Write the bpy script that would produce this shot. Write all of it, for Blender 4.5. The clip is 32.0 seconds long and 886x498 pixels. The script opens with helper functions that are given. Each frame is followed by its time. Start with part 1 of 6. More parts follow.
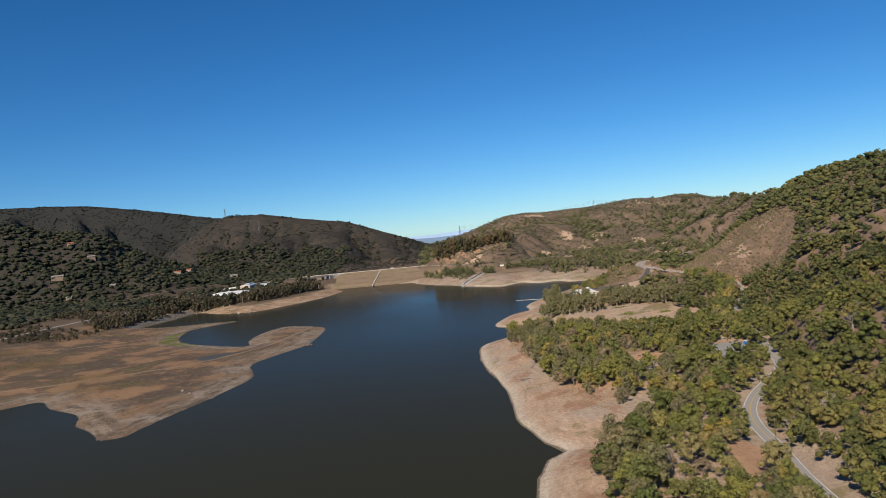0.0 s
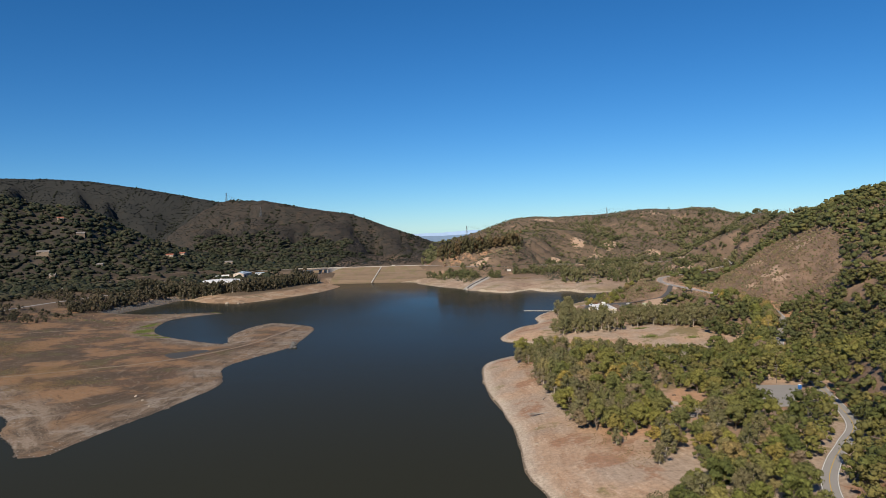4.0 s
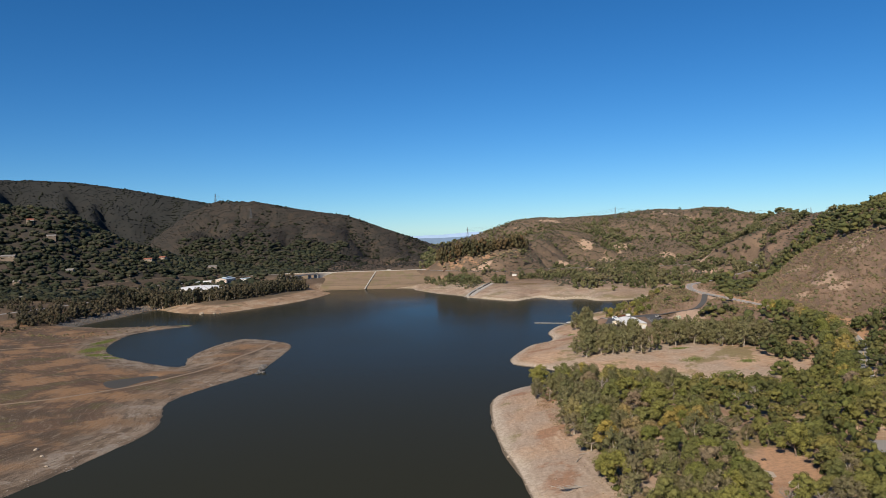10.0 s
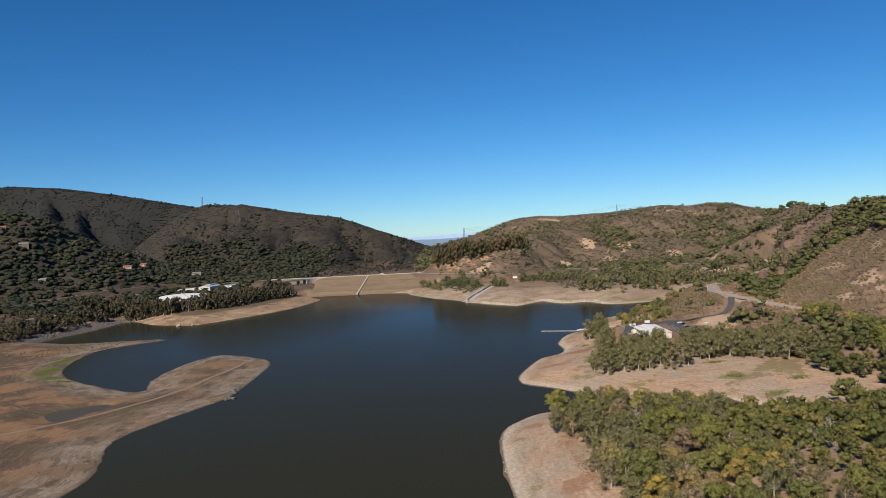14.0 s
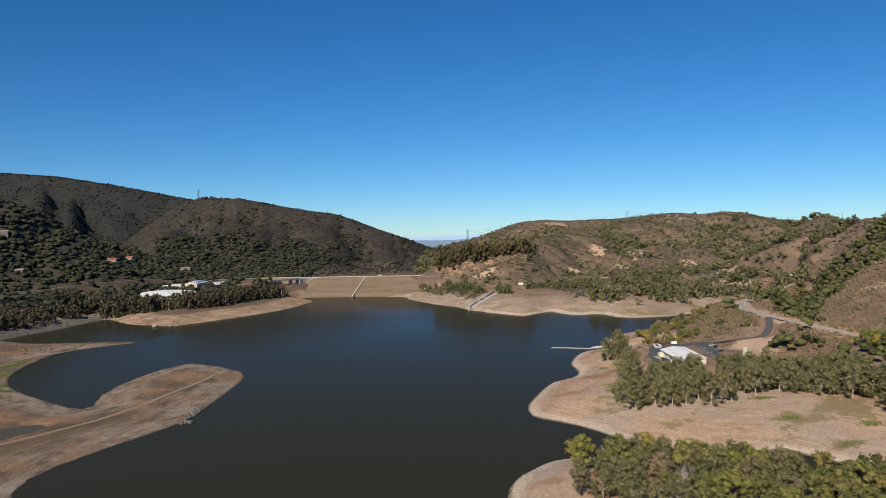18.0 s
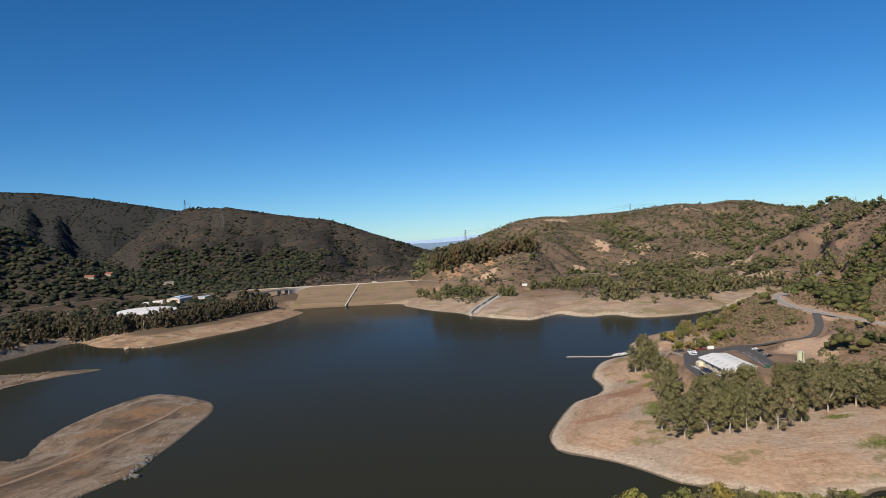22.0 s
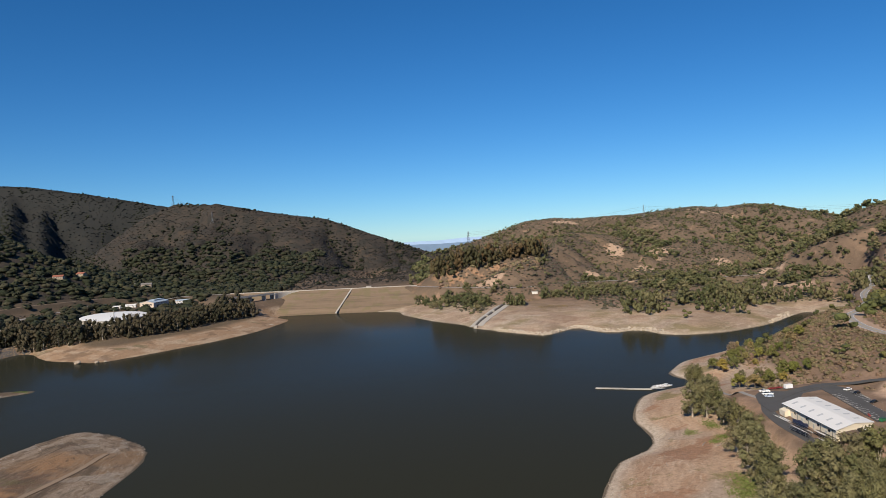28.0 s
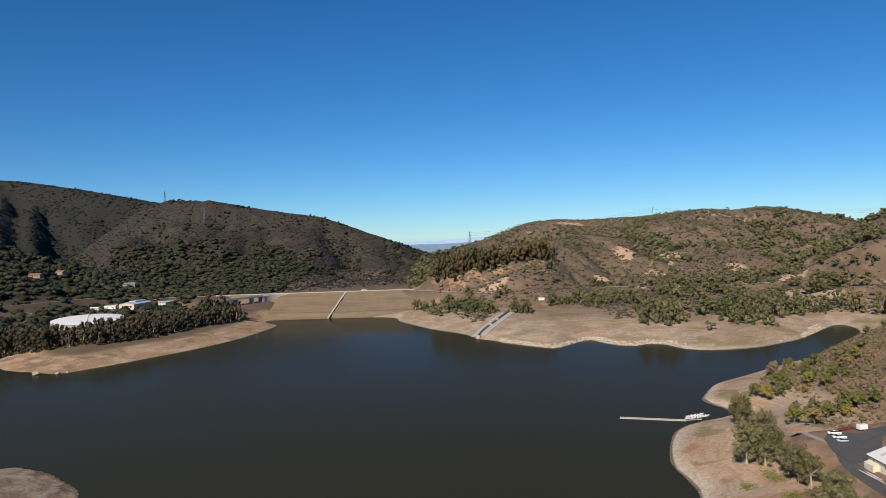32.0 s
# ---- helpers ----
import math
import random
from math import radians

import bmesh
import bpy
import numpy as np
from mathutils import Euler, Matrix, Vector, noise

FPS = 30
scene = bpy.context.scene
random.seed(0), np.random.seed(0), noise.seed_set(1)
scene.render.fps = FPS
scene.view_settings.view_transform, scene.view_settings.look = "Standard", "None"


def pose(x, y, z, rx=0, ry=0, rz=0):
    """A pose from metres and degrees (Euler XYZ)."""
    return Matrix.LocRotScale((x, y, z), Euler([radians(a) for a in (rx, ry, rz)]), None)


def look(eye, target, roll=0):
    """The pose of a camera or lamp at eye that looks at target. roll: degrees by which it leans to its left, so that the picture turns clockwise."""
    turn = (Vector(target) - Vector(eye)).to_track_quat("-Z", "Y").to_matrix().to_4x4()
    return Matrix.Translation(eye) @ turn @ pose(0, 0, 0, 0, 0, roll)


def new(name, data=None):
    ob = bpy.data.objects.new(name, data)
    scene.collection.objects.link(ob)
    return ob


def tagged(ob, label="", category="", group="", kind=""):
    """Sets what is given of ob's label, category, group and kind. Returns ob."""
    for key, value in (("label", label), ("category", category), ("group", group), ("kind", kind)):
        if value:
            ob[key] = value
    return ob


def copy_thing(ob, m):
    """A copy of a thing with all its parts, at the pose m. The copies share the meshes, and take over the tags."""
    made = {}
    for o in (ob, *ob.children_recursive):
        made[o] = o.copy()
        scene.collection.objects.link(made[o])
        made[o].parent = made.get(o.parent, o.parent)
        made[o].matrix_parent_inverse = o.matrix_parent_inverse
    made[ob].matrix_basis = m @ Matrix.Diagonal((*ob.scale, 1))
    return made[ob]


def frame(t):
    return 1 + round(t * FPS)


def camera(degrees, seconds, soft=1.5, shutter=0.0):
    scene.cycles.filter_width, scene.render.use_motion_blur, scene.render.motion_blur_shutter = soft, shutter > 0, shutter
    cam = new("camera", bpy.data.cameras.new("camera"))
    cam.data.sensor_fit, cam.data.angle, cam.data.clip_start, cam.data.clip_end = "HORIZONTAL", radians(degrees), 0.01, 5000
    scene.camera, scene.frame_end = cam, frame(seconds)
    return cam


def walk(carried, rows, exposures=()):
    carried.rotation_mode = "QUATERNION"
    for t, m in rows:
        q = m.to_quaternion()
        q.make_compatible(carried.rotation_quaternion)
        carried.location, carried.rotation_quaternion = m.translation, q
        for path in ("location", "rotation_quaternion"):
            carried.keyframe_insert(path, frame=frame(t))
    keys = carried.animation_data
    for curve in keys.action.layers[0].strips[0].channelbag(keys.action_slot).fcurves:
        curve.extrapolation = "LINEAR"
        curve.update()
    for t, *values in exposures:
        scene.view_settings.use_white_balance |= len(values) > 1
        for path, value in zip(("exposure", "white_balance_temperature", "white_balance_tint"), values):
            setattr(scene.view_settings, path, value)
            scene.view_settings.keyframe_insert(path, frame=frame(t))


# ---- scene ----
# camera: a drone flying north along the reservoir; rows of seconds, eye, yaw, pitch, roll
cam = camera(64.0, 32.0, soft=0.66)
PATH = [
    (0, (0.00, 0.00, 116.04), -0.243, -1.520, -5.310),
    (1, (-0.15, 19.63, 116.80), -0.292, -1.583, -4.841),
    (2, (-0.38, 39.49, 117.09), -0.222, -1.610, -3.848),
    (3, (0.09, 60.59, 117.08), -0.041, -1.635, -2.586),
    (3.5, (0.52, 71.81, 117.02), 0.079, -1.638, -1.970),
    (5.5, (1.89, 116.19, 116.34), 0.327, -1.605, -1.332),
    (6, (2.10, 126.57, 116.18), 0.379, -1.602, -1.181),
    (7, (2.22, 146.48, 115.85), 0.378, -1.564, -1.069),
    (8, (2.53, 165.83, 115.56), 0.360, -1.513, -1.121),
    (9, (2.83, 185.41, 115.24), 0.340, -1.490, -1.399),
    (10, (2.43, 205.86, 115.15), 0.209, -1.450, -1.801),
    (11, (1.98, 226.07, 114.91), 0.108, -1.424, -2.758),
    (12, (1.84, 246.09, 114.44), -0.058, -1.397, -2.927),
    (13, (1.70, 265.89, 113.99), -0.081, -1.302, -2.926),
    (14, (1.87, 286.79, 114.32), -0.137, -1.371, -2.748),
    (14.5, (1.97, 297.02, 114.48), -0.111, -1.366, -2.540),
    (16.5, (2.63, 336.02, 114.85), -0.013, -1.340, -1.289),
    (17, (2.84, 346.47, 114.80), 0.048, -1.323, -1.184),
    (18, (3.06, 367.49, 114.38), 0.073, -1.268, -0.918),
    (19, (3.30, 388.51, 113.63), 0.103, -1.203, -0.908),
    (20, (3.58, 408.91, 112.94), 0.054, -1.153, -1.632),
    (21, (3.91, 429.03, 112.25), -0.021, -1.099, -2.605),
    (22, (4.05, 448.45, 111.90), -0.116, -1.085, -3.302),
    (23, (4.03, 467.63, 112.07), -0.146, -1.065, -3.411),
    (24, (3.96, 486.99, 112.51), -0.096, -1.071, -2.943),
    (25, (3.74, 506.00, 112.73), -0.063, -1.052, -2.533),
    (25.5, (3.66, 515.48, 112.76), -0.057, -1.065, -2.306),
    (27.5, (3.39, 553.47, 112.49), -0.039, -1.003, -2.545),
    (28, (3.31, 562.81, 112.41), -0.049, -0.994, -2.546),
    (29, (3.09, 581.20, 112.27), -0.071, -0.948, -2.983),
    (30, (2.90, 599.15, 112.33), -0.114, -0.890, -3.257),
    (31, (2.93, 616.83, 112.82), -0.106, -0.881, -2.794),
    (32, (3.19, 634.34, 113.94), -0.024, -1.005, -1.876),
]

def flight(eye, yaw, pitch, roll):
    a, b = radians(yaw), radians(pitch)
    way = Vector((-math.sin(a) * math.cos(b), math.cos(a) * math.cos(b), math.sin(b)))
    return look(eye, Vector(eye) + 100 * way, roll)


walk(cam, [(t, flight(eye, yaw, pitch, roll)) for t, eye, yaw, pitch, roll in PATH])

# ---- sky, sun and exposure ----
SUN_AZ, SUN_EL = 204.0, 35.0  # degrees clockwise from +y, and above the horizon
world = bpy.data.worlds.new("clear_sky")
scene.world = world
world.use_nodes = True
wn = world.node_tree.nodes
sky = wn.new("ShaderNodeTexSky")
sky.sky_type = "NISHITA"
sky.sun_disc = False
sky.sun_elevation, sky.sun_rotation = radians(SUN_EL), radians(SUN_AZ)
sky.altitude, sky.air_density, sky.dust_density, sky.ozone_density = 1200, 0.9, 0.0, 5.0
wn["Background"].inputs[1].default_value = 0.066
tint = wn.new("ShaderNodeMix")
tint.data_type, tint.blend_type = "RGBA", "MULTIPLY"
tint.inputs[0].default_value, tint.inputs[7].default_value = 1.0, (0.835, 1.085, 1.27, 1)
clear = wn.new("ShaderNodeHueSaturation")
clear.inputs["Saturation"].default_value = 1.13
world.node_tree.links.new(sky.outputs[0], tint.inputs[6])
world.node_tree.links.new(tint.outputs[2], clear.inputs["Color"])
world.node_tree.links.new(clear.outputs[0], wn["Background"].inputs[0])
sun = new("sun", bpy.data.lights.new("sun", "SUN"))
sun.data.energy, sun.data.angle, sun.data.color = 5.0, radians(0.53), (1.0, 0.88, 0.71)
az, el = radians(SUN_AZ), radians(SUN_EL)
sun.matrix_world = look((0, 0, 500), (-300 * math.sin(az) * math.cos(el), -300 * math.cos(az) * math.cos(el), 500 - 300 * math.sin(el)))
scene.view_settings.exposure = 0.16

# ---- materials ----
def material(name, rough=0.8, metal=0.0):
    m = bpy.data.materials.new(name)
    m.use_nodes = True
    n = m.node_tree.nodes
    b = n["Principled BSDF"]
    b.inputs["Roughness"].default_value = rough
    b.inputs["Metallic"].default_value = metal
    return m, n, m.node_tree.links, b


def node(n, kind, **inputs):
    k = n.new("ShaderNode" + kind)
    for key, value in inputs.items():
        k.inputs[key.replace("_", " ")].default_value = value
    return k


def noise_tex(n, l, scale, detail=4.0, where=None, rough=0.55):
    k = node(n, "TexNoise", Scale=scale, Detail=detail, Roughness=rough)
    if where is not None:
        l.new(where, k.inputs["Vector"])
    return k.outputs["Fac"]


def ramp(n, l, fac, stops):
    k = n.new("ShaderNodeValToRGB")
    e = k.color_ramp.elements
    while len(e) < len(stops):
        e.new(0.5)
    for item, (p, c) in zip(e, stops):
        item.position, item.color = p, (*c, 1) if len(c) == 3 else c
    l.new(fac, k.inputs[0])
    return k.outputs[0]


def mix(n, l, fac, a, b, blend="MIX"):
    k = n.new("ShaderNodeMix")
    k.data_type, k.blend_type = "RGBA", blend
    for socket, value in ((k.inputs[0], fac), (k.inputs[6], a), (k.inputs[7], b)):
        if hasattr(value, "links"):
            l.new(value, socket)
        elif isinstance(value, (int, float)):
            socket.default_value = value
        else:
            socket.default_value = (*value, 1)
    return k.outputs[2]


def maths(n, l, op, a, b=0.0, c=None):
    k = n.new("ShaderNodeMath")
    k.operation = op
    for socket, value in zip(k.inputs, (a, b, c)):
        if value is None:
            continue
        if hasattr(value, "links"):
            l.new(value, socket)
        else:
            socket.default_value = value
    return k.outputs[0]


def bump(n, l, b, height, strength=0.3, distance=0.1):
    k = node(n, "Bump", Strength=strength, Distance=distance)
    l.new(height, k.inputs["Height"])
    l.new(k.outputs[0], b.inputs["Normal"])


def rough_paint(name, colour, rough=0.7, metal=0.0, spread=0.25, scale=0.8, relief=0.02):
    """A painted, weathered or earthy surface: its colour with stains at two scales and a fine relief."""
    m, n, l, b = material(name, rough, metal)
    where = n.new("ShaderNodeNewGeometry").outputs["Position"]
    big, small = noise_tex(n, l, scale * 0.25, 3, where), noise_tex(n, l, scale * 5, 5, where)
    dark, light = [c * (1 - spread) for c in colour], [min(1, c * (1 + spread)) for c in colour]
    tone = mix(n, l, big, dark, light)
    tone = mix(n, l, maths(n, l, "MULTIPLY", small, 0.45), tone, [c * (1 - 1.4 * spread) for c in colour])
    l.new(tone, b.inputs["Base Color"])
    bump(n, l, b, small, 0.3, relief)
    return m


# ---- the plan of the ground ----
EAST = [(60, -420), (40, -100), (24, 200), (32, 303), (37, 323), (43, 341), (53, 351), (45, 368), (41, 390), (36, 415), (37, 456), (37, 487),
        (35, 511), (33, 539), (29, 571), (27, 600), (27, 634), (29, 669), (34, 692), (44, 706), (52, 716), (62, 722), (84, 722), (110, 710),
        (160, 692), (186, 684), (212, 690), (196, 704), (190, 713), (183, 722), (177, 731), (171, 730), (165, 725), (157, 726), (152, 727),
        (147, 722), (141, 718), (135, 720), (129, 726), (123, 735), (114, 741), (100, 750), (95, 759), (87, 773), (80, 782), (70, 792),
        (62, 798), (56, 806), (55, 819), (57, 831), (65, 856), (75, 882), (84, 902), (93, 911), (102, 919), (108, 930), (111, 942),
        (111, 955), (110, 968), (113, 984), (119, 1004), (125, 1019), (131, 1031), (142, 1043), (152, 1050), (170, 1058), (184, 1064),
        (178, 1070), (177, 1080), (173, 1092), (173, 1105), (186, 1130), (199, 1150), (213, 1161)]
NORTH = [(228, 1172), (267, 1204), (320, 1245), (380, 1300), (440, 1380), (450, 1430), (431, 1420), (389, 1375), (354, 1338),
         (329, 1320), (305, 1304), (285, 1296), (251, 1292), (231, 1304), (221, 1332), (207, 1341), (191, 1332), (176, 1337), (165, 1358),
         (155, 1378), (137, 1363), (123, 1345), (109, 1333), (91, 1350), (67, 1376), (53, 1398), (37, 1416), (24, 1455), (-17, 1515), (-56, 1595), (-85, 1657), (-236, 1675), (-252, 1640), (-227, 1604), (-230, 1550),
         (-243, 1480), (-262, 1425), (-285, 1380), (-320, 1322), (-350, 1282), (-378, 1292), (-419, 1310), (-478, 1365)]
WEST = [(-490, 1264), (-505, 1180), (-490, 1160), (-430, 1142), (-337, 1146), (-364, 1112), (-384, 1078), (-378, 1010), (-360, 954), (-331, 912),
        (-288, 874), (-241, 843), (-252, 900), (-246, 971), (-227, 1006), (-178, 973), (-160, 934), (-158, 850), (-160, 805), (-182, 752),
        (-196, 703), (-179, 645), (-180, 610), (-192, 560), (-209, 500), (-219, 461), (-233, 459), (-254, 487), (-275, 509),
        (-290, 542), (-331, 578), (-358, 611), (-380, 592), (-430, 570), (-490, 530), (-520, 380), (-500, 0), (-450, -420)]


def rounded(ring, step):
    """A closed line through the ring's points, its corners eased."""
    p, out = np.array(ring, float), []
    for a, b, c, d in zip(np.roll(p, 1, 0), p, np.roll(p, -1, 0), np.roll(p, -2, 0)):
        k = max(1, min(6, int(np.hypot(*(c - b)) / step)))
        for t in np.arange(k) / k:
            out.append(b + 0.5 * t * (c - a + t * (2 * a - 5 * b + 4 * c - d + t * (3 * b - a - 3 * c + d))))
    return np.array(out)


LAKE = rounded(EAST + NORTH + WEST, 8.0)
POOL = rounded([(-281, 782), (-262, 797), (-246, 803), (-238, 792), (-246, 774), (-254, 754), (-268, 758)], 4.0)


def ring_distance(x, y, ring):
    """Distance to a closed line, negative inside it."""
    best, inside = np.full(x.shape, 1e18), np.zeros(x.shape, bool)
    for (x0, y0), (x1, y1) in zip(ring, np.roll(ring, -1, 0)):
        u, v = x1 - x0, y1 - y0
        t = np.clip(((x - x0) * u + (y - y0) * v) / (u * u + v * v), 0, 1)
        best = np.minimum(best, (x - x0 - t * u) ** 2 + (y - y0 - t * v) ** 2)
        inside ^= ((y0 > y) != (y1 > y)) & (x < x0 + (y - y0) * u / (v if v else 1e-9))
    return np.where(inside, -1, 1) * np.sqrt(best)


def line_distance(x, y, line):
    """Distance to an open line, and the share of the way along each of its points' values."""
    best, value = np.full(x.shape, 1e18), np.zeros(x.shape)
    for a, b in zip(line, line[1:]):
        u, v = b[0] - a[0], b[1] - a[1]
        t = np.clip(((x - a[0]) * u + (y - a[1]) * v) / (u * u + v * v), 0, 1)
        d = (x - a[0] - t * u) ** 2 + (y - a[1] - t * v) ** 2
        near = d < best
        best = np.where(near, d, best)
        if len(a) > 2:
            value = np.where(near, a[2] + t * (b[2] - a[2]), value)
    return np.sqrt(best), value


HASH = np.random.RandomState(7).rand(256, 256)


def soft_noise(x, y, size, octaves=4):
    """Smooth noise about 0, in a range of about -1 to 1."""
    total, gain = np.zeros(np.shape(x)), 0.5
    for k in range(octaves):
        u, v = x / size + 17.3 * k, y / size + 9.1 * k
        i, j = np.floor(u).astype(int), np.floor(v).astype(int)
        fu, fv = u - i, v - j
        fu, fv = fu * fu * (3 - 2 * fu), fv * fv * (3 - 2 * fv)
        h = lambda a, b: HASH[a % 256, b % 256]
        total += gain * 2 * ((h(i, j) * (1 - fu) + h(i + 1, j) * fu) * (1 - fv) + (h(i, j + 1) * (1 - fu) + h(i + 1, j + 1) * fu) * fv - 0.5)
        gain, size = gain / 2, size / 2
    return total


# crest lines of the hills: x, y, height; and how far their slopes reach
VALE = [(-700, 2190, 0), (-799, 2263, 0), (-948, 2423, 0), (-1174, 2712, 0), (-1373, 2898, 0)]
RIDGES = [
    ([(430, -420, 146), (470, 300, 153), (576, 900, 158), (585, 1000, 143), (640, 1300, 131)], 330, 1.2),
    ([(640, 1300, 131), (757, 1800, 127), (1000, 2200, 125), (1300, 2600, 150)], 300, 1.2),
    ([(74, 2460, 92), (184, 2500, 125), (270, 2540, 147), (547, 2560, 163), (720, 2560, 173), (893, 2560, 184), (1065, 2560, 152), (1203, 2560, 116), (1700, 2700, 190)], 950, 1.1),
    ([(60, 1660, 52), (120, 1720, 60), (200, 1900, 70), (300, 2200, 105)], 170, 1.3),
    ([(295, 1075, 34), (310, 1130, 38), (335, 1185, 26)], 110, 1.2),
    ([(-1060, 2600, 62), (-960, 2650, 140), (-880, 2690, 205), (-804, 2710, 240), (-654, 2650, 231), (-510, 2650, 202), (-331, 2650, 174), (-152, 2650, 106), (0, 2750, 50)], 720, 1.15),
    ([(-2800, 3300, 440), (-2001, 3600, 414), (-1746, 3600, 393), (-1491, 3600, 350), (-1236, 3600, 298), (-900, 3500, 240)], 760, 1.1),
    ([(-2150, 3600, 425), (-1950, 3260, 330), (-1720, 2900, 150)], 420, 1.1),
    ([(-1834, 3608, 395), (-1640, 3266, 270), (-1450, 2930, 110)], 380, 1.1),
    ([(-1660, 3640, 372), (-1554, 3314, 255), (-1430, 3080, 110)], 330, 1.1),
    ([(-1391, 3640, 326), (-1326, 3426, 240), (-1340, 3290, 150)], 200, 1.05),
    ([(-2400, 1700, 330), (-1300, 1800, 270), (-925, 1865, 192), (-840, 1900, 158), (-726, 1945, 104), (-666, 1965, 68), (-520, 2000, 40)], 420, 1.2),
]

# the knoll above the dam's east end
KNOLL = [(2, 1788, 66), (55, 1800, 66), (110, 1815, 64), (170, 1850, 72), (215, 1920, 78)]

MAIN_ROAD = [(112, -420, 8), (116, 0, 8), (124, 180, 8), (131, 260, 8), (139, 305, 7.8), (146, 345, 7.8), (156, 372, 8.2), (171, 396, 9), (188, 418, 9.6), (210, 450, 10.2),
             (230, 515, 11), (243, 560, 12.4), (260, 635, 14), (287, 690, 17), (316, 748, 22), (330, 810, 27), (318, 880, 31), (302, 945, 34.5), (290, 1004, 36.5),
             (292, 1045, 37), (303, 1084, 37.5), (318, 1114, 37.5), (344, 1145, 37), (392, 1215, 35), (455, 1325, 31), (540, 1450, 30), (600, 1580, 31), (560, 1690, 30)]
NORTH_ROAD = [(560, 1690, 30), (480, 1720, 27), (431, 1735, 25), (364, 1760, 24), (263, 1755, 26), (200, 1710, 28), (121, 1640, 30), (20, 1690, 31), (-55, 1740, 33)]
ACCESS_ROAD = [(172, 934, 17.5), (186, 948, 18), (205, 962, 18.4), (224, 968, 19), (246, 958, 21.5), (262, 950, 25), (276, 964, 30), (288, 990, 36)]
DOCK_TRACK = [(172, 940, 17.4), (168, 958, 15), (168, 978, 12), (172, 1005, 8), (178, 1035, 4.5), (172, 1056, 1.6)]
WEST_ROAD = [(-640, 700, 16), (-650, 900, 17), (-640, 1080, 17.5), (-622, 1190, 18), (-590, 1300, 18), (-548, 1420, 18), (-560, 1500, 19), (-600, 1570, 21), (-560, 1700, 24), (-450, 1800, 28), (-345, 1752, 32)]
TERRACE = [(-700, 1500, 26), (-640, 1640, 34), (-560, 1760, 34), (-470, 1850, 32)]
LEVELS = [(MAIN_ROAD[15:23], 8, 75), ([(-430, 1775, 30), (-345, 1748, 32)], 14, 55), ([(-332, 1612, 26), (-300, 1667, 23), (-275, 1712, 24)], 13, 24), (MAIN_ROAD, 7.5, 16), (NORTH_ROAD, 7, 18), (ACCESS_ROAD, 6.5, 9), (DOCK_TRACK, 4, 8), (WEST_ROAD, 8, 20), (TERRACE, 5, 14),
          ([(186, 885, 17.2), (186, 925, 17.4)], 19, 14), ([(212, 896, 17.7), (219, 955, 17.7)], 15, 12), ([(174, 940, 17.6), (178, 950, 17.6), (200, 955, 17.7)], 13, 10), ([(160, 862, 16.6), (162, 900, 17.1), (166, 918, 17.5), (170, 934, 17.5)], 5, 8),
          ([(228, 890, 18.5), (232, 915, 19.5)], 5, 14), ([(192, 490, 10), (210, 528, 10.6)], 22, 10),
          ([(-478, 1592, 15), (-444, 1520, 15)], 48, 16), ([(-525, 1715, 19), (-470, 1705, 19), (-455, 1750, 20)], 30, 20)]


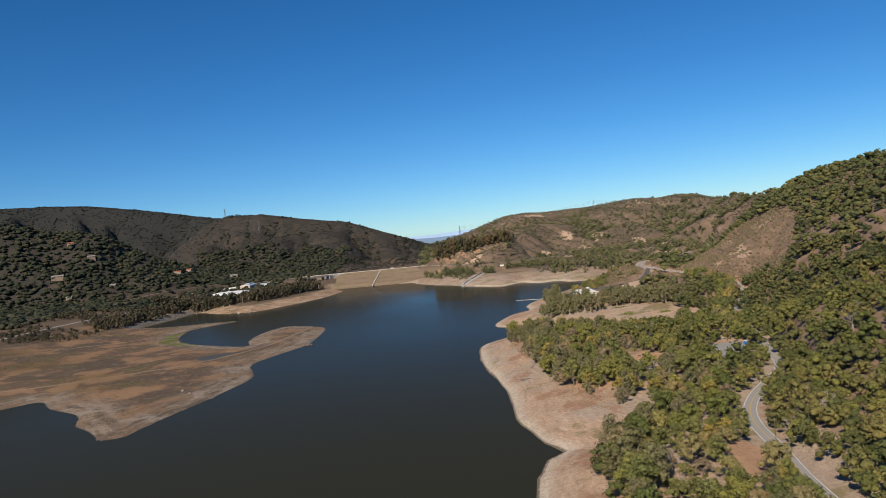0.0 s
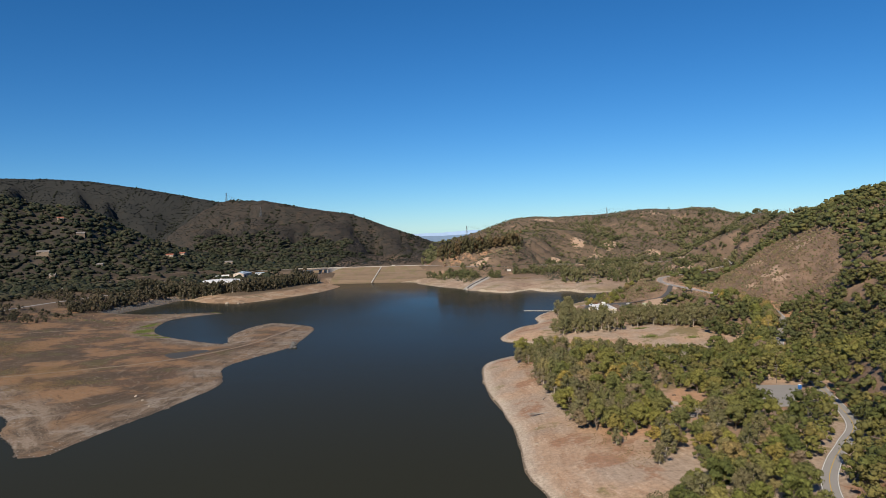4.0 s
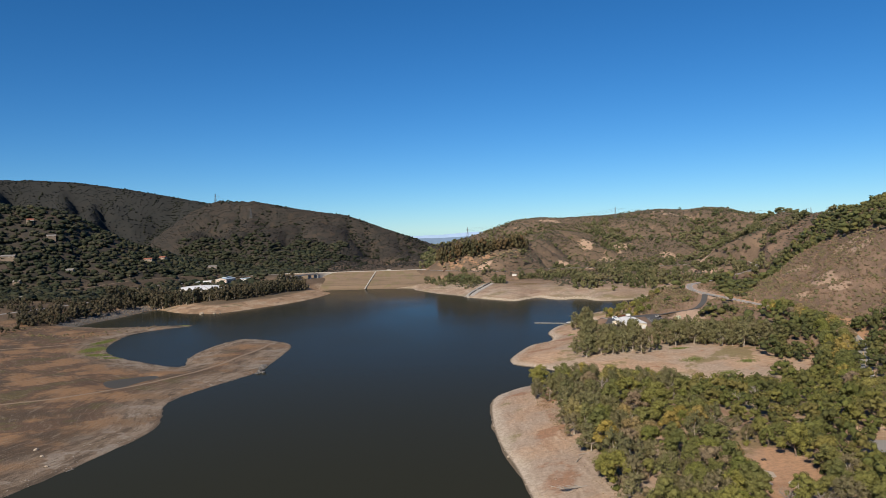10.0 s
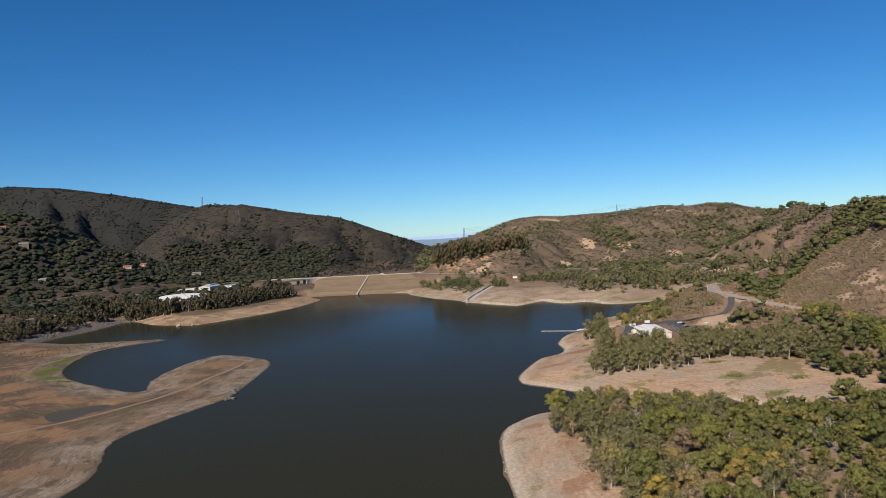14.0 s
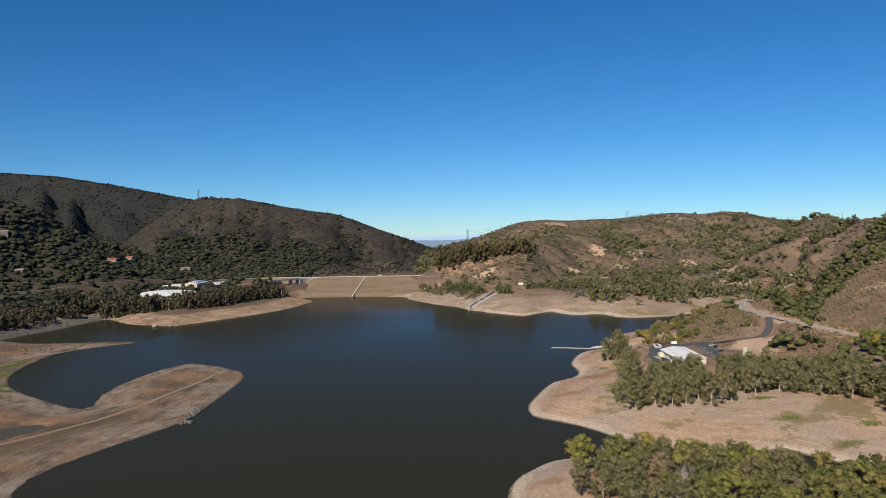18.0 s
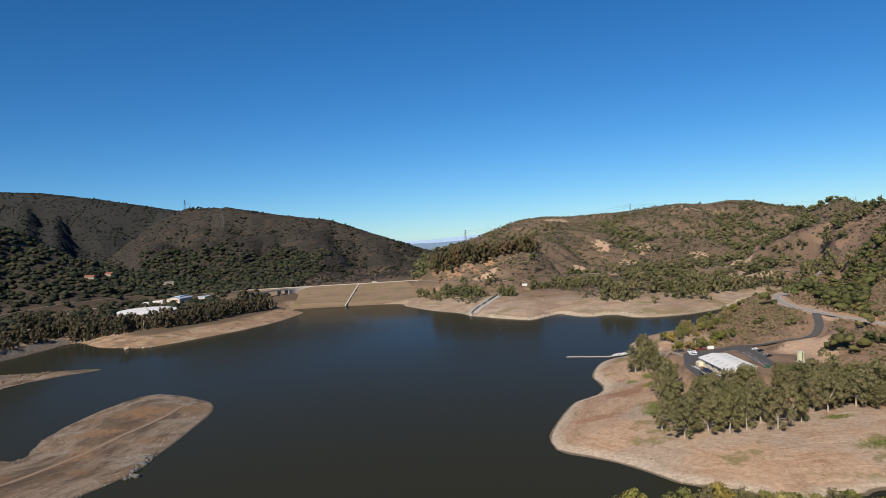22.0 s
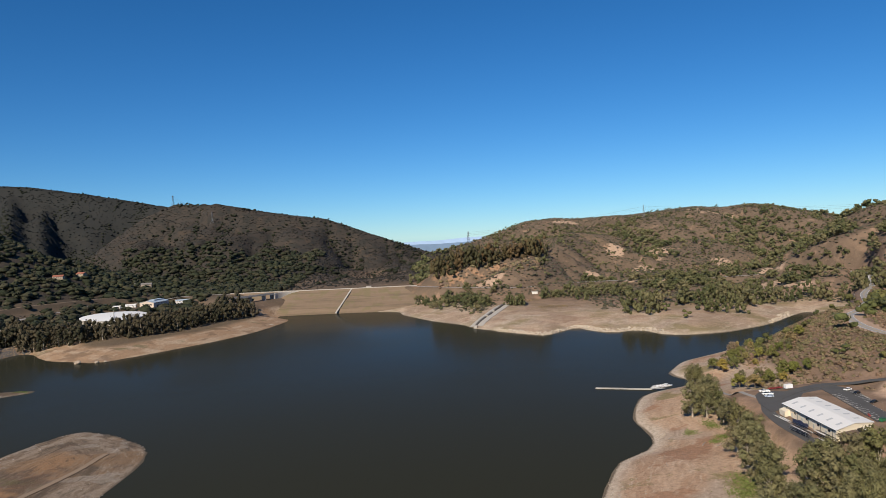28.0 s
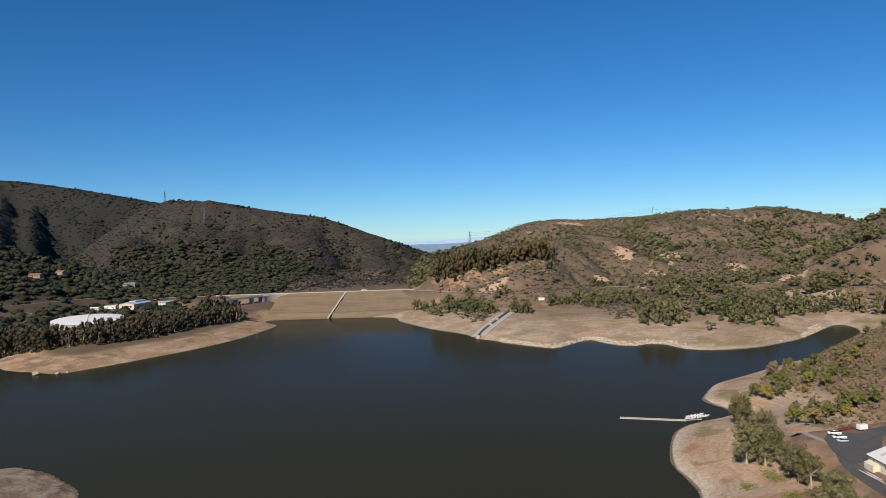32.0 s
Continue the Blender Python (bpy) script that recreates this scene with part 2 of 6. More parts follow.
def ground(x, y):
    """Height of the ground over the plan; the water stands at 0."""
    x, y = np.asarray(x, float), np.asarray(y, float)
    d = ring_distance(x, y, LAKE) + 1.6 * soft_noise(x, y, 22, 4)
    west = 1 / (1 + np.exp(-(-130 - x) / 25.0)) / (1 + np.exp(-(1130 - y) / 25.0))
    far_west = 1 / (1 + np.exp(-(-560 - x) / 60.0))
    rise = 13 * (1 - west) + 3.2 * west + 9 * far_west
    reach = 48 * (1 - west) + 60 * west
    land = np.maximum(d, 0)
    z = rise * (1 - np.exp(-land / reach)) + 0.012 * np.minimum(land, 400)
    hill, down = np.zeros(x.shape), np.ones(x.shape)
    for line, width, power in RIDGES:
        q, h = line_distance(x, y, line)
        s = np.clip(q / width, 0, 1)
        mine = h * (1 - s ** power) ** 1.25
        down = np.where(mine > hill, s, down)
        hill = np.maximum(hill, mine)
    rough = soft_noise(x, y, 260, 5)
    gully = np.abs(soft_noise(x + 900, y - 300, 300, 3))
    calm = 1 - (1 - np.clip(down * 4, 0, 1)) / (1 + np.exp(-(60 - x) / 60.0)) / (1 + np.exp(-(y - 2050) / 50.0))
    hill = hill * (1 + 0.13 * rough * calm) - calm * np.minimum(hill, 60) * 0.55 * np.exp(-gully * 9) * np.clip(hill / 90, 0, 1)
    # folds and side valleys of the north-west hills
    folded = 1 / (1 + np.exp(-(60 - x) / 60.0)) / (1 + np.exp(-(y - 2050) / 50.0)) * np.clip(down * 3.5, 0, 1)
    fold = np.abs(soft_noise(x * 1.5 + 0.5 * y, y * 0.5, 300, 2))
    side = np.abs(soft_noise(x * 1.4 + 400, y * 0.7 - 0.4 * x, 120, 2))
    hill = hill - folded * np.clip(hill / 110, 0, 1) * (85 * np.exp(-fold * 5) + 26 * np.exp(-side * 5)) - folded * 55 * np.exp(-(line_distance(x, y, VALE)[0] / 75) ** 2)
    ravine = np.abs(soft_noise(x * 1.2 + 0.35 * y + 200, y * 0.5, 170, 3))
    cleft = np.clip(down * 2.5, 0, 1) * np.clip(hill / 70, 0, 1) / (1 + np.exp(-(x - 90) / 30.0)) / (1 + np.exp(-(y - 1480) / 40.0))
    hill = hill - cleft * 34 * np.exp(-ravine * 7)
    q, h = line_distance(x, y, KNOLL)
    worn = np.clip(q / 88 + 0.22 * soft_noise(x * 1.3, y, 34, 4), 0, 1)
    hill = np.maximum(hill, h * (1 - worn ** 1.3) ** 1.15)
    start = 1 - np.exp(-(np.maximum(land - 45, 0) / 90) ** 2)
    z = np.maximum(z, hill * start) + np.minimum(z, 0.3 * hill) * 0.3 * start
    z += (0.5 + 1.2 * np.clip(land / 80, 0, 1) * (1 - west)) * soft_noise(x + 50, y, 38, 4) * np.clip(land / 12, 0, 1)
    z = np.where(d < 0, np.maximum(0.22 * d, -7), z + 0.02)
    for line, half, fall in LEVELS:
        q, h = line_distance(x, y, line)
        w = np.clip(1 - (q - half) / fall, 0, 1)
        w = np.where(d > 3, w * w * (3 - 2 * w), 0)
        z = z * (1 - w) + h * w
    pool = ring_distance(x, y, POOL)
    z = np.where((x < -200) & (y < 900), np.minimum(z, 0.9 + np.maximum(pool, -6) * 0.16 + 2 * np.maximum(pool - 12, 0)), z)
    return z


def steps(marks):
    """Grid lines from (end, spacing there) marks, the spacing gliding from mark to mark."""
    out = [marks[0][0]]
    for (a, s), (b, r) in zip(marks, marks[1:]):
        while out[-1] < b:
            out.append(out[-1] + s + (r - s) * (out[-1] - a) / (b - a))
        out[-1] = b
    return np.array(out)


def sheet(name, xs, ys, zs, mat):
    m = bpy.data.meshes.new(name)
    ny, nx = zs.shape
    gx, gy = np.meshgrid(xs, ys)
    co = np.stack([gx, gy, zs], -1).reshape(-1, 3)
    k = np.arange(nx * ny).reshape(ny, nx)
    q = np.stack([k[:-1, :-1], k[:-1, 1:], k[1:, 1:], k[1:, :-1]], -1).reshape(-1)
    quads(m, co, q)
    m.materials.append(mat)
    m.polygons.foreach_set("use_smooth", np.ones(len(m.polygons), bool))
    return new(name, m)


def quads(m, co, q, sides=4):
    """Fill the mesh m with the points co and the faces q, all of so many sides."""
    q = np.asarray(q).reshape(-1)
    m.vertices.add(len(co))
    m.vertices.foreach_set("co", np.asarray(co, np.float32).reshape(-1))
    m.loops.add(len(q))
    m.loops.foreach_set("vertex_index", q.astype(np.int32))
    m.polygons.add(len(q) // sides)
    m.polygons.foreach_set("loop_start", np.arange(0, len(q), sides, dtype=np.int32))
    m.update(calc_edges=True)


# ---- ground and water ----
# open soil on the slopes: x, y and half widths of the patches
BARE = [(386, 940, 16, 34), (422, 1057, 16, 30), (357, 912, 10, 20), (459, 1012, 14, 26), (379, 889, 9, 16), (440, 960, 12, 20), (300, 1030, 14, 40), (248, 930, 26, 34),
        (453, 2055, 34, 60), (393, 1951, 30, 40), (296, 1818, 22, 30), (456, 1810, 24, 24), (547, 1936, 26, 40), (556, 1760, 22, 50), (382, 2110, 20, 40), (370, 1751, 60, 12), (280, 1875, 16, 26),
        (720, 2480, 60, 60), (331, 2482, 50, 14), (60, 1690, 40, 24), (450, 1640, 40, 26), (500, 1600, 30, 60), (138, 500, 18, 24), (150, 470, 10, 12), (122, 290, 14, 30), (-860, 1610, 40, 16), (-560, 1900, 40, 14)]


def ground_marks(x, y):
    """Share of bare soil, distance from the water, and share of road cutting."""
    bare = np.zeros(x.shape)
    wobble = 0.55 * soft_noise(x, y, 30, 4)
    for bx, by, a, b in BARE:
        bare = np.maximum(bare, np.clip(1.7 - 1.5 * (np.hypot((x - bx) / a, (y - by) / b) + wobble), 0, 1))
    q = line_distance(x, y, MAIN_ROAD[12:23])[0]
    up = line_distance(x, y, MAIN_ROAD[14:21])[0]
    cut = np.clip(1.4 - np.abs(up - 12) / 9 + 0.8 * soft_noise(x, y, 18, 3), 0, 1) * np.clip((x - 292) / 10, 0, 1) * np.clip((1000 - y) / 20, 0, 1)
    bare = np.maximum(bare, np.clip(1.6 - q / 8, 0, 0.8))
    for cx, cy, a, b in ((140, 498, 17, 30), (92, 468, 24, 44), (126, 466, 10, 16), (78, 520, 12, 40), (120, 292, 16, 40)):
        cut = np.maximum(cut, 0.75 * np.clip(1.8 - 1.5 * (np.hypot((x - cx) / a, (y - cy) / b) + wobble), 0, 1))
    return bare, np.clip(ring_distance(x, y, LAKE), -20, 320), cut


def lay(n, l, base, over, mask):
    """One colour laid over another by a mask of (value, from, to, most)."""
    value, a, b, most = mask
    k = n.new("ShaderNodeMapRange")
    k.interpolation_type = "SMOOTHSTEP"
    for i, v in ((1, a), (2, b), (3, 0.0), (4, most)):
        k.inputs[i].default_value = v
    l.new(value, k.inputs[0])
    return mix(n, l, k.outputs[0], base, over)


def banded(n, l, across, where, tight, loose, detail=5, rough=0.6):
    """Streaks that run along the waterline: noise squeezed across it."""
    k = n.new("ShaderNodeCombineXYZ")
    part_of = n.new("ShaderNodeSeparateXYZ")
    l.new(where, part_of.inputs[0])
    l.new(maths(n, l, "MULTIPLY", across, tight), k.inputs[0])
    l.new(maths(n, l, "MULTIPLY", part_of.outputs[0], loose), k.inputs[1])
    l.new(maths(n, l, "MULTIPLY", part_of.outputs[1], loose), k.inputs[2])
    return noise_tex(n, l, 1.0, detail, k.outputs[0], rough)


def mark(n, name):
    k = n.new("ShaderNodeAttribute")
    k.attribute_name = name
    return k.outputs["Fac"]


m, n, l, b = material("dry_shore_and_hillside", 0.92)
b.inputs["Specular IOR Level"].default_value = 0.15
where = n.new("ShaderNodeNewGeometry").outputs["Position"]
sep = n.new("ShaderNodeSeparateXYZ")
l.new(where, sep.inputs[0])
n_big, n_mid, n_fine = noise_tex(n, l, 0.011, 4, where), noise_tex(n, l, 0.05, 6, where), noise_tex(n, l, 0.5, 6, where, 0.65)
n_patch, n_stone = noise_tex(n, l, 0.024, 6, where, 0.62), noise_tex(n, l, 1.3, 3, where, 0.7)
level = maths(n, l, "ADD", sep.outputs[2], maths(n, l, "MULTIPLY", maths(n, l, "SUBTRACT", n_mid, 0.5), 0.9))
off = maths(n, l, "ADD", mark(n, "shore"), maths(n, l, "MULTIPLY", maths(n, l, "SUBTRACT", n_mid, 0.5), 9.0))
b_fine, b_wide = banded(n, l, off, where, 0.5, 0.06, 5, 0.72), banded(n, l, off, where, 0.10, 0.03, 7, 0.7)
# the drawn-down east and north shores: chalky rim, pinkish tan slope with ring-like streaks
shore = lay(n, l, (0.47, 0.325, 0.222), (0.37, 0.225, 0.14), (b_wide, 0.49, 0.60, 0.6))
shore = lay(n, l, shore, (0.40, 0.315, 0.245), (n_big, 0.48, 0.56, 0.85))
shore = lay(n, l, shore, (0.60, 0.485, 0.375), (b_fine, 0.54, 0.64, 0.4))
shore = lay(n, l, shore, (0.235, 0.150, 0.092), (b_fine, 0.46, 0.37, 0.35))
shore = lay(n, l, shore, (0.21, 0.175, 0.075), (n_patch, 0.56, 0.62, 0.8))
shore = lay(n, l, shore, (0.32, 0.170, 0.10), (n_patch, 0.45, 0.38, 0.8))
shore = lay(n, l, shore, (0.56, 0.475, 0.38), (off, 11.0, 1.5, 0.8))
shore = lay(n, l, shore, (0.15, 0.12, 0.085), (mark(n, "shore"), 1.8, 0.5, 1.0))
north_bank = lay(n, l, (0.31, 0.235, 0.175), (0.46, 0.365, 0.275), (n_mid, 0.44, 0.56, 1.0))
north_bank = lay(n, l, north_bank, (0.24, 0.195, 0.105), (n_patch, 0.48, 0.55, 0.85))
north_bank = lay(n, l, north_bank, (0.20, 0.155, 0.12), (n_big, 0.47, 0.40, 0.6))
north_bank = lay(n, l, north_bank, (0.60, 0.52, 0.42), (b_wide, 0.52, 0.62, 0.6))
shore = mix(n, l, ramp(n, l, maths(n, l, "MULTIPLY_ADD", sep.outputs[1], 0.01, -12.4), [(0.2, (0, 0, 0)), (0.8, (0.6, 0.6, 0.6))]), shore, north_bank)
# the mud flats of the west: silt by the water, tan dry grass, darker damp ground further in
flat = lay(n, l, (0.120, 0.076, 0.050), (0.285, 0.165, 0.086), (n_patch, 0.47, 0.56, 0.95))
flat = lay(n, l, flat, (0.070, 0.053, 0.038), (n_big, 0.52, 0.60, 0.85))
flat = lay(n, l, flat, (0.105, 0.090, 0.040), (n_patch, 0.44, 0.38, 0.8))
flat = lay(n, l, flat, (0.075, 0.062, 0.044), (off, 150.0, 260.0, 0.6))
silt = lay(n, l, (0.185, 0.137, 0.098), (0.290, 0.228, 0.172), (b_wide, 0.49, 0.56, 0.95))
silt = lay(n, l, silt, (0.085, 0.066, 0.048), (b_wide, 0.47, 0.41, 0.9))
silt = lay(n, l, silt, (0.33, 0.285, 0.235), (n_mid, 0.55, 0.60, 0.7))
silt = lay(n, l, silt, (0.215, 0.135, 0.078), (n_patch, 0.53, 0.60, 0.8))
flat = lay(n, l, flat, silt, (off, 46.0, 18.0, 0.95))
flat = lay(n, l, flat, (0.27, 0.22, 0.165), (b_fine, 0.55, 0.62, 0.5))
flat = lay(n, l, flat, (0.065, 0.052, 0.038), (b_fine, 0.45, 0.38, 0.6))
flat = lay(n, l, flat, (0.10, 0.082, 0.060), (mark(n, "shore"), 2.4, 0.6, 1.0))
west_side = ramp(n, l, maths(n, l, "MULTIPLY_ADD", sep.outputs[0], -0.01, -0.6), [(0.2, (0, 0, 0)), (0.6, (1, 1, 1))])
far_bank = ramp(n, l, maths(n, l, "MULTIPLY_ADD", sep.outputs[1], 0.01, -12.2), [(0.2, (0, 0, 0)), (0.8, (1, 1, 1))])
tan_bank = lay(n, l, (0.34, 0.225, 0.14), (0.46, 0.35, 0.25), (b_wide, 0.46, 0.60, 0.9))
tan_bank = lay(n, l, tan_bank, (0.19, 0.125, 0.08), (n_mid, 0.53, 0.66, 0.8))
tan_bank = lay(n, l, tan_bank, (0.13, 0.125, 0.055), (n_patch, 0.57, 0.66, 0.7))
tan_bank = lay(n, l, tan_bank, (0.105, 0.080, 0.052), (off, 34.0, 52.0, 0.92))
shore = mix(n, l, west_side, shore, mix(n, l, far_bank, flat, tan_bank))
# hillsides: brown litter between the shrubs, open soil in patches, orange road cuttings
soil = lay(n, l, (0.245, 0.165, 0.115), (0.165, 0.115, 0.082), (n_mid, 0.45, 0.58, 1.0))
soil = lay(n, l, soil, (0.125, 0.095, 0.068), (sep.outputs[1], 1500.0, 1750.0, 0.75))
soil = lay(n, l, soil, (0.33, 0.215, 0.145), (n_patch, 0.575, 0.66, 0.8))
soil = lay(n, l, soil, (0.105, 0.078, 0.052), (sep.outputs[0], -440.0, -520.0, 0.8))
soil = lay(n, l, soil, (0.46, 0.325, 0.235), (mark(n, "bare"), 0.25, 0.75, 0.95))
soil = lay(n, l, soil, (0.53, 0.315, 0.175), (mark(n, "cut"), 0.35, 0.8, 0.95))
tone = mix(n, l, ramp(n, l, maths(n, l, "DIVIDE", level, 20.0), [(0.55, (0, 0, 0)), (0.8, (1, 1, 1))]), shore, soil)
tone = lay(n, l, tone, (0.46, 0.325, 0.235), (mark(n, "bare"), 0.3, 0.8, 0.8))
tone = lay(n, l, tone, (0.47, 0.275, 0.16), (mark(n, "cut"), 0.2, 0.75, 0.85))
tone = mix(n, l, ramp(n, l, n_fine, [(0.35, (0.42, 0.42, 0.42)), (0.6, (0, 0, 0))]), tone, (0.14, 0.10, 0.070))
tone = mix(n, l, ramp(n, l, n_stone, [(0.60, (0, 0, 0)), (0.72, (0.45, 0.45, 0.45))]), tone, (0.46, 0.39, 0.31))
cliff = node(n, "VectorMath")
cliff.operation = "DISTANCE"
cliff.inputs[1].default_value = (30, 1800, 40)
l.new(where, cliff.inputs[0])
tone = mix(n, l, maths(n, l, "MULTIPLY", ramp(n, l, maths(n, l, "DIVIDE", cliff.outputs["Value"], 190.0), [(0.4, (1, 1, 1)), (0.7, (0, 0, 0))]), ramp(n, l, n_mid, [(0.52, (0, 0, 0)), (0.60, (0.9, 0.9, 0.9))])), tone, (0.36, 0.215, 0.13))
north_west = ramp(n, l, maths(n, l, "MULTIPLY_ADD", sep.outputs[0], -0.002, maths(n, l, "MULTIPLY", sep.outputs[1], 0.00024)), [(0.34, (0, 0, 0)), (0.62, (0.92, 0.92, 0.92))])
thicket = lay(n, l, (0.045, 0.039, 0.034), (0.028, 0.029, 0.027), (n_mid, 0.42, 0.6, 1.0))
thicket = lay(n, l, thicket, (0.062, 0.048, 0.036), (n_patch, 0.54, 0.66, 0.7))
# beyond the front hill: shade and haze painted as a dark blue ground tone
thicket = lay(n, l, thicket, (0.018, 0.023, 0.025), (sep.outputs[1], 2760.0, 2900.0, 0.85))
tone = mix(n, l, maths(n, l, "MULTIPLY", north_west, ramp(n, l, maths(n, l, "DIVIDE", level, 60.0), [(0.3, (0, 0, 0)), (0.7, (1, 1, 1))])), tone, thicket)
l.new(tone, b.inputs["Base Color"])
bump(n, l, b, maths(n, l, "ADD", maths(n, l, "ADD", n_fine, maths(n, l, "MULTIPLY", n_stone, 0.5)), maths(n, l, "MULTIPLY", b_fine, 0.8)), 0.7, 0.6)
GROUND_MAT = m

m, n, l, b = material("still_lake_water", 0.05)
where = n.new("ShaderNodeNewGeometry").outputs["Position"]
b.inputs["Base Color"].default_value = (0.0285, 0.0290, 0.0195, 1)
b.inputs["IOR"].default_value = 1.039
b.inputs["Specular Tint"].default_value = (0.90, 0.93, 0.82, 1)
calm = noise_tex(n, l, 0.007, 3, where)
l.new(maths(n, l, "MULTIPLY_ADD", calm, 0.16, 0.06), b.inputs["Roughness"])
bump(n, l, b, noise_tex(n, l, 0.5, 4, where), 0.14, 0.16)
WATER_MAT = m

m, n, l, b = material("silty_pool_water", 0.3)
b.inputs["Base Color"].default_value = (0.078, 0.068, 0.050, 1)
b.inputs["IOR"].default_value = 1.06
bump(n, l, b, noise_tex(n, l, 0.8, 3, n.new("ShaderNodeNewGeometry").outputs["Position"]), 0.1, 0.1)
POOL_MAT = m

XS = steps([(-3200, 60), (-1900, 32), (-1000, 18), (-640, 6), (-140, 5), (-60, 8), (10, 3.4), (240, 3.6), (420, 5), (700, 10), (1100, 26), (2600, 80)])
YS = steps([(-420, 12), (240, 5), (300, 3.4), (1110, 3.6), (1250, 5), (1750, 6.5), (2100, 13), (3600, 24), (4800, 70)])
GX, GY = np.meshgrid(XS, YS)
GZ = ground(GX, GY)
terrain = tagged(sheet("ground", XS, YS, GZ, GROUND_MAT), "dry brown hills and drought-bared earth shores", "ground", kind="structure")
for mark_name, value in zip(("bare", "shore", "cut"), ground_marks(GX, GY)):
    terrain.data.attributes.new(mark_name, "FLOAT", "POINT").data.foreach_set("value", value.astype(np.float32).reshape(-1))
lake = bpy.data.meshes.new("water")
quads(lake, [(-3000, -420, 0), (2400, -420, 0), (2400, 1735, 0), (-3000, 1735, 0)], [0, 1, 2, 3])
lake.materials.append(WATER_MAT)
tagged(new("water", lake), "calm dark green-brown reservoir water", "water", kind="structure")
pool = bpy.data.meshes.new("water_pool")
pool.from_pydata([(x, y, 0.62) for x, y in (POOL - POOL.mean(0)) * 1.05 + POOL.mean(0)], [], [list(range(len(POOL)))])
pool.materials.append(POOL_MAT)
tagged(new("water_pool", pool), "shallow grey pool left on the mud flat", "water", kind="structure")


def height(x, y):
    """Height of the ground sheet at a place, between its grid lines."""
    x, y = np.asarray(x, float), np.asarray(y, float)
    i = np.clip(np.searchsorted(XS, x) - 1, 0, len(XS) - 2)
    j = np.clip(np.searchsorted(YS, y) - 1, 0, len(YS) - 2)
    u, v = (x - XS[i]) / (XS[i + 1] - XS[i]), (y - YS[j]) / (YS[j + 1] - YS[j])
    return (GZ[j, i] * (1 - u) + GZ[j, i + 1] * u) * (1 - v) + (GZ[j + 1, i] * (1 - u) + GZ[j + 1, i + 1] * u) * v


# ---- parts and shapes ----
def part(name, bm, mat, parent, label=""):
    me = bpy.data.meshes.new(name)
    bm.to_mesh(me)
    bm.free()
    me.materials.append(mat)
    ob = new(name, me)
    ob.parent = parent
    return tagged(ob, label)


def thing(name, label, category, group="", at=(0, 0, 0), turn=0.0, kind=""):
    ob = tagged(new(name), label, category, group, kind)
    ob.matrix_world = pose(*at, 0, 0, turn)
    return ob


def block(bm, x0, x1, y0, y1, z0, z1, chamfer=0.0):
    """A box with its upright and top edges cut off by the chamfer."""
    c = min(chamfer, (x1 - x0) / 3, (y1 - y0) / 3, (z1 - z0) / 2)
    def loop(i, z):
        k = c if c else 0
        ring = [(x0 + i + k, y0 + i), (x1 - i - k, y0 + i), (x1 - i, y0 + i + k), (x1 - i, y1 - i - k), (x1 - i - k, y1 - i), (x0 + i + k, y1 - i), (x0 + i, y1 - i - k), (x0 + i, y0 + i + k)] if k else [(x0, y0), (x1, y0), (x1, y1), (x0, y1)]
        return [bm.verts.new((x, y, z)) for x, y in ring]
    rings = [loop(0, z0), loop(0, z1 - c), loop(c, z1)] if c else [loop(0, z0), loop(0, z1)]
    for a, b2 in zip(rings, rings[1:]):
        for i in range(len(a)):
            bm.faces.new((a[i - 1], a[i], b2[i], b2[i - 1]))
    bm.faces.new(rings[0][::-1])
    bm.faces.new(rings[-1])
    return bm


def box(*a):
    return block(bmesh.new(), *a)


def tube(bm, p, q, r0, r1, sides=6):
    """A tapered bar from p to q."""
    p, q = Vector(p), Vector(q)
    w = (q - p).normalized()
    u = w.orthogonal().normalized()
    v = w.cross(u)
    rings = []
    for c, r in ((p, r0), (q, r1)):
        rings.append([bm.verts.new(c + r * (math.cos(6.2832 * i / sides) * u + math.sin(6.2832 * i / sides) * v)) for i in range(sides)])
    for i in range(sides):
        bm.faces.new((rings[0][i - 1], rings[0][i], rings[1][i], rings[1][i - 1]))
    bm.faces.new(rings[0][::-1])
    bm.faces.new(rings[1])
    return bm


def loft(bm, sections):
    """Skin a row of closed sections of equal count."""
    rings = [[bm.verts.new(p) for p in s] for s in sections]
    for a, b2 in zip(rings, rings[1:]):
        for i in range(len(a)):
            bm.faces.new((a[i - 1], a[i], b2[i], b2[i - 1]))
    bm.faces.new(rings[0][::-1])
    bm.faces.new(rings[-1])
    return bm


def smooth_line(line, step=3.0):
    """Points along a gliding curve through the line's points."""
    p = [Vector(q) for q in line]
    p = [2 * p[0] - p[1]] + p + [2 * p[-1] - p[-2]]
    out = []
    for a, b2, c, d in zip(p, p[1:], p[2:], p[3:]):
        k = max(1, int((c - b2).length / step))
        for i in range(k):
            t = i / k
            out.append(0.5 * (2 * b2 + (c - a) * t + (2 * a - 5 * b2 + 4 * c - d) * t * t + (3 * b2 - a - 3 * c + d) * t ** 3))
    return out + [p[-2]]


def ribbon(name, line, left, right, mat, lift, label, category, kind="structure", parent=None, dash=0, thick=0.25):
    """A strip laid along a line over the ground, from left to right of it, with a thickness."""
    pts = smooth_line(line)
    bm = bmesh.new()
    rows = []
    for i, p in enumerate(pts):
        w = (pts[min(i + 1, len(pts) - 1)] - pts[max(i - 1, 0)])
        s = Vector((w.y, -w.x, 0)).normalized()
        e = [p + s * left, p + s * (left + right) / 2, p + s * right]
        far = [p - s * 3.6, p, p + s * 3.6] if abs(left) <= 4 and abs(right) <= 4 else e
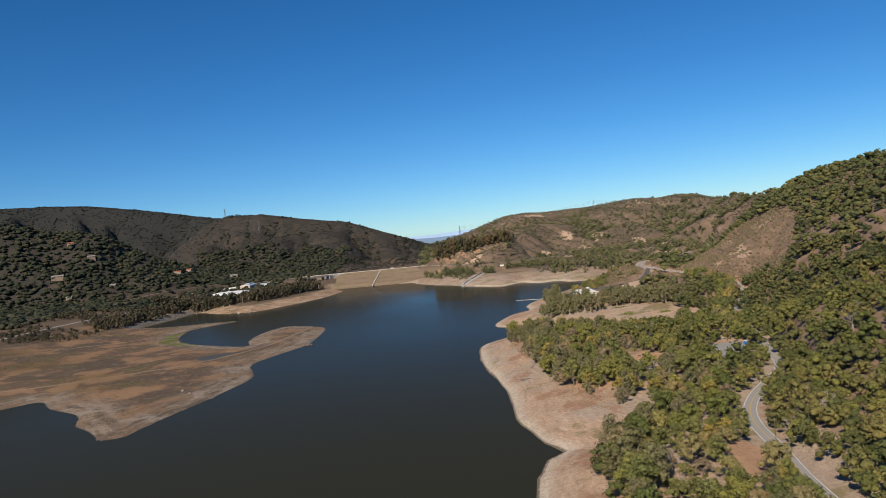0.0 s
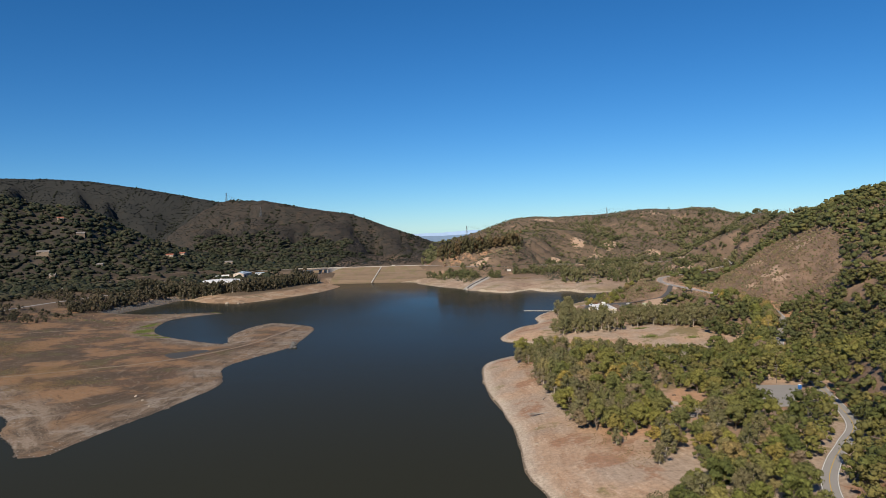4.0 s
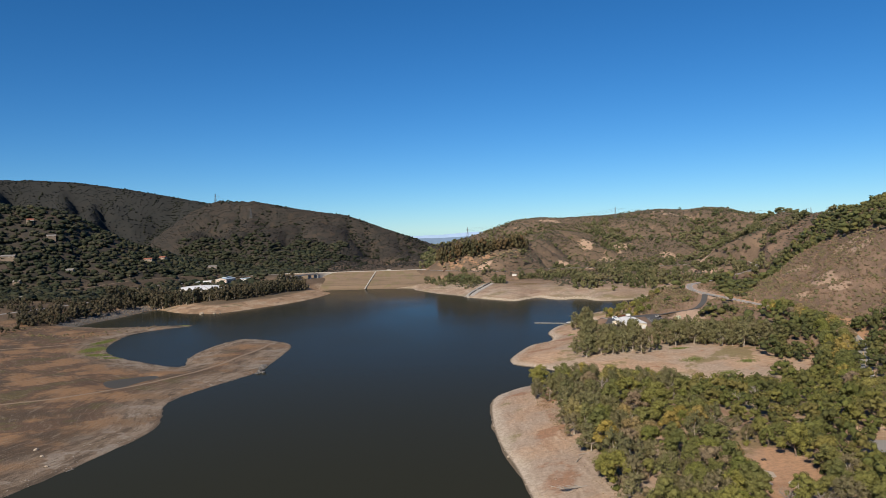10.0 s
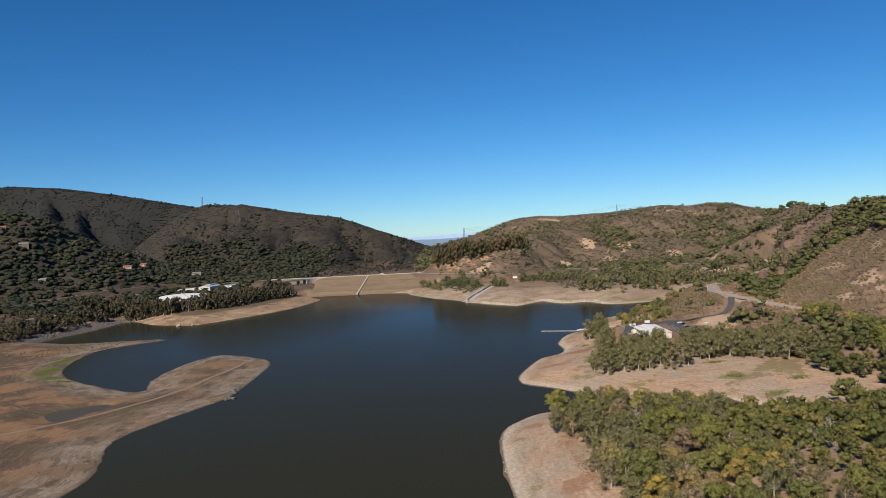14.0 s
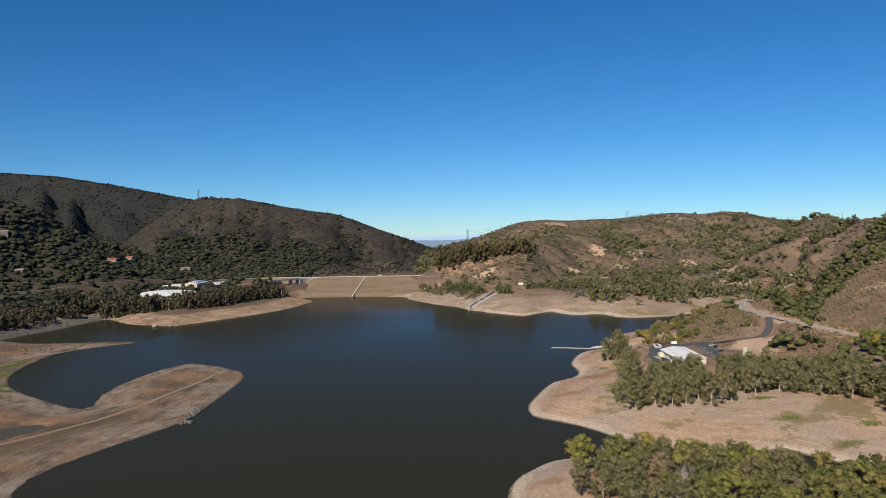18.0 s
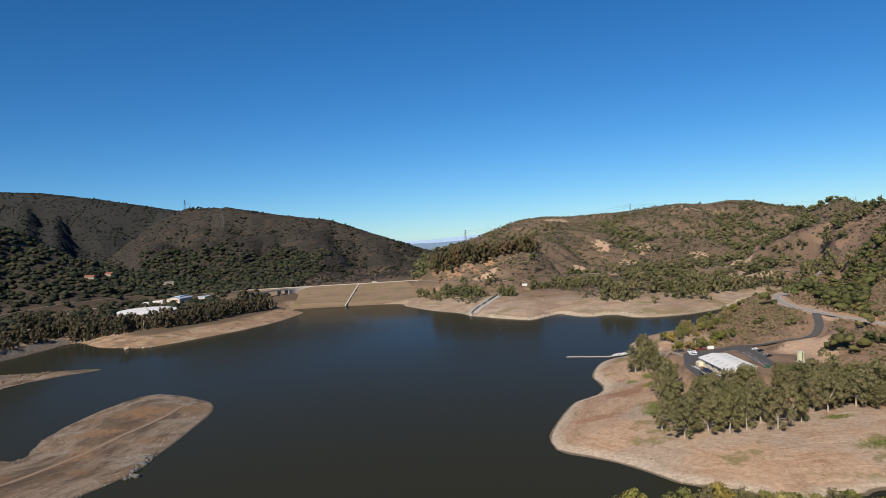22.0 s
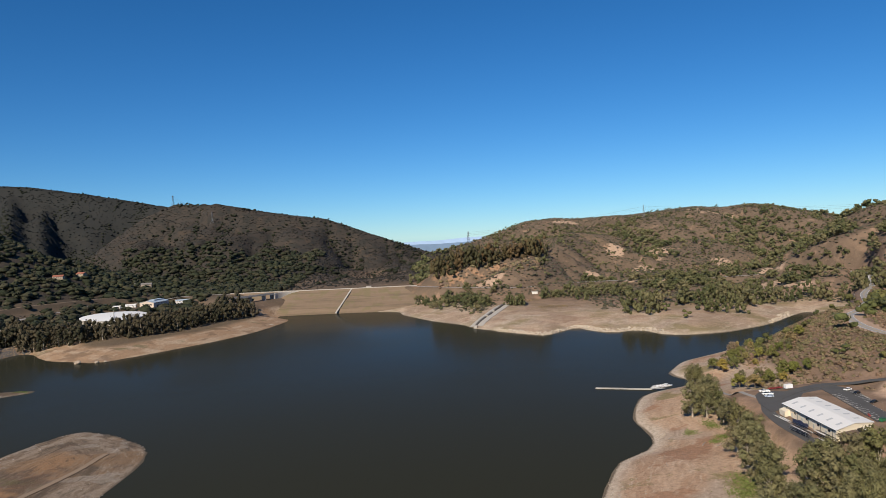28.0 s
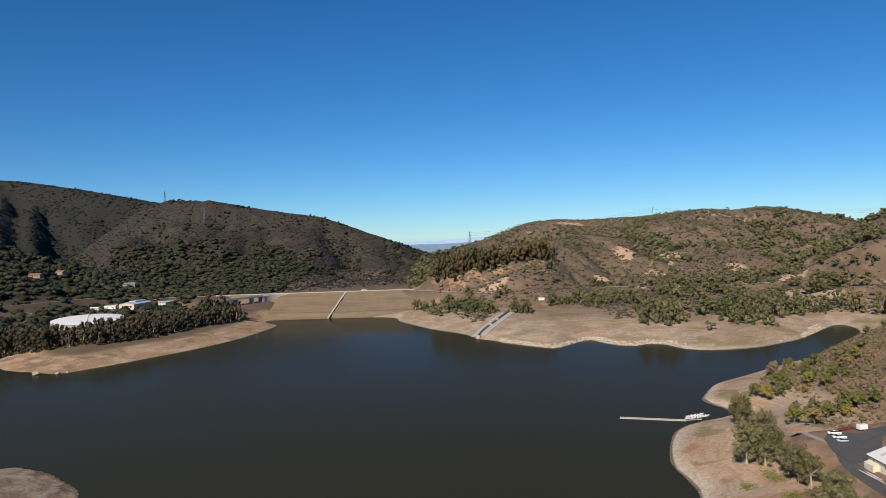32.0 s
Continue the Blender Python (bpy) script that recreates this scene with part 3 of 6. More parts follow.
        z = max(float(height(q.x, q.y)) for q in far) + lift
        rows.append([bm.verts.new((e[0].x, e[0].y, z - thick)), bm.verts.new((e[0].x, e[0].y, z)), bm.verts.new((e[2].x, e[2].y, z)), bm.verts.new((e[2].x, e[2].y, z - thick))])
    for i, (a, b2) in enumerate(zip(rows, rows[1:])):
        if dash and (i // dash) % 2:
            continue
        for k in range(3):
            bm.faces.new((a[k], a[k + 1], b2[k + 1], b2[k]))
    me = bpy.data.meshes.new(name)
    bm.to_mesh(me)
    bm.free()
    me.materials.append(mat)
    ob = new(name, me)
    if parent:
        ob.parent = parent
        return tagged(ob, label)
    return tagged(ob, label, category, kind=kind)


# ---- roads, lots and tracks ----
ASPHALT_OLD = rough_paint("sun_bleached_asphalt", (0.30, 0.285, 0.27), 0.9, spread=0.12, scale=0.5)
ASPHALT = rough_paint("dark_asphalt", (0.082, 0.080, 0.078), 0.88, spread=0.3, scale=0.5)
ASPHALT_GREY = rough_paint("worn_grey_asphalt", (0.29, 0.275, 0.255), 0.9, spread=0.16, scale=0.4)
ROAD_WHITE = rough_paint("white_road_paint", (0.72, 0.72, 0.70), 0.7, spread=0.1)
ROAD_YELLOW = rough_paint("yellow_road_paint", (0.55, 0.36, 0.06), 0.7, spread=0.1)
CONCRETE = rough_paint("pale_concrete", (0.42, 0.39, 0.35), 0.85, spread=0.15)
PALE_DIRT = rough_paint("trodden_dirt", (0.25, 0.18, 0.12), 0.95, spread=0.15)
road = ribbon("road", MAIN_ROAD, -3.5, 3.5, ASPHALT_OLD, 0.22, "sun-bleached two-lane road along the hillside", "road")
ribbon("edge_line", MAIN_ROAD, -3.25, -3.0, ROAD_WHITE, 0.24, "white painted edge line", "", parent=road, thick=0.015)
ribbon("edge_line", MAIN_ROAD, 3.0, 3.25, ROAD_WHITE, 0.24, "white painted edge line", "", parent=road, thick=0.015)
ribbon("centre_line", MAIN_ROAD, -0.15, 0.15, ROAD_YELLOW, 0.24, "yellow painted centre line", "", parent=road, thick=0.015)
ribbon("road_north", NORTH_ROAD, -3.2, 3.2, ASPHALT_OLD, 0.2, "pale narrow road cut along the north hillside", "road")
ribbon("road_access", ACCESS_ROAD, -3.0, 3.0, ASPHALT, 0.2, "dark asphalt access road to the boathouse", "road")
ribbon("road_dock", DOCK_TRACK, -1.5, 1.5, ASPHALT_GREY, 0.12, "narrow grey track down to the dock", "track")
ribbon("road_west", WEST_ROAD, -4.5, 4.5, ASPHALT_GREY, 0.2, "grey highway along the wooded west shore", "road")
ribbon("road_terrace", TERRACE, -2.2, 2.2, PALE_DIRT, 0.2, "pale dirt track along the bare knoll", "track")
ribbon("trail_flat", [(-640, 840, 0), (-560, 870, 0), (-480, 940, 0), (-420, 985, 0), (-380, 1090, 0)], -1.6, 1.6, PALE_DIRT, 0.06, "faint wheel track across the dry flat", "track")
ribbon("trail_spit", [(-520, 640, 0), (-420, 660, 0), (-330, 690, 0), (-270, 720, 0), (-215, 800, 0), (-190, 900, 0), (-186, 950, 0)], -1.8, 1.8, PALE_DIRT, 0.06, "pale wheel track along the bare spit", "track")


def slab(name, ring, mat, lift, label, category, parent=None, thick=0.3, top=None):
    """A flat paved patch over the ground."""
    top = max(float(height(x, y)) for x, y in ring) + lift if top is None else top
    bm = bmesh.new()
    loft(bm, [[(x, y, top - thick) for x, y in ring], [(x, y, top) for x, y in ring]])
    bm.normal_update()
    me = bpy.data.meshes.new(name)
    bm.to_mesh(me)
    bm.free()
    me.materials.append(mat)
    ob = new(name, me)
    if parent:
        ob.parent = parent
        return tagged(ob, label), top
    return tagged(ob, label, category, kind="structure"), top


yard, YARD_Z = slab("pavement_yard", [(164, 916), (174, 920), (185, 931), (192, 942), (198, 951), (209, 956), (222, 959), (226, 968), (212, 966), (200, 961), (190, 957), (179, 961), (171, 950), (166, 934)], ASPHALT, 0.2, "dark asphalt yard beside the boathouse", "pavement", top=17.72)
lot, LOT_Z = slab("pavement_parking", [(201, 889), (218, 903), (227, 952), (224, 962), (212, 960), (210, 945)], ASPHALT, 0.22, "dark asphalt parking lot with white stall lines", "pavement", top=17.95)
for i in range(17):
    for side in (0, 1):
        t = i / 16
        a = (203 + 7.5 * t, 893 + 50 * t) if side == 0 else (218.5 + 7.5 * t, 906 + 44 * t)
        u = (4.6, 2.2) if side == 0 else (-4.6, -2.2)
        bm = box(-0.06, 0.06, 0, 5.0, 0, 0.012)
        line = part("stall_line", bm, ROAD_WHITE, lot)
        line.matrix_world = Matrix.Translation((a[0], a[1], LOT_Z + 0.004)) @ Matrix.Rotation(math.atan2(-u[0], u[1]), 4, "Z")
        stop = part("wheel_stop", box(-0.9, 0.9, -0.09, 0.09, 0, 0.12, 0.04), CONCRETE, lot)
        stop.matrix_world = Matrix.Translation((a[0], a[1], LOT_Z + 0.003)) @ Matrix.Rotation(math.atan2(-u[0], u[1]), 4, "Z")
old_lot, OLD_Z = slab("pavement_trailhead", [(180, 482), (196, 484), (211, 507), (227, 534), (198, 537), (187, 508)], ASPHALT_GREY, 0.2, "cracked grey asphalt trailhead parking lot", "pavement")
PAD_DIRT = rough_paint("packed_pale_grit", (0.47, 0.39, 0.31), 0.95, spread=0.2, scale=1.5)
for cx, cy, rx, ry in ((124, 487, 5.0, 6.5), (139, 478, 5.5, 7.5), (131, 494, 3.5, 4.0)):
    ring = [(cx + rx * (1 + 0.16 * math.sin(3 * a + cx)) * math.cos(a), cy + ry * (1 + 0.13 * math.sin(2 * a + cy)) * math.sin(a)) for a in (6.2832 * k / 22 for k in range(22))]
    slab("pavement_picnic", ring, PAD_DIRT, 0.06, "pale packed-grit picnic pad in a clearing", "pavement")
# ---- trees and scrub ----
def foliage_mix(name, tones, whole=False, grain=0.8):
    """Leaves: the tree's tone, picked from the given ones, every clump a little off it, with leafy relief."""
    m, n, l, b = material(name, 0.65)
    b.inputs["Specular IOR Level"].default_value = 0.15
    geo = n.new("ShaderNodeNewGeometry")
    clump = geo.outputs["Random Per Island"]
    if whole:
        pick = n.new("ShaderNodeObjectInfo").outputs["Random"]
    else:
        own = n.new("ShaderNodeAttribute")
        own.attribute_name = "tone"
        pick = own.outputs["Fac"]
    tone = ramp(n, l, pick, [(i / max(1, len(tones) - 1), t) for i, t in enumerate(tones)])
    fine = noise_tex(n, l, grain, 4, geo.outputs["Position"], 0.75)
    bright = maths(n, l, "MULTIPLY", maths(n, l, "MULTIPLY_ADD", clump, 0.36, 0.86), maths(n, l, "MULTIPLY_ADD", fine, 1.7, 0.15))
    k = n.new("ShaderNodeMix")
    k.data_type, k.blend_type = "RGBA", "MULTIPLY"
    k.inputs[0].default_value = 1.0
    l.new(tone, k.inputs[6])
    l.new(bright, k.inputs[7])
    l.new(k.outputs[2], b.inputs["Base Color"])
    bump(n, l, b, fine, 1.0, 1.0 / grain)
    return m


OAK = [(0.105, 0.122, 0.038), (0.184, 0.191, 0.049), (0.138, 0.147, 0.051), (0.228, 0.214, 0.056), (0.138, 0.147, 0.054), (0.210, 0.198, 0.064), (0.151, 0.156, 0.054), (0.334, 0.254, 0.065), (0.239, 0.178, 0.124), (0.278, 0.259, 0.065)]
GUM = [(0.154, 0.147, 0.066), (0.204, 0.187, 0.094), (0.123, 0.125, 0.053), (0.209, 0.176, 0.099), (0.171, 0.167, 0.064), (0.149, 0.130, 0.064)]
OLIVE = [(0.073, 0.088, 0.028), (0.132, 0.140, 0.039), (0.092, 0.104, 0.033), (0.190, 0.180, 0.050), (0.083, 0.090, 0.033), (0.149, 0.142, 0.048), (0.201, 0.169, 0.056), (0.103, 0.113, 0.041), (0.161, 0.144, 0.069)]
# DARK: oak tones with the west slope's shade painted in
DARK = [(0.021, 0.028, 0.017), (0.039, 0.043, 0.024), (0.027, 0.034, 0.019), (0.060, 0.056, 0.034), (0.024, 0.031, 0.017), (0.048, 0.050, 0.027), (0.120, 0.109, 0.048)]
BELT_TONES = [(0.046, 0.042, 0.024), (0.074, 0.062, 0.038), (0.036, 0.036, 0.020), (0.090, 0.074, 0.046), (0.056, 0.052, 0.030)]
SCRUB = [(0.195, 0.150, 0.091), (0.280, 0.185, 0.127), (0.156, 0.150, 0.072), (0.247, 0.166, 0.120), (0.182, 0.169, 0.078), (0.319, 0.205, 0.140)]
HILL = [(0.104, 0.11, 0.052), (0.076, 0.087, 0.037), (0.15, 0.142, 0.068), (0.091, 0.099, 0.043), (0.181, 0.157, 0.083), (0.127, 0.13, 0.06)]
RUST = [(0.12, 0.077, 0.037), (0.086, 0.071, 0.034), (0.058, 0.057, 0.028), (0.136, 0.085, 0.041), (0.065, 0.057, 0.031)]
LEAF_OAK, LEAF_GUM = foliage_mix("oak_leaves", OAK, True), foliage_mix("eucalyptus_leaves", GUM, True)
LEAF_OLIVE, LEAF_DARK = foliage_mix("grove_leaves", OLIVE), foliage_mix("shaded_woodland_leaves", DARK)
LEAF_HILL, LEAF_SCRUB, LEAF_RUST = foliage_mix("hill_oak_leaves", HILL, grain=0.4), foliage_mix("dry_scrub_leaves", SCRUB), foliage_mix("rusty_eucalyptus_leaves", RUST)
LEAF_CREST = foliage_mix("slope_oak_leaves", [(0.073, 0.085, 0.033), (0.112, 0.121, 0.043), (0.082, 0.092, 0.037), (0.156, 0.144, 0.051), (0.065, 0.075, 0.033), (0.124, 0.118, 0.056)], grain=0.5)
LEAF_BELT = foliage_mix("brown_green_belt_leaves", BELT_TONES)
BARK = rough_paint("grey_brown_bark", (0.16, 0.125, 0.095), 0.9, spread=0.3, scale=2)
BARK_PALE = rough_paint("pale_peeling_bark", (0.42, 0.36, 0.29), 0.8, spread=0.25, scale=2)
BARK_DEAD = rough_paint("silvered_dead_wood", (0.34, 0.30, 0.26), 0.9, spread=0.25, scale=2)


def sprays(rng, lobes, count, size):
    """Leaf sprays over lobes of (centre, radii): the points of small leaves, three each."""
    area = np.array([r[0] * r[1] for _, r in lobes])
    pick = rng.choice(len(lobes), count, p=area / area.sum())
    centre, radii = np.array([c for c, _ in lobes])[pick], np.array([r for _, r in lobes])[pick]
    way = rng.normal(0, 1, (count, 3))
    way /= np.linalg.norm(way, axis=1)[:, None]
    way[:, 2] = np.where((way[:, 2] < -0.3) & (rng.rand(count) < 0.7), -way[:, 2], way[:, 2])
    p = centre + way * radii * (rng.uniform(0.55, 1.30, count) ** 0.6)[:, None]
    a = rng.normal(0, 1, (count, 3))
    a -= way * (a * way).sum(1)[:, None] * 0.75
    a /= np.linalg.norm(a, axis=1)[:, None]
    c = np.cross(a, way + rng.normal(0, 0.35, (count, 3)))
    c /= np.linalg.norm(c, axis=1)[:, None]
    s = size * rng.uniform(0.55, 1.35, count)[:, None]
    return np.stack([p - a * s - c * s * 0.55, p + a * s * 0.9 - c * s * 0.35, p + a * s * 0.1 + c * s], 1).reshape(-1, 3)


def ico(levels):
    bm = bmesh.new()
    bmesh.ops.create_icosphere(bm, subdivisions=levels, radius=1)
    bm.verts.index_update()
    co, tri = np.array([v.co for v in bm.verts]), np.array([[v.index for v in f.verts] for f in bm.faces])
    bm.free()
    return co, tri


ICO = {0: (np.array([(1, 0, 0), (-1, 0, 0), (0, 1, 0), (0, -1, 0), (0, 0, 1), (0, 0, -1)], float),
           np.array([(0, 2, 4), (2, 1, 4), (1, 3, 4), (3, 0, 4), (2, 0, 5), (1, 2, 5), (3, 1, 5), (0, 3, 5)])), 1: ico(1), 2: ico(2)}


def clumps_of(rng, lobes, levels, jitter, shrink=0.9):
    """Closed knobbly leaf clumps, one a lobe: points and triangles."""
    base, tri = ICO[levels]
    co, out = [], []
    for k, (c, r) in enumerate(lobes):
        turn = Euler(rng.uniform(0, 6.28, 3)).to_matrix()
        v = base @ np.array(turn) * rng.uniform(1 - jitter, 1 + jitter, (len(base), 1))
        co.append(np.array(c) + v * np.array(r) * shrink)
        out.append(tri + k * len(base))
    return np.concatenate(co), np.concatenate(out)


def with_leaves(rng, lobes, levels, jitter, leaves, size, shrink=0.9):
    co, tri = clumps_of(rng, lobes, levels, jitter, shrink)
    if leaves:
        loose = sprays(rng, lobes, leaves, size)
        tri = np.concatenate([tri, np.arange(len(loose)).reshape(-1, 3) + len(co)])
        co = np.concatenate([co, loose])
    return co, tri


def crown_lobes(rng, kind, many=0):
    """Lobes of a crown for a tree of height 1: oaks are wide domes, gums tall and open."""
    lobes = []
    if kind == "oak":
        many = many or 21
        for k in range(many):
            up = (k + 0.5) / many
            a, r = 2.4 * k + rng.uniform(-0.9, 0.9), 0.43 * math.sqrt(max(0.02, 1 - up * 0.98)) * rng.uniform(0.45, 1.15)
            s = rng.uniform(0.085, 0.155) * (24 / many) ** 0.42
            lobes.append(((r * math.cos(a), r * math.sin(a), 0.28 + (0.58 * up ** 0.85) * rng.uniform(0.82, 1.1)), (s, s, s * 0.85)))
    elif kind == "gum":
        many = many or 20
        for k in range(many):
            up = (k + 0.5) / many
            a, r = 2.4 * k + rng.uniform(-0.9, 0.9), rng.uniform(0.10, 0.42) * (1.12 - 0.6 * up)
            s = rng.uniform(0.07, 0.13) * (24 / many) ** 0.42
            lobes.append(((r * math.cos(a), r * math.sin(a), 0.17 + 0.73 * up * rng.uniform(0.85, 1.08)), (s, s, s * 1.15)))
    else:
        many = many or 2
        for k in range(many):
            a, r = rng.uniform(0, 6.28), rng.uniform(0.1, 0.3) if many > 1 else 0
            s = rng.uniform(0.34, 0.48)
            lobes.append(((r * math.cos(a), r * math.sin(a), rng.uniform(0.3, 0.5)), (s, s, s * rng.uniform(0.75, 1.1))))
    return lobes


def limbs(bm, rng, lobes, trunk, thick, low):
    """A leaning, tapered trunk that forks into limbs towards the lobes."""
    lean = Vector((rng.uniform(-0.04, 0.04), rng.uniform(-0.04, 0.04), 0))
    fork = Vector((0, 0, trunk)) + lean
    tube(bm, (0, 0, -0.05), Vector((0, 0, trunk * 0.5)) + lean * 0.3, thick * 1.35, thick, 7)
    tube(bm, Vector((0, 0, trunk * 0.5)) + lean * 0.3, fork, thick, thick * 0.8, 7)
    for c, r in lobes[:low]:
        c = Vector(c) - Vector((0, 0, r[2] * 0.3))
        mid = fork.lerp(c, 0.5) + Vector((rng.uniform(-0.04, 0.04), rng.uniform(-0.04, 0.04), 0.04))
        tube(bm, fork, mid, thick * 0.55, thick * 0.36, 4)
        tube(bm, mid, c + Vector((0, 0, r[2] * 0.9)), thick * 0.36, thick * 0.14, 3)
    return bm


def tree(name, kind, seed, leaves, size, leaf_mat, bark, label, category):
    """One tree of height 1, to be copied at its true height."""
    rng = np.random.RandomState(seed)
    lobes = crown_lobes(rng, kind)
    ob = thing(name, label, category, "trees of the shore groves")
    part("trunk", limbs(bmesh.new(), rng, lobes, 0.24 if kind == "oak" else 0.32, 0.026 if kind == "oak" else 0.021, 10 if kind == "oak" else 16), bark, ob)
    co, tri = with_leaves(rng, lobes, 1, 0.36, leaves, size, 0.70 if kind == "oak" else 0.56)
    me = bpy.data.meshes.new("crown")
    quads(me, co, tri, 3)
    me.materials.append(leaf_mat)
    crown = new("crown", me)
    crown.parent = ob
    return ob


def bare_tree(seed, label):
    rng = np.random.RandomState(seed)
    ob = thing("dead_tree", label, "dead tree", "bare trees")
    bm = bmesh.new()
    def grow(p, w, length, r, depth):
        q = p + w * length
        tube(bm, p, q, r, r * 0.62, 5 if depth < 2 else 3)
        if depth < 4:
            for _ in range(3 if depth < 3 else 2):
                v = (w + Vector(rng.normal(0, 0.55, 3)) + Vector((0, 0, 0.12))).normalized()
                grow(p.lerp(q, rng.uniform(0.6, 1)), v, length * rng.uniform(0.6, 0.85), r * 0.55, depth + 1)
    grow(Vector((0, 0, -0.03)), Vector((0.05, 0, 1)), 0.3, 0.028, 0)
    part("bare_crown", bm, BARK_DEAD, ob)
    return ob


OAKS = [tree("oak_tree", "oak", 40 + k, 1500, 0.029, LEAF_OAK, BARK, "dense dark green evergreen oak on the bank", "tree") for k in range(6)]
GUMS = [tree("eucalyptus_tree", "gum", 60 + k, 1350, 0.025, LEAF_GUM, BARK_PALE, "grey-green eucalyptus with pale peeling trunk", "tree") for k in range(5)]
BARES = [bare_tree(80 + k, "bare silvery dead tree among the oaks") for k in range(3)]


def clear_of(pts, lines):
    """Which points keep off the roads and open places, given as (line, distance)."""
    ok = np.ones(len(pts), bool)
    for line, dist in lines:
        ok &= line_distance(pts[:, 0], pts[:, 1], line)[0] > dist
    return ok


OPEN = [(MAIN_ROAD[:10], 7.5), (MAIN_ROAD[9:13], 4), (MAIN_ROAD[12:15], 5), (MAIN_ROAD[14:23], 8), (MAIN_ROAD[22:], 4), (NORTH_ROAD, 6), (ACCESS_ROAD, 8), (DOCK_TRACK, 4), (WEST_ROAD, 9), (TERRACE, 6),
        ([(186, 880), (186, 930)], 21), ([(214, 890), (218, 955)], 16), ([(180, 955), (200, 960)], 14), ([(232, 895), (240, 935), (262, 935)], 13),
        ([(194, 494), (211, 526)], 16), ([(112, 274), (130, 304)], 10), ([(140, 482), (140, 516)], 11), ([(122, 488), (136, 494)], 7), ([(124, 462), (134, 486)], 5), ([(-480, 1596), (-442, 1516)], 50), ([(-540, 1700), (-470, 1705), (-455, 1745)], 24), ([(-330, 1620), (-276, 1709)], 12),
        ([(-345, 1720), (-50, 1740)], 50), ([(90, 1565), (45, 1439)], 14), ([(137, 1617), (105, 1527)], 6)]


def inside(pts, ring):
    return ring_distance(pts[:, 0], pts[:, 1], np.array(ring, float)) < 0


def thin(pts, gap):
    """Drop points that stand nearer to an earlier one than the gap."""
    kept, cells = [], {}
    for i, (x, y) in enumerate(pts):
        c = (int(x // gap), int(y // gap))
        if all((x - pts[j][0]) ** 2 + (y - pts[j][1]) ** 2 >= gap * gap for u in (-1, 0, 1) for v in (-1, 0, 1) for j in cells.get((c[0] + u, c[1] + v), ())):
            cells.setdefault(c, []).append(i)
            kept.append(i)
    return pts[kept]


def scatter(x0, x1, y0, y1, count, seed):
    rng = np.random.RandomState(seed)
    return np.stack([rng.uniform(x0, x1, count), rng.uniform(y0, y1, count)], -1), rng


def plant(kinds, pts, low, high, rng, sink=0.3):
    """Copies of the given trees at the points, with heights between low and high."""
    for i, (x, y) in enumerate(pts):
        h = rng.uniform(low, high)
        src = kinds[rng.randint(len(kinds))]
        wide = rng.uniform(0.85, 1.2)
        ob = copy_thing(src, pose(x, y, float(height(x, y)) - sink, 0, 0, rng.uniform(0, 360)))
        ob.scale = (h * wide, h * wide, h)


GROVE = [(62, 690), (64, 640), (64, 590), (68, 545), (68, 480), (76, 450), (96, 425), (112, 392), (88, 352), (64, 314), (56, 250), (50, 60), (250, 60), (330, 250),
         (330, 500), (300, 640), (255, 690), (226, 700), (205, 676), (160, 684), (110, 692)]
EDGE = [(62, 690), (64, 640), (64, 590), (68, 545), (68, 480), (76, 450), (96, 425), (112, 392), (88, 352), (64, 314), (56, 200), (128, 200), (136, 300), (150, 372), (165, 430), (150, 560), (140, 690), (110, 692)]
SCRUB_SLOPE = [(300, 880), (325, 800), (362, 735), (395, 760), (445, 880), (475, 960), (480, 1050), (500, 1140), (480, 1185), (420, 1130), (370, 1070), (335, 1000), (314, 940)]

pts, rng = scatter(40, 170, 190, 705, 3000, 5)
SILVER = [(85, 283), (164, 318), (172, 328), (120, 450), (128, 446), (98, 652), (140, 640), (112, 610), (78, 690), (160, 590), (92, 560), (240, 418)]
pts = thin(pts[inside(pts, EDGE) & clear_of(pts, OPEN + [([p, (p[0] + 1, p[1])], 6.0) for p in SILVER])], 7.3)
near = pts
rim = ring_distance(pts[:, 0], pts[:, 1], np.array(EDGE, float)) > -16
cove = (pts[:, 1] > 640) | (rim & (pts[:, 0] < 80))
gums, oaks = pts[cove], pts[~cove]
plant(OAKS + GUMS[:1], oaks[:300], 7.0, 15.5, rng)
plant(GUMS + OAKS[:2], gums[:85], 12, 18, rng)
rest_oaks = np.concatenate([oaks[300:], gums[85:]])

SHORE_GUMS = [([(142, 951), (150, 962), (152, 976)], 5, 9), ([(144, 929), (150, 920), (146, 938)], 5, 7), ([(160, 1012), (166, 1026)], 5, 4), ([(131, 866), (137, 884)], 5, 6), ([(124, 826), (128, 848)], 5, 7), ([(121, 806), (126, 793), (140, 792), (158, 793), (168, 796)], 9, 22),
              ([(135, 812), (150, 826), (166, 836)], 12, 16), ([(192, 830), (196, 808)], 7, 8), ([(207, 822), (222, 812), (242, 804), (268, 792)], 10, 30), ([(190, 842), (225, 838), (256, 826)], 12, 22),
              ([(190, 1000), (202, 1021), (217, 1017), (229, 1014)], 9, 16), ([(203, 1076), (223, 1094)], 8, 8), ([(230, 1086), (250, 1140), (266, 1183)], 12, 14), ([(232, 1062), (260, 1081)], 9, 8)]
for k, (line, spread, count) in enumerate(SHORE_GUMS):
    rng = np.random.RandomState(90 + k)
    walk_line = smooth_line([(x, y, 0) for x, y in line], 2)
    p = np.array([(q.x + rng.normal(0, spread * 0.45), q.y + rng.normal(0, spread * 0.45)) for q in (walk_line[rng.randint(len(walk_line))] for _ in range(count * 5))])
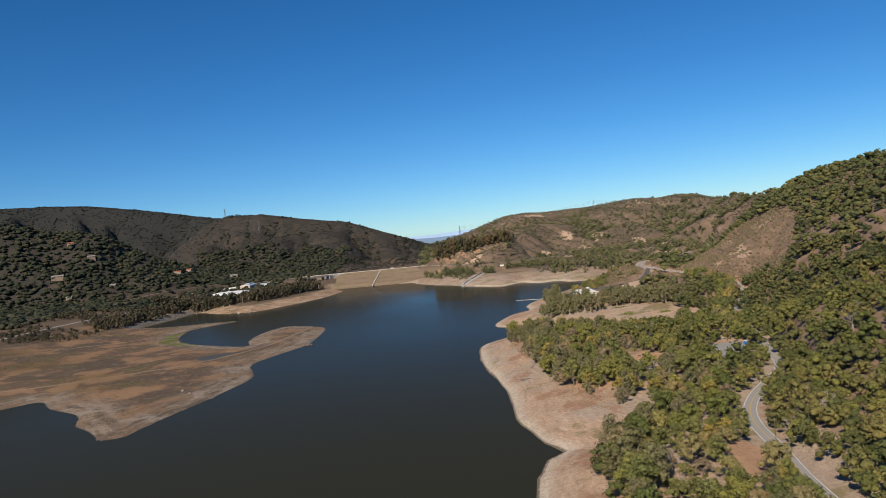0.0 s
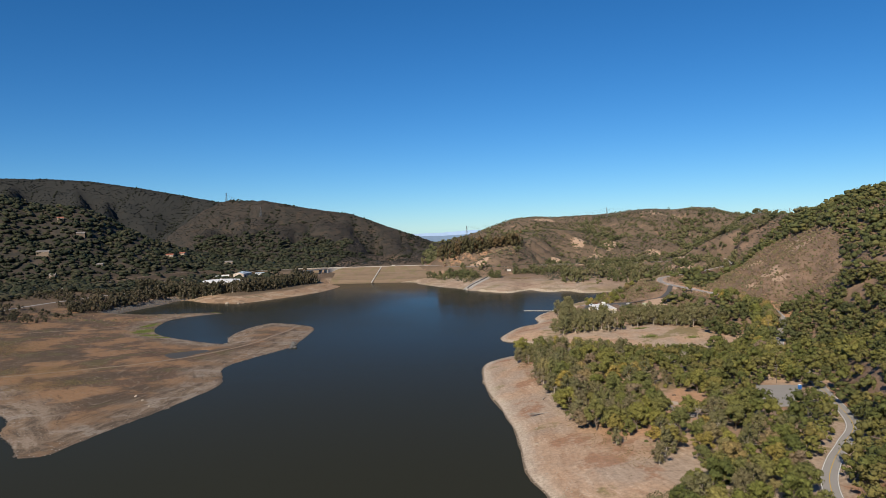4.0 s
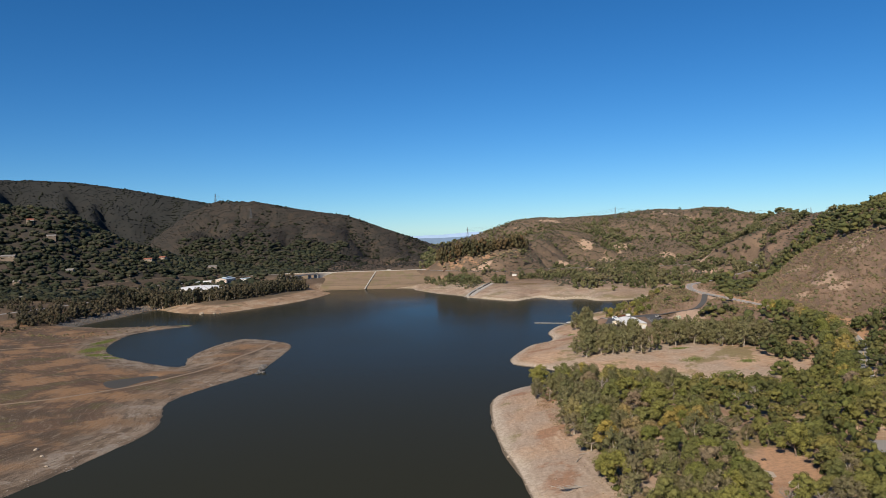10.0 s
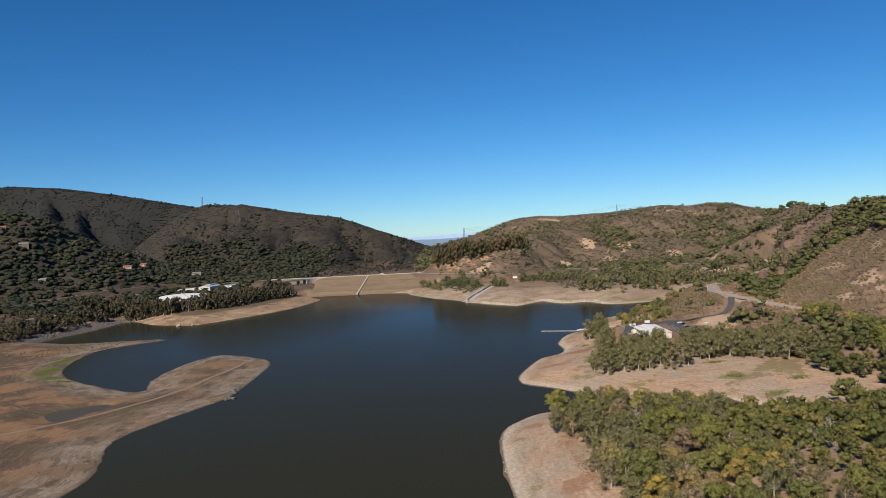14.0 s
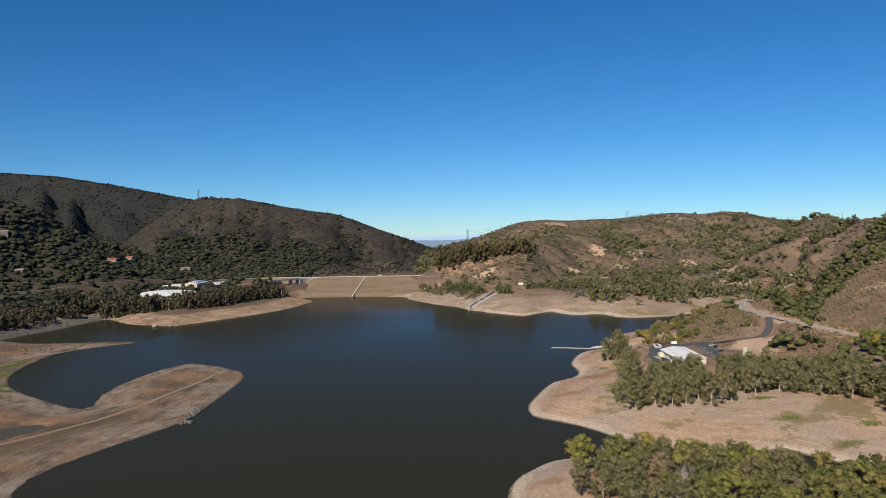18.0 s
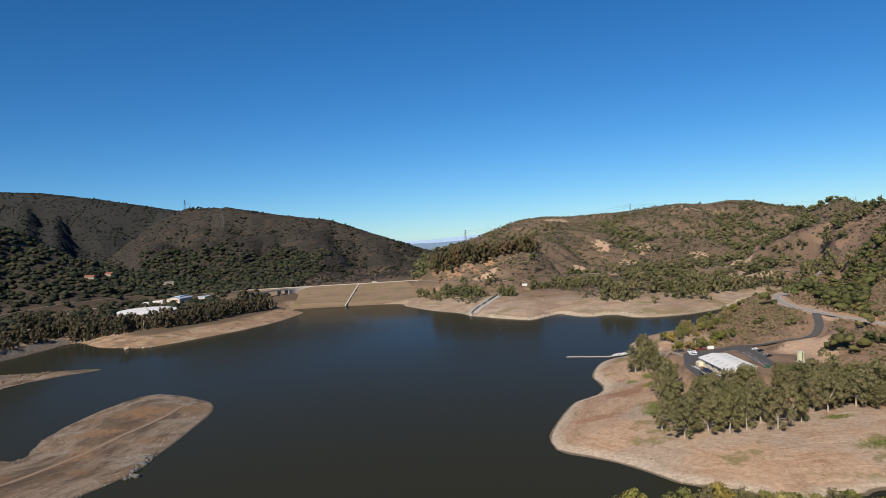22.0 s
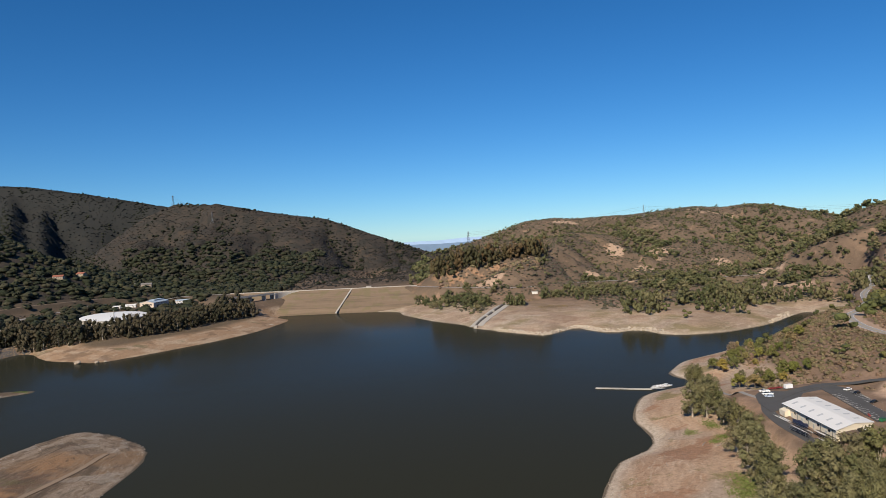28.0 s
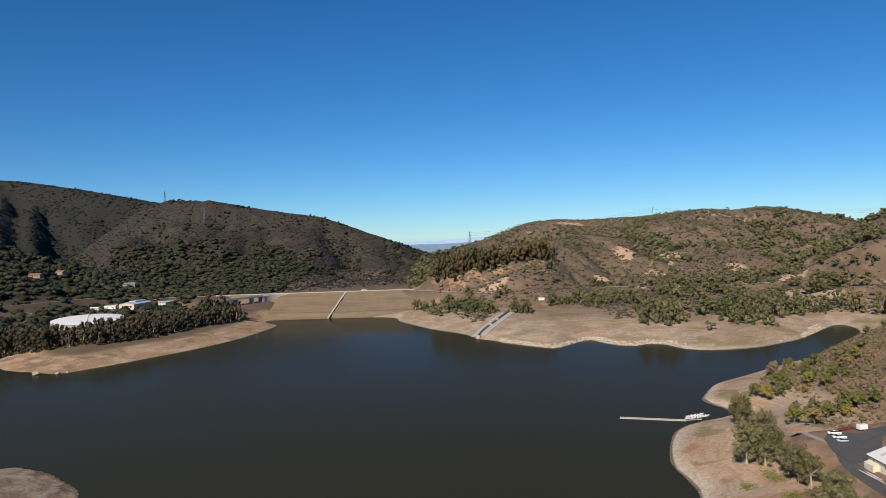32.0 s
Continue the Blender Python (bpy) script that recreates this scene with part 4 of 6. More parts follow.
    p = thin(p[clear_of(p, OPEN[:-3])], 6.0)[:count]
    plant(GUMS if k < 10 else OAKS + GUMS[:2], p, 13 if k < 10 else 5, 21 if k < 10 else 11, rng)
plant(BARES, np.array([(71, 246), (80, 262), (152, 322), (160, 330), (112, 430), (120, 452), (86, 640), (130, 610), (166, 650), (176, 350), (72, 690), (105, 668), (70, 560), (90, 520), (84, 600), (98, 655), (120, 685), (140, 640), (78, 690), (72, 630), (150, 380), (125, 400), (110, 505), (160, 590), (95, 470), (178, 612), (76, 575), (240, 420), (262, 450), (250, 380)]), 9, 13, np.random.RandomState(8))
plant(BARES, np.array(SILVER, float), 13, 17, np.random.RandomState(18))
LONE = np.array([(82, 428), (94, 398), (100, 408), (68, 546), (64, 590), (57, 655), (60, 672)])
plant(GUMS, LONE, 9, 13, np.random.RandomState(12))
ROADSIDE = smooth_line([(224, 548, 0), (231, 572, 0), (236, 600, 0), (246, 642, 0), (268, 684, 0)], 7) + smooth_line([(276, 694, 0), (305, 750, 0), (319, 808, 0), (309, 872, 0)], 6) + smooth_line([(268, 702, 0), (296, 756, 0), (309, 808, 0), (300, 866, 0)], 8)
rng = np.random.RandomState(13)
plant(OAKS, np.array([(q.x + rng.normal(0, 1), q.y) for q in ROADSIDE]), 11, 16, rng)
for src in OAKS + GUMS + BARES:
    for o in (*src.children_recursive, src):
        bpy.data.objects.remove(o)


def woodland(name, pts, low, high, wide, lobes, leaves, size, mat, label, category, seed, kind="oak", sink=0.4, levels=1):
    """Many trees or bushes, joined: each a crown of knobbly leaf clumps and loose sprays."""
    rng = np.random.RandomState(seed)
    if not len(pts):
        return
    kinds = [with_leaves(rng, crown_lobes(rng, kind, lobes), levels, 0.34, leaves, size, 0.95 if not leaves else 0.70 if leaves > 40 else 0.8) for k in range(10)]
    tri, per = kinds[0][1], len(kinds[0][0])
    z = height(pts[:, 0], pts[:, 1]) - sink
    turn, high_of, wide_of = rng.uniform(0, 6.28, len(pts)), rng.uniform(low, high, len(pts)), wide * rng.uniform(0.8, 1.25, len(pts))
    out = np.empty((len(pts), per, 3), np.float32)
    for k in range(10):
        w = np.arange(len(pts)) % 10 == k
        c, s = (np.cos(turn[w]) * high_of[w] * wide_of[w])[:, None], (np.sin(turn[w]) * high_of[w] * wide_of[w])[:, None]
        t = kinds[k][0]
        out[w, :, 0] = t[:, 0] * c - t[:, 1] * s + pts[w, 0, None]
        out[w, :, 1] = t[:, 0] * s + t[:, 1] * c + pts[w, 1, None]
        out[w, :, 2] = (t[:, 2] - 0.12) * 1.12 * high_of[w, None] + z[w, None]
    me = bpy.data.meshes.new(name)
    faces = (tri.reshape(1, -1) + (np.arange(len(pts)) * per)[:, None]).reshape(-1)
    quads(me, out.reshape(-1, 3), faces, 3)
    tone = me.attributes.new("tone", "FLOAT", "POINT")
    patch = np.clip(0.5 + 0.5 * soft_noise(pts[:, 0], pts[:, 1], 60), 0, 1)
    tone.data.foreach_set("value", np.repeat((0.35 * patch + 0.65 * rng.rand(len(pts))).astype(np.float32), per))
    me.materials.append(mat)
    return tagged(new(name, me), label, category, kind="stuff")


def off_shore(pts, least):
    return ring_distance(pts[:, 0], pts[:, 1], LAKE) > least


# the rest of the point's grove, and the woods on the slope above the road
pts, rng = scatter(50, 340, 60, 705, 9000, 31)
pts = pts[inside(pts, GROVE) & ~inside(pts, EDGE) & clear_of(pts, OPEN)]
pts = np.concatenate([thin(pts, 8.0), rest_oaks])
woodland("grove_wood", pts, 7.5, 15, 1.15, 9, 200, 0.042, LEAF_OLIVE, "dense green and olive oak grove on the point", "woods", 32)
under, rng = scatter(50, 170, 190, 705, 2600, 33)
under = under[inside(under, EDGE) & clear_of(under, OPEN)]
woodland("undergrowth", thin(under, 7.0), 1.5, 4, 1.2, 2, 60, 0.10, LEAF_OLIVE, "olive undergrowth below the grove's trees", "bushes", 34, "bush")
pts, rng = scatter(250, 820, -60, 1420, 24000, 35)
keep = ~inside(pts, GROVE) & off_shore(pts, 60) & clear_of(pts, OPEN) & ~inside(pts, SCRUB_SLOPE)
chance = np.where(pts[:, 1] < 820, 0.97, 0.85 + 0.7 * soft_noise(pts[:, 0], pts[:, 1], 70))
chance = np.where((pts[:, 0] > 440) & (pts[:, 1] > 980), 0.95, chance)
chance = np.where((pts[:, 0] < 345) & (pts[:, 1] > 860), 0.06, chance)
road_side = line_distance(pts[:, 0], pts[:, 1], MAIN_ROAD)[0]
chance = np.where((road_side < 15) & (pts[:, 1] > 840), chance * 0.3, chance)
pts = thin(pts[keep & (rng.rand(len(pts)) < chance)], 7.6)
close = (pts[:, 0] < 380) & (pts[:, 1] < 800)
woodland("slope_wood", pts[close], 8, 15, 1.25, 9, 190, 0.046, LEAF_CREST, "green and olive oak woods on the east slope", "woods", 36)
woodland("crest_wood", pts[~close], 6, 13, 1.4, 3, 14, 0.10, LEAF_CREST, "green oak woods up to the east crest", "woods", 37)

# north shore and the hill behind it
BEACH = [(40, 1400), (100, 1320), (250, 1280), (330, 1300), (450, 1400), (430, 1430), (395, 1412), (345, 1382), (300, 1372), (262, 1374), (226, 1398), (200, 1440), (200, 1520), (186, 1580), (170, 1598), (112, 1584), (84, 1590), (50, 1500)]
pts, rng = scatter(-60, 1300, 1380, 2700, 16000, 41)
dl = ring_distance(pts[:, 0], pts[:, 1], LAKE)
chance = 0.42 + 1.5 * soft_noise(pts[:, 0], pts[:, 1], 90)
shore_belt = (line_distance(pts[:, 0], pts[:, 1], [(190, 1600), (205, 1540), (215, 1460), (250, 1415), (300, 1405), (345, 1418), (395, 1450), (440, 1480), (400, 1530), (320, 1470), (260, 1490)])[0] < 28)
chance = np.where(shore_belt, 1.0, chance)
skyline = line_distance(pts[:, 0], pts[:, 1], RIDGES[2][0])[0]
chance = np.where((pts[:, 0] > 380) & (pts[:, 1] < 1900), 0.62 + 1.3 * soft_noise(pts[:, 0], pts[:, 1], 60, 2), chance)
chance = np.where((pts[:, 1] > 2250) | (pts[:, 0] > 620), chance + 0.25, chance)
chance = np.where((skyline < 90) & (pts[:, 0] > 200), 0.06, chance)
keep = (dl > 38) & ~inside(pts, BEACH) & clear_of(pts, OPEN) & (rng.rand(len(pts)) < chance)
pts = thin(pts[keep], 9.0)
low_slope = (pts[:, 1] < 1800) & (pts[:, 0] < 700) & ((pts[:, 0] > 190) | (rng.rand(len(pts)) < 0.45))
by_shore = ring_distance(pts[:, 0], pts[:, 1], LAKE) < 120
big = pts[low_slope & (soft_noise(pts[:, 0], pts[:, 1], 70, 2) > np.where(by_shore, -0.2, 0.0))]
tall = by_shore[low_slope & (soft_noise(pts[:, 0], pts[:, 1], 70, 2) > np.where(by_shore, -0.2, 0.0))] & (big[:, 0] > 190)
woodland("shore_gums", thin(big[tall], 13), 17, 28, 0.95, 10, 110, 0.05, LEAF_HILL, "tall grey-green eucalyptus along the north shore", "woods", 48, "gum")
big = big[~tall]
woodland("shore_wood", big, 11, 20, 1.2, 8, 70, 0.06, LEAF_HILL, "olive oaks in clumps on the north shore slope", "woods", 44)
pts = pts[~low_slope & (line_distance(pts[:, 0], pts[:, 1], KNOLL)[0] > 70)]
damp = (soft_noise(pts[:, 0] + 300, pts[:, 1] * 0.7, 110, 2) > 0.06) & (pts[:, 1] < 2420)
woodland("gully_wood", pts[damp], 9, 16, 1.2, 4, 24, 0.08, LEAF_HILL, "green oaks along the gullies of the brown hill", "woods", 47)
pts = pts[~damp]
woodland("hill_wood", pts, 4, 9, 1.35, 3, 10, 0.12, LEAF_HILL, "dark green oaks and shrubs scattered over the brown hill", "woods", 42)
spots = [(-35, 1665), (-20, 1655), (-2, 1643), (10, 1640), (40, 1575), (52, 1572), (65, 1571), (88, 1545), (96, 1541), (107, 1530), (115, 1538), (146, 1601), (155, 1605), (168, 1606), (182, 1607), (196, 1590), (206, 1560)]
pts = np.concatenate([np.array(spots, float) + np.random.RandomState(k).normal(0, 6, (len(spots), 2)) for k in range(3)])
woodland("shore_trees", pts[off_shore(pts, 30)], 11, 18, 0.9, 9, 90, 0.045, LEAF_HILL, "grey-green eucalyptus clumps above the north shore", "woods", 43, "gum")
pts, rng = scatter(-16, 190, 1770, 1900, 900, 45)
pts = thin(pts[line_distance(pts[:, 0], pts[:, 1], [(2, 1798), (55, 1812), (110, 1828), (165, 1858)])[0] < 32], 9.5)
face, rng = scatter(-40, 170, 1690, 1800, 500, 49)
face = thin(face[clear_of(face, OPEN) & (soft_noise(face[:, 0], face[:, 1], 30, 2) > -0.12)], 6)
woodland("knoll_scrub", face, 2.5, 7, 1.3, 3, 20, 0.1, LEAF_SCRUB, "dry brown scrub on the worn knoll face", "bushes", 50, "bush")
woodland("rusty_wood", pts, 22, 37, 0.85, 8, 60, 0.05, LEAF_RUST, "tall rust-brown eucalyptus stand on the knoll", "woods", 46, "gum")

# low brush in the hollow behind the west cove
HOLLOW = [(-540, 1060), (-480, 1046), (-436, 1048), (-412, 1082), (-386, 1122)]
pts, rng = scatter(-560, -370, 1010, 1140, 1500, 53)
pts = thin(pts[line_distance(pts[:, 0], pts[:, 1], HOLLOW)[0] < 17 * rng.rand(len(pts))], 3.2)
woodland("hollow_brush", pts[off_shore(pts, 5)], 0.8, 2.4, 1.5, 3, 30, 0.12, LEAF_SCRUB, "low brown brush in the hollow behind the cove", "bushes", 54, "bush")

# the west shore: a dark belt of gums, and the wooded slope with houses
BELT = [(-560, 1440), (-520, 1408), (-474, 1396), (-434, 1390), (-398, 1400), (-366, 1425), (-345, 1470), (-325, 1545), (-300, 1600)]
pts, rng = scatter(-600, -280, 1360, 1660, 3000, 51)
gaps = soft_noise(pts[:, 0] + 40, pts[:, 1], 34, 2) > -0.42
pts = thin(pts[(line_distance(pts[:, 0], pts[:, 1], BELT)[0] < 27) & gaps & clear_of(pts, OPEN)], 8.4)
woodland("belt_wood", pts, 13, 25, 1.05, 14, 150, 0.036, LEAF_BELT, "dark brown-green eucalyptus belt along the west shore", "woods", 52, "gum")
bm = bmesh.new()
for x, y in pts:
    z, h = float(height(x, y)), rng.uniform(7, 13)
    tube(bm, (x, y, z - 0.5), (x + rng.uniform(-1, 1), y + rng.uniform(-1, 1), z + h), 0.42, 0.2, 5)
me = bpy.data.meshes.new("belt_trunks")
bm.to_mesh(me)
bm.free()
me.materials.append(BARK_PALE)
tagged(new("belt_trunks", me), "pale trunks of the west shore eucalyptus belt", "trunks", kind="stuff")
pts, rng = scatter(-720, -505, 1120, 1420, 2200, 53)
q = line_distance(pts[:, 0], pts[:, 1], [(-545, 1150), (-540, 1230), (-525, 1320), (-510, 1400)])[0]
pts = thin(pts[(q < 26) & clear_of(pts, OPEN) & off_shore(pts, 22)], 8)
woodland("bank_wood", pts, 8, 18, 1.25, 9, 80, 0.05, LEAF_BELT, "dark trees lining the stony west bank", "woods", 54, "gum")
KNOLL = [(-720, 1470), (-600, 1600), (-545, 1690), (-560, 1780), (-660, 1690), (-740, 1560)]
pts, rng = scatter(-1500, -300, 1150, 2400, 36000, 55)
chance = 0.86 + 0.8 * soft_noise(pts[:, 0], pts[:, 1], 130)
chance = np.where((pts[:, 0] < -600) & (pts[:, 1] > 1780), 1.0, chance)
chance = np.where(inside(pts, KNOLL), 0.10, chance)
keep = off_shore(pts, 60) & clear_of(pts, OPEN) & (rng.rand(len(pts)) < chance) & ((pts[:, 0] < -488) | (pts[:, 1] > 1625)) & ~((pts[:, 0] > -700) & (pts[:, 1] < 1340))
pts = thin(pts[keep], 7.6)
# these leaves carry the slope's shade in their colour
woodland("slope_woodland", pts[:7600], 6, 14, 1.75, 2, 6, 0.15, LEAF_DARK, "oak woods on the west slope, shade painted into their leaves", "woods", 56, "bush")

# scrub over the hills
pts, rng = scatter(-2300, 20, 1900, 3650, 90000, 61)
pts = thin(pts[rng.rand(len(pts)) < np.clip(0.8 + 0.9 * soft_noise(pts[:, 0], pts[:, 1], 160), 0.15, 1)], 5.6)
back = (pts[:, 1] > 2790) | (pts[:, 0] < -1030)
# far ridge brush: its dark bluish tones stand in for shade and haze
woodland("far_chaparral", pts[back][:15000], 3, 8, 1.8, 1, 0, 0, foliage_mix("shade_blue_ridge_brush", [(0.014, 0.019, 0.019), (0.028, 0.032, 0.031), (0.018, 0.023, 0.023), (0.040, 0.041, 0.038)], grain=0.3), "brush on the far ridge, shade and haze painted into its colour", "scrub", 60, "bush", levels=0)
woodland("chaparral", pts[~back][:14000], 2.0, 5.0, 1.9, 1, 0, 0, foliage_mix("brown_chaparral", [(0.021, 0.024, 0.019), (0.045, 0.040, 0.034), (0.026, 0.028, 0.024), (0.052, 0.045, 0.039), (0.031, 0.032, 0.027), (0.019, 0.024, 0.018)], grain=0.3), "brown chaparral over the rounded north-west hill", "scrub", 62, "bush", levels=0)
pts, rng = scatter(-2300, 20, 2000, 3600, 110000, 67)
fold = np.abs(soft_noise(pts[:, 0] * 1.5 + 0.5 * pts[:, 1], pts[:, 1] * 0.5, 300, 2))
side = np.abs(soft_noise(pts[:, 0] * 1.4 + 400, pts[:, 1] * 0.7 - 0.4 * pts[:, 0], 120, 2))
vale = line_distance(pts[:, 0], pts[:, 1], VALE)[0]
pts = thin(pts[(fold < 0.055) | (side < 0.025) | (vale < 75)], 8)
woodland("gully_wood", pts[:9000], 5, 12, 1.5, 1, 0, 0, foliage_mix("dark_gully_oaks", [(0.016, 0.021, 0.012), (0.028, 0.032, 0.018), (0.020, 0.025, 0.013)], grain=0.3), "dark oaks in the folds of the hills", "woods", 68, "bush", levels=0)
pts, rng = scatter(-700, -530, 1000, 1345, 700, 69)
pts = thin(pts[off_shore(pts, 26) & clear_of(pts, [(WEST_ROAD, 6)]) & (soft_noise(pts[:, 0], pts[:, 1], 50) > -0.12)], 8)
woodland("roadside_wood", pts, 5, 13, 1.0, 7, 50, 0.06, LEAF_BELT, "brown-green trees along the west shore road", "woods", 70)
pts, rng = scatter(20, 1500, 1450, 2700, 70000, 63)
pts = thin(pts[off_shore(pts, 46) & ~inside(pts, BEACH) & clear_of(pts, OPEN) & (rng.rand(len(pts)) < np.clip(0.86 + 0.9 * soft_noise(pts[:, 0] + 300, pts[:, 1], 110), 0.25, 1))], 4.4)
woodland("hill_scrub", pts[:34000], 1.6, 4.4, 2.5, 1, 0, 0, foliage_mix("grey_hill_scrub", [(0.087, 0.088, 0.057), (0.127, 0.110, 0.081), (0.071, 0.079, 0.046), (0.112, 0.099, 0.075), (0.096, 0.099, 0.058)], grain=0.4), "grey and purple-brown scrub on the hillside", "scrub", 64, "bush", levels=0)
pts, rng = scatter(200, 660, 730, 1400, 60000, 65)
on_slope = inside(pts, SCRUB_SLOPE)
keep = ~((pts[:, 1] > 1215) & (pts[:, 0] < 480)) & off_shore(pts, 34) & clear_of(pts, OPEN) & (on_slope | ((pts[:, 1] > 985) & (pts[:, 0] < 420)) | ((rng.rand(len(pts)) < 0.75) & ((pts[:, 1] > 870) | (pts[:, 0] > 320)))) & (rng.rand(len(pts)) < np.clip(0.75 + 0.9 * soft_noise(pts[:, 0], pts[:, 1], 38), 0.08, 0.95))
woodland("brush", thin(pts[keep], 3.0), 1.3, 3.4, 1.5, 1, 12, 0.20, LEAF_SCRUB, "purple-brown dry brush on the slopes", "scrub", 66, "bush")
pts, rng = scatter(205, 345, 965, 1200, 9000, 167)
KNOB = [(232, 985), (270, 975), (284, 1010), (296, 1050), (312, 1120), (332, 1160), (300, 1190), (268, 1165), (246, 1090)]
pts = thin(pts[inside(pts, KNOB) & clear_of(pts, [(MAIN_ROAD, 8), (ACCESS_ROAD, 9)]) & (soft_noise(pts[:, 0], pts[:, 1], 26) > -0.3)], 2.2)
woodland("knob_brush", pts, 1.3, 3.2, 1.4, 1, 18, 0.20, LEAF_SCRUB, "dense purple-brown brush on the knob above the boathouse", "scrub", 168, "bush")
# ---- far distance ----
def far_ridge(name, y, base, crest, seed, colour, label, x0=-1500, x1=1500):
    """A distant strip of land against the sky, with haze put into its colour."""
    m2, n2, l2, b2 = material(name + "_haze", 1.0)
    w2 = n2.new("ShaderNodeNewGeometry").outputs["Position"]
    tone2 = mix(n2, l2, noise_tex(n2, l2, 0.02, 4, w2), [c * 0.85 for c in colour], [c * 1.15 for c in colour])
    l2.new(tone2, b2.inputs["Base Color"])
    b2.inputs["Specular IOR Level"].default_value = 0.0
    xs = np.linspace(x0, x1, 160)
    top = crest(xs) + soft_noise(xs + seed, xs * 0 + seed, 180, 4) * (crest(xs) - base) * 0.12
    zs = np.stack([xs * 0 + base, top])
    me = bpy.data.meshes.new(name)
    co = np.concatenate([np.stack([xs, xs * 0 + y - 60, zs[0]], -1), np.stack([xs, xs * 0 + y, zs[1]], -1)])
    k = np.arange(len(xs) - 1)
    quads(me, co, np.stack([k, k + 1, k + 1 + len(xs), k + len(xs)], -1))
    me.materials.append(m2)
    return tagged(new(name, me), label, "distance", kind="structure")


# the blues are painted aerial haze, paler for the farther strip
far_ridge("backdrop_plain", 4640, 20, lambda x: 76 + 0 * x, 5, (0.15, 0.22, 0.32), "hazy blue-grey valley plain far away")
far_ridge("backdrop_mountains", 4760, 40, lambda x: 96 + 10 * np.sin(x / 330.0), 9, (0.30, 0.42, 0.60), "mountains on the horizon, painted pale haze blue")

# ---- the dam and its bridge ----
m, n, l, b = material("dry_grass_embankment", 0.95)
where = n.new("ShaderNodeNewGeometry").outputs["Position"]
squeeze = node(n, "Mapping")
squeeze.inputs["Scale"].default_value = (0.009, 0.05, 0.42)
l.new(where, squeeze.inputs["Vector"])
streak, blot = noise_tex(n, l, 1.0, 5, squeeze.outputs["Vector"], 0.65), noise_tex(n, l, 0.06, 5, where)
tone = lay(n, l, (0.19, 0.135, 0.09), (0.115, 0.088, 0.058), (streak, 0.52, 0.60, 0.7))
tone = lay(n, l, tone, (0.22, 0.165, 0.112), (streak, 0.45, 0.38, 0.6))
tone = lay(n, l, tone, (0.14, 0.125, 0.055), (blot, 0.52, 0.62, 0.5))
l.new(tone, b.inputs["Base Color"])
bump(n, l, b, noise_tex(n, l, 0.7, 5, where), 0.5, 0.3)
DAM_MAT = m
STONE = rough_paint("grey_rock", (0.32, 0.28, 0.24), 0.9, spread=0.3, scale=1.0, relief=0.1)
bm = bmesh.new()
secs = []
for i in range(31):
    x = -352 + 310 * i / 30
    sag = 0.4 * math.sin(i * 1.7)
    secs.append([(x, 1652 + 10 * math.sin(i / 30 * 3.1), -3), (x, 1676, 8 + sag), (x, 1680, 8.2 + sag), (x, 1708, 20.5 - sag), (x, 1713, 20.7), (x, 1737, 33), (x, 1748, 33), (x, 1830, 2)])
dam = thing("dam", "long grassy earth dam with bare lower benches", "dam", kind="structure")
part("embankment", loft(bm, secs), DAM_MAT, dam)
part("crest_road", box(-352, -42, 1738, 1747, 32.9, 33.25), CONCRETE, dam, "pale road along the dam crest")
part("parapet", box(-352, -42, 1737.2, 1737.8, 33, 34.1), CONCRETE, dam, "low pale parapet")
bm = bmesh.new()
loft(bm, [[(-167, 1660, 1), (-164.6, 1660, 1), (-164.6, 1660, 2.6), (-167, 1660, 2.6)], [(-151, 1737, 32), (-148.6, 1737, 32), (-148.6, 1737, 33.4), (-151, 1737, 33.4)]])
part("spillpipe_track", bm, CONCRETE, dam, "pale concrete strip down the face")
hut = thing("control_hut", "small pale concrete hut on the dam crest", "hut", at=(-122, 1743, 33.25))
part("wall", box(-4, 4, -2.2, 2.2, 0, 2.6, 0.05), CONCRETE, hut)
part("roof", box(-4.4, 4.4, -2.6, 2.6, 2.6, 2.85, 0.05), STONE, hut)
bridge = thing("bridge", "flat concrete spillway bridge on low piers", "bridge", kind="structure", at=(-300, 1667, 33), turn=59.7)
part("deck", box(-50, 50, -4.5, 4.5, -1.3, 0, 0.12), CONCRETE, bridge)
for y in (-4.5, 4.25):
    part("rail", box(-50, 50, y, y + 0.25, 0, 1.0), CONCRETE, bridge)
for x in (-32, 0, 30):
    part("pier", box(x - 1.1, x + 1.1, -3.6, 3.6, -14, -1.3, 0.2), CONCRETE, bridge)
part("abutment", box(-54, -49, -5, 5, -12, -0.2), CONCRETE, bridge)
part("abutment", box(49, 53, -5, 5, -12, -0.2), CONCRETE, bridge)
approach = [Vector((-275, 1710.5, 32.9)), Vector((-262, 1728, 32.9)), Vector((-243, 1739, 32.9)), Vector((-218, 1742, 32.9))]
bm = bmesh.new()
loft(bm, [[(p.x + 2.8, p.y - 3.8, 20), (p.x + 2.8, p.y - 3.8, p.z), (p.x - 2.8, p.y + 3.8, p.z), (p.x - 2.8, p.y + 3.8, 20)] for p in smooth_line(approach, 4)])
part("approach_road", bm, CONCRETE, dam, "pale road from the bridge to the crest")

# ---- boat ramp on the north shore ----
RAMP = [(40, 1420, 0), (50, 1448, 0), (62, 1480, 0), (74, 1514, 0), (86, 1548, 0)]
slip = thing("boat_ramp", "concrete boat ramp with dark centre walkway", "boat ramp", kind="structure")
TIMBER = rough_paint("weathered_dark_timber", (0.07, 0.062, 0.055), 0.9)
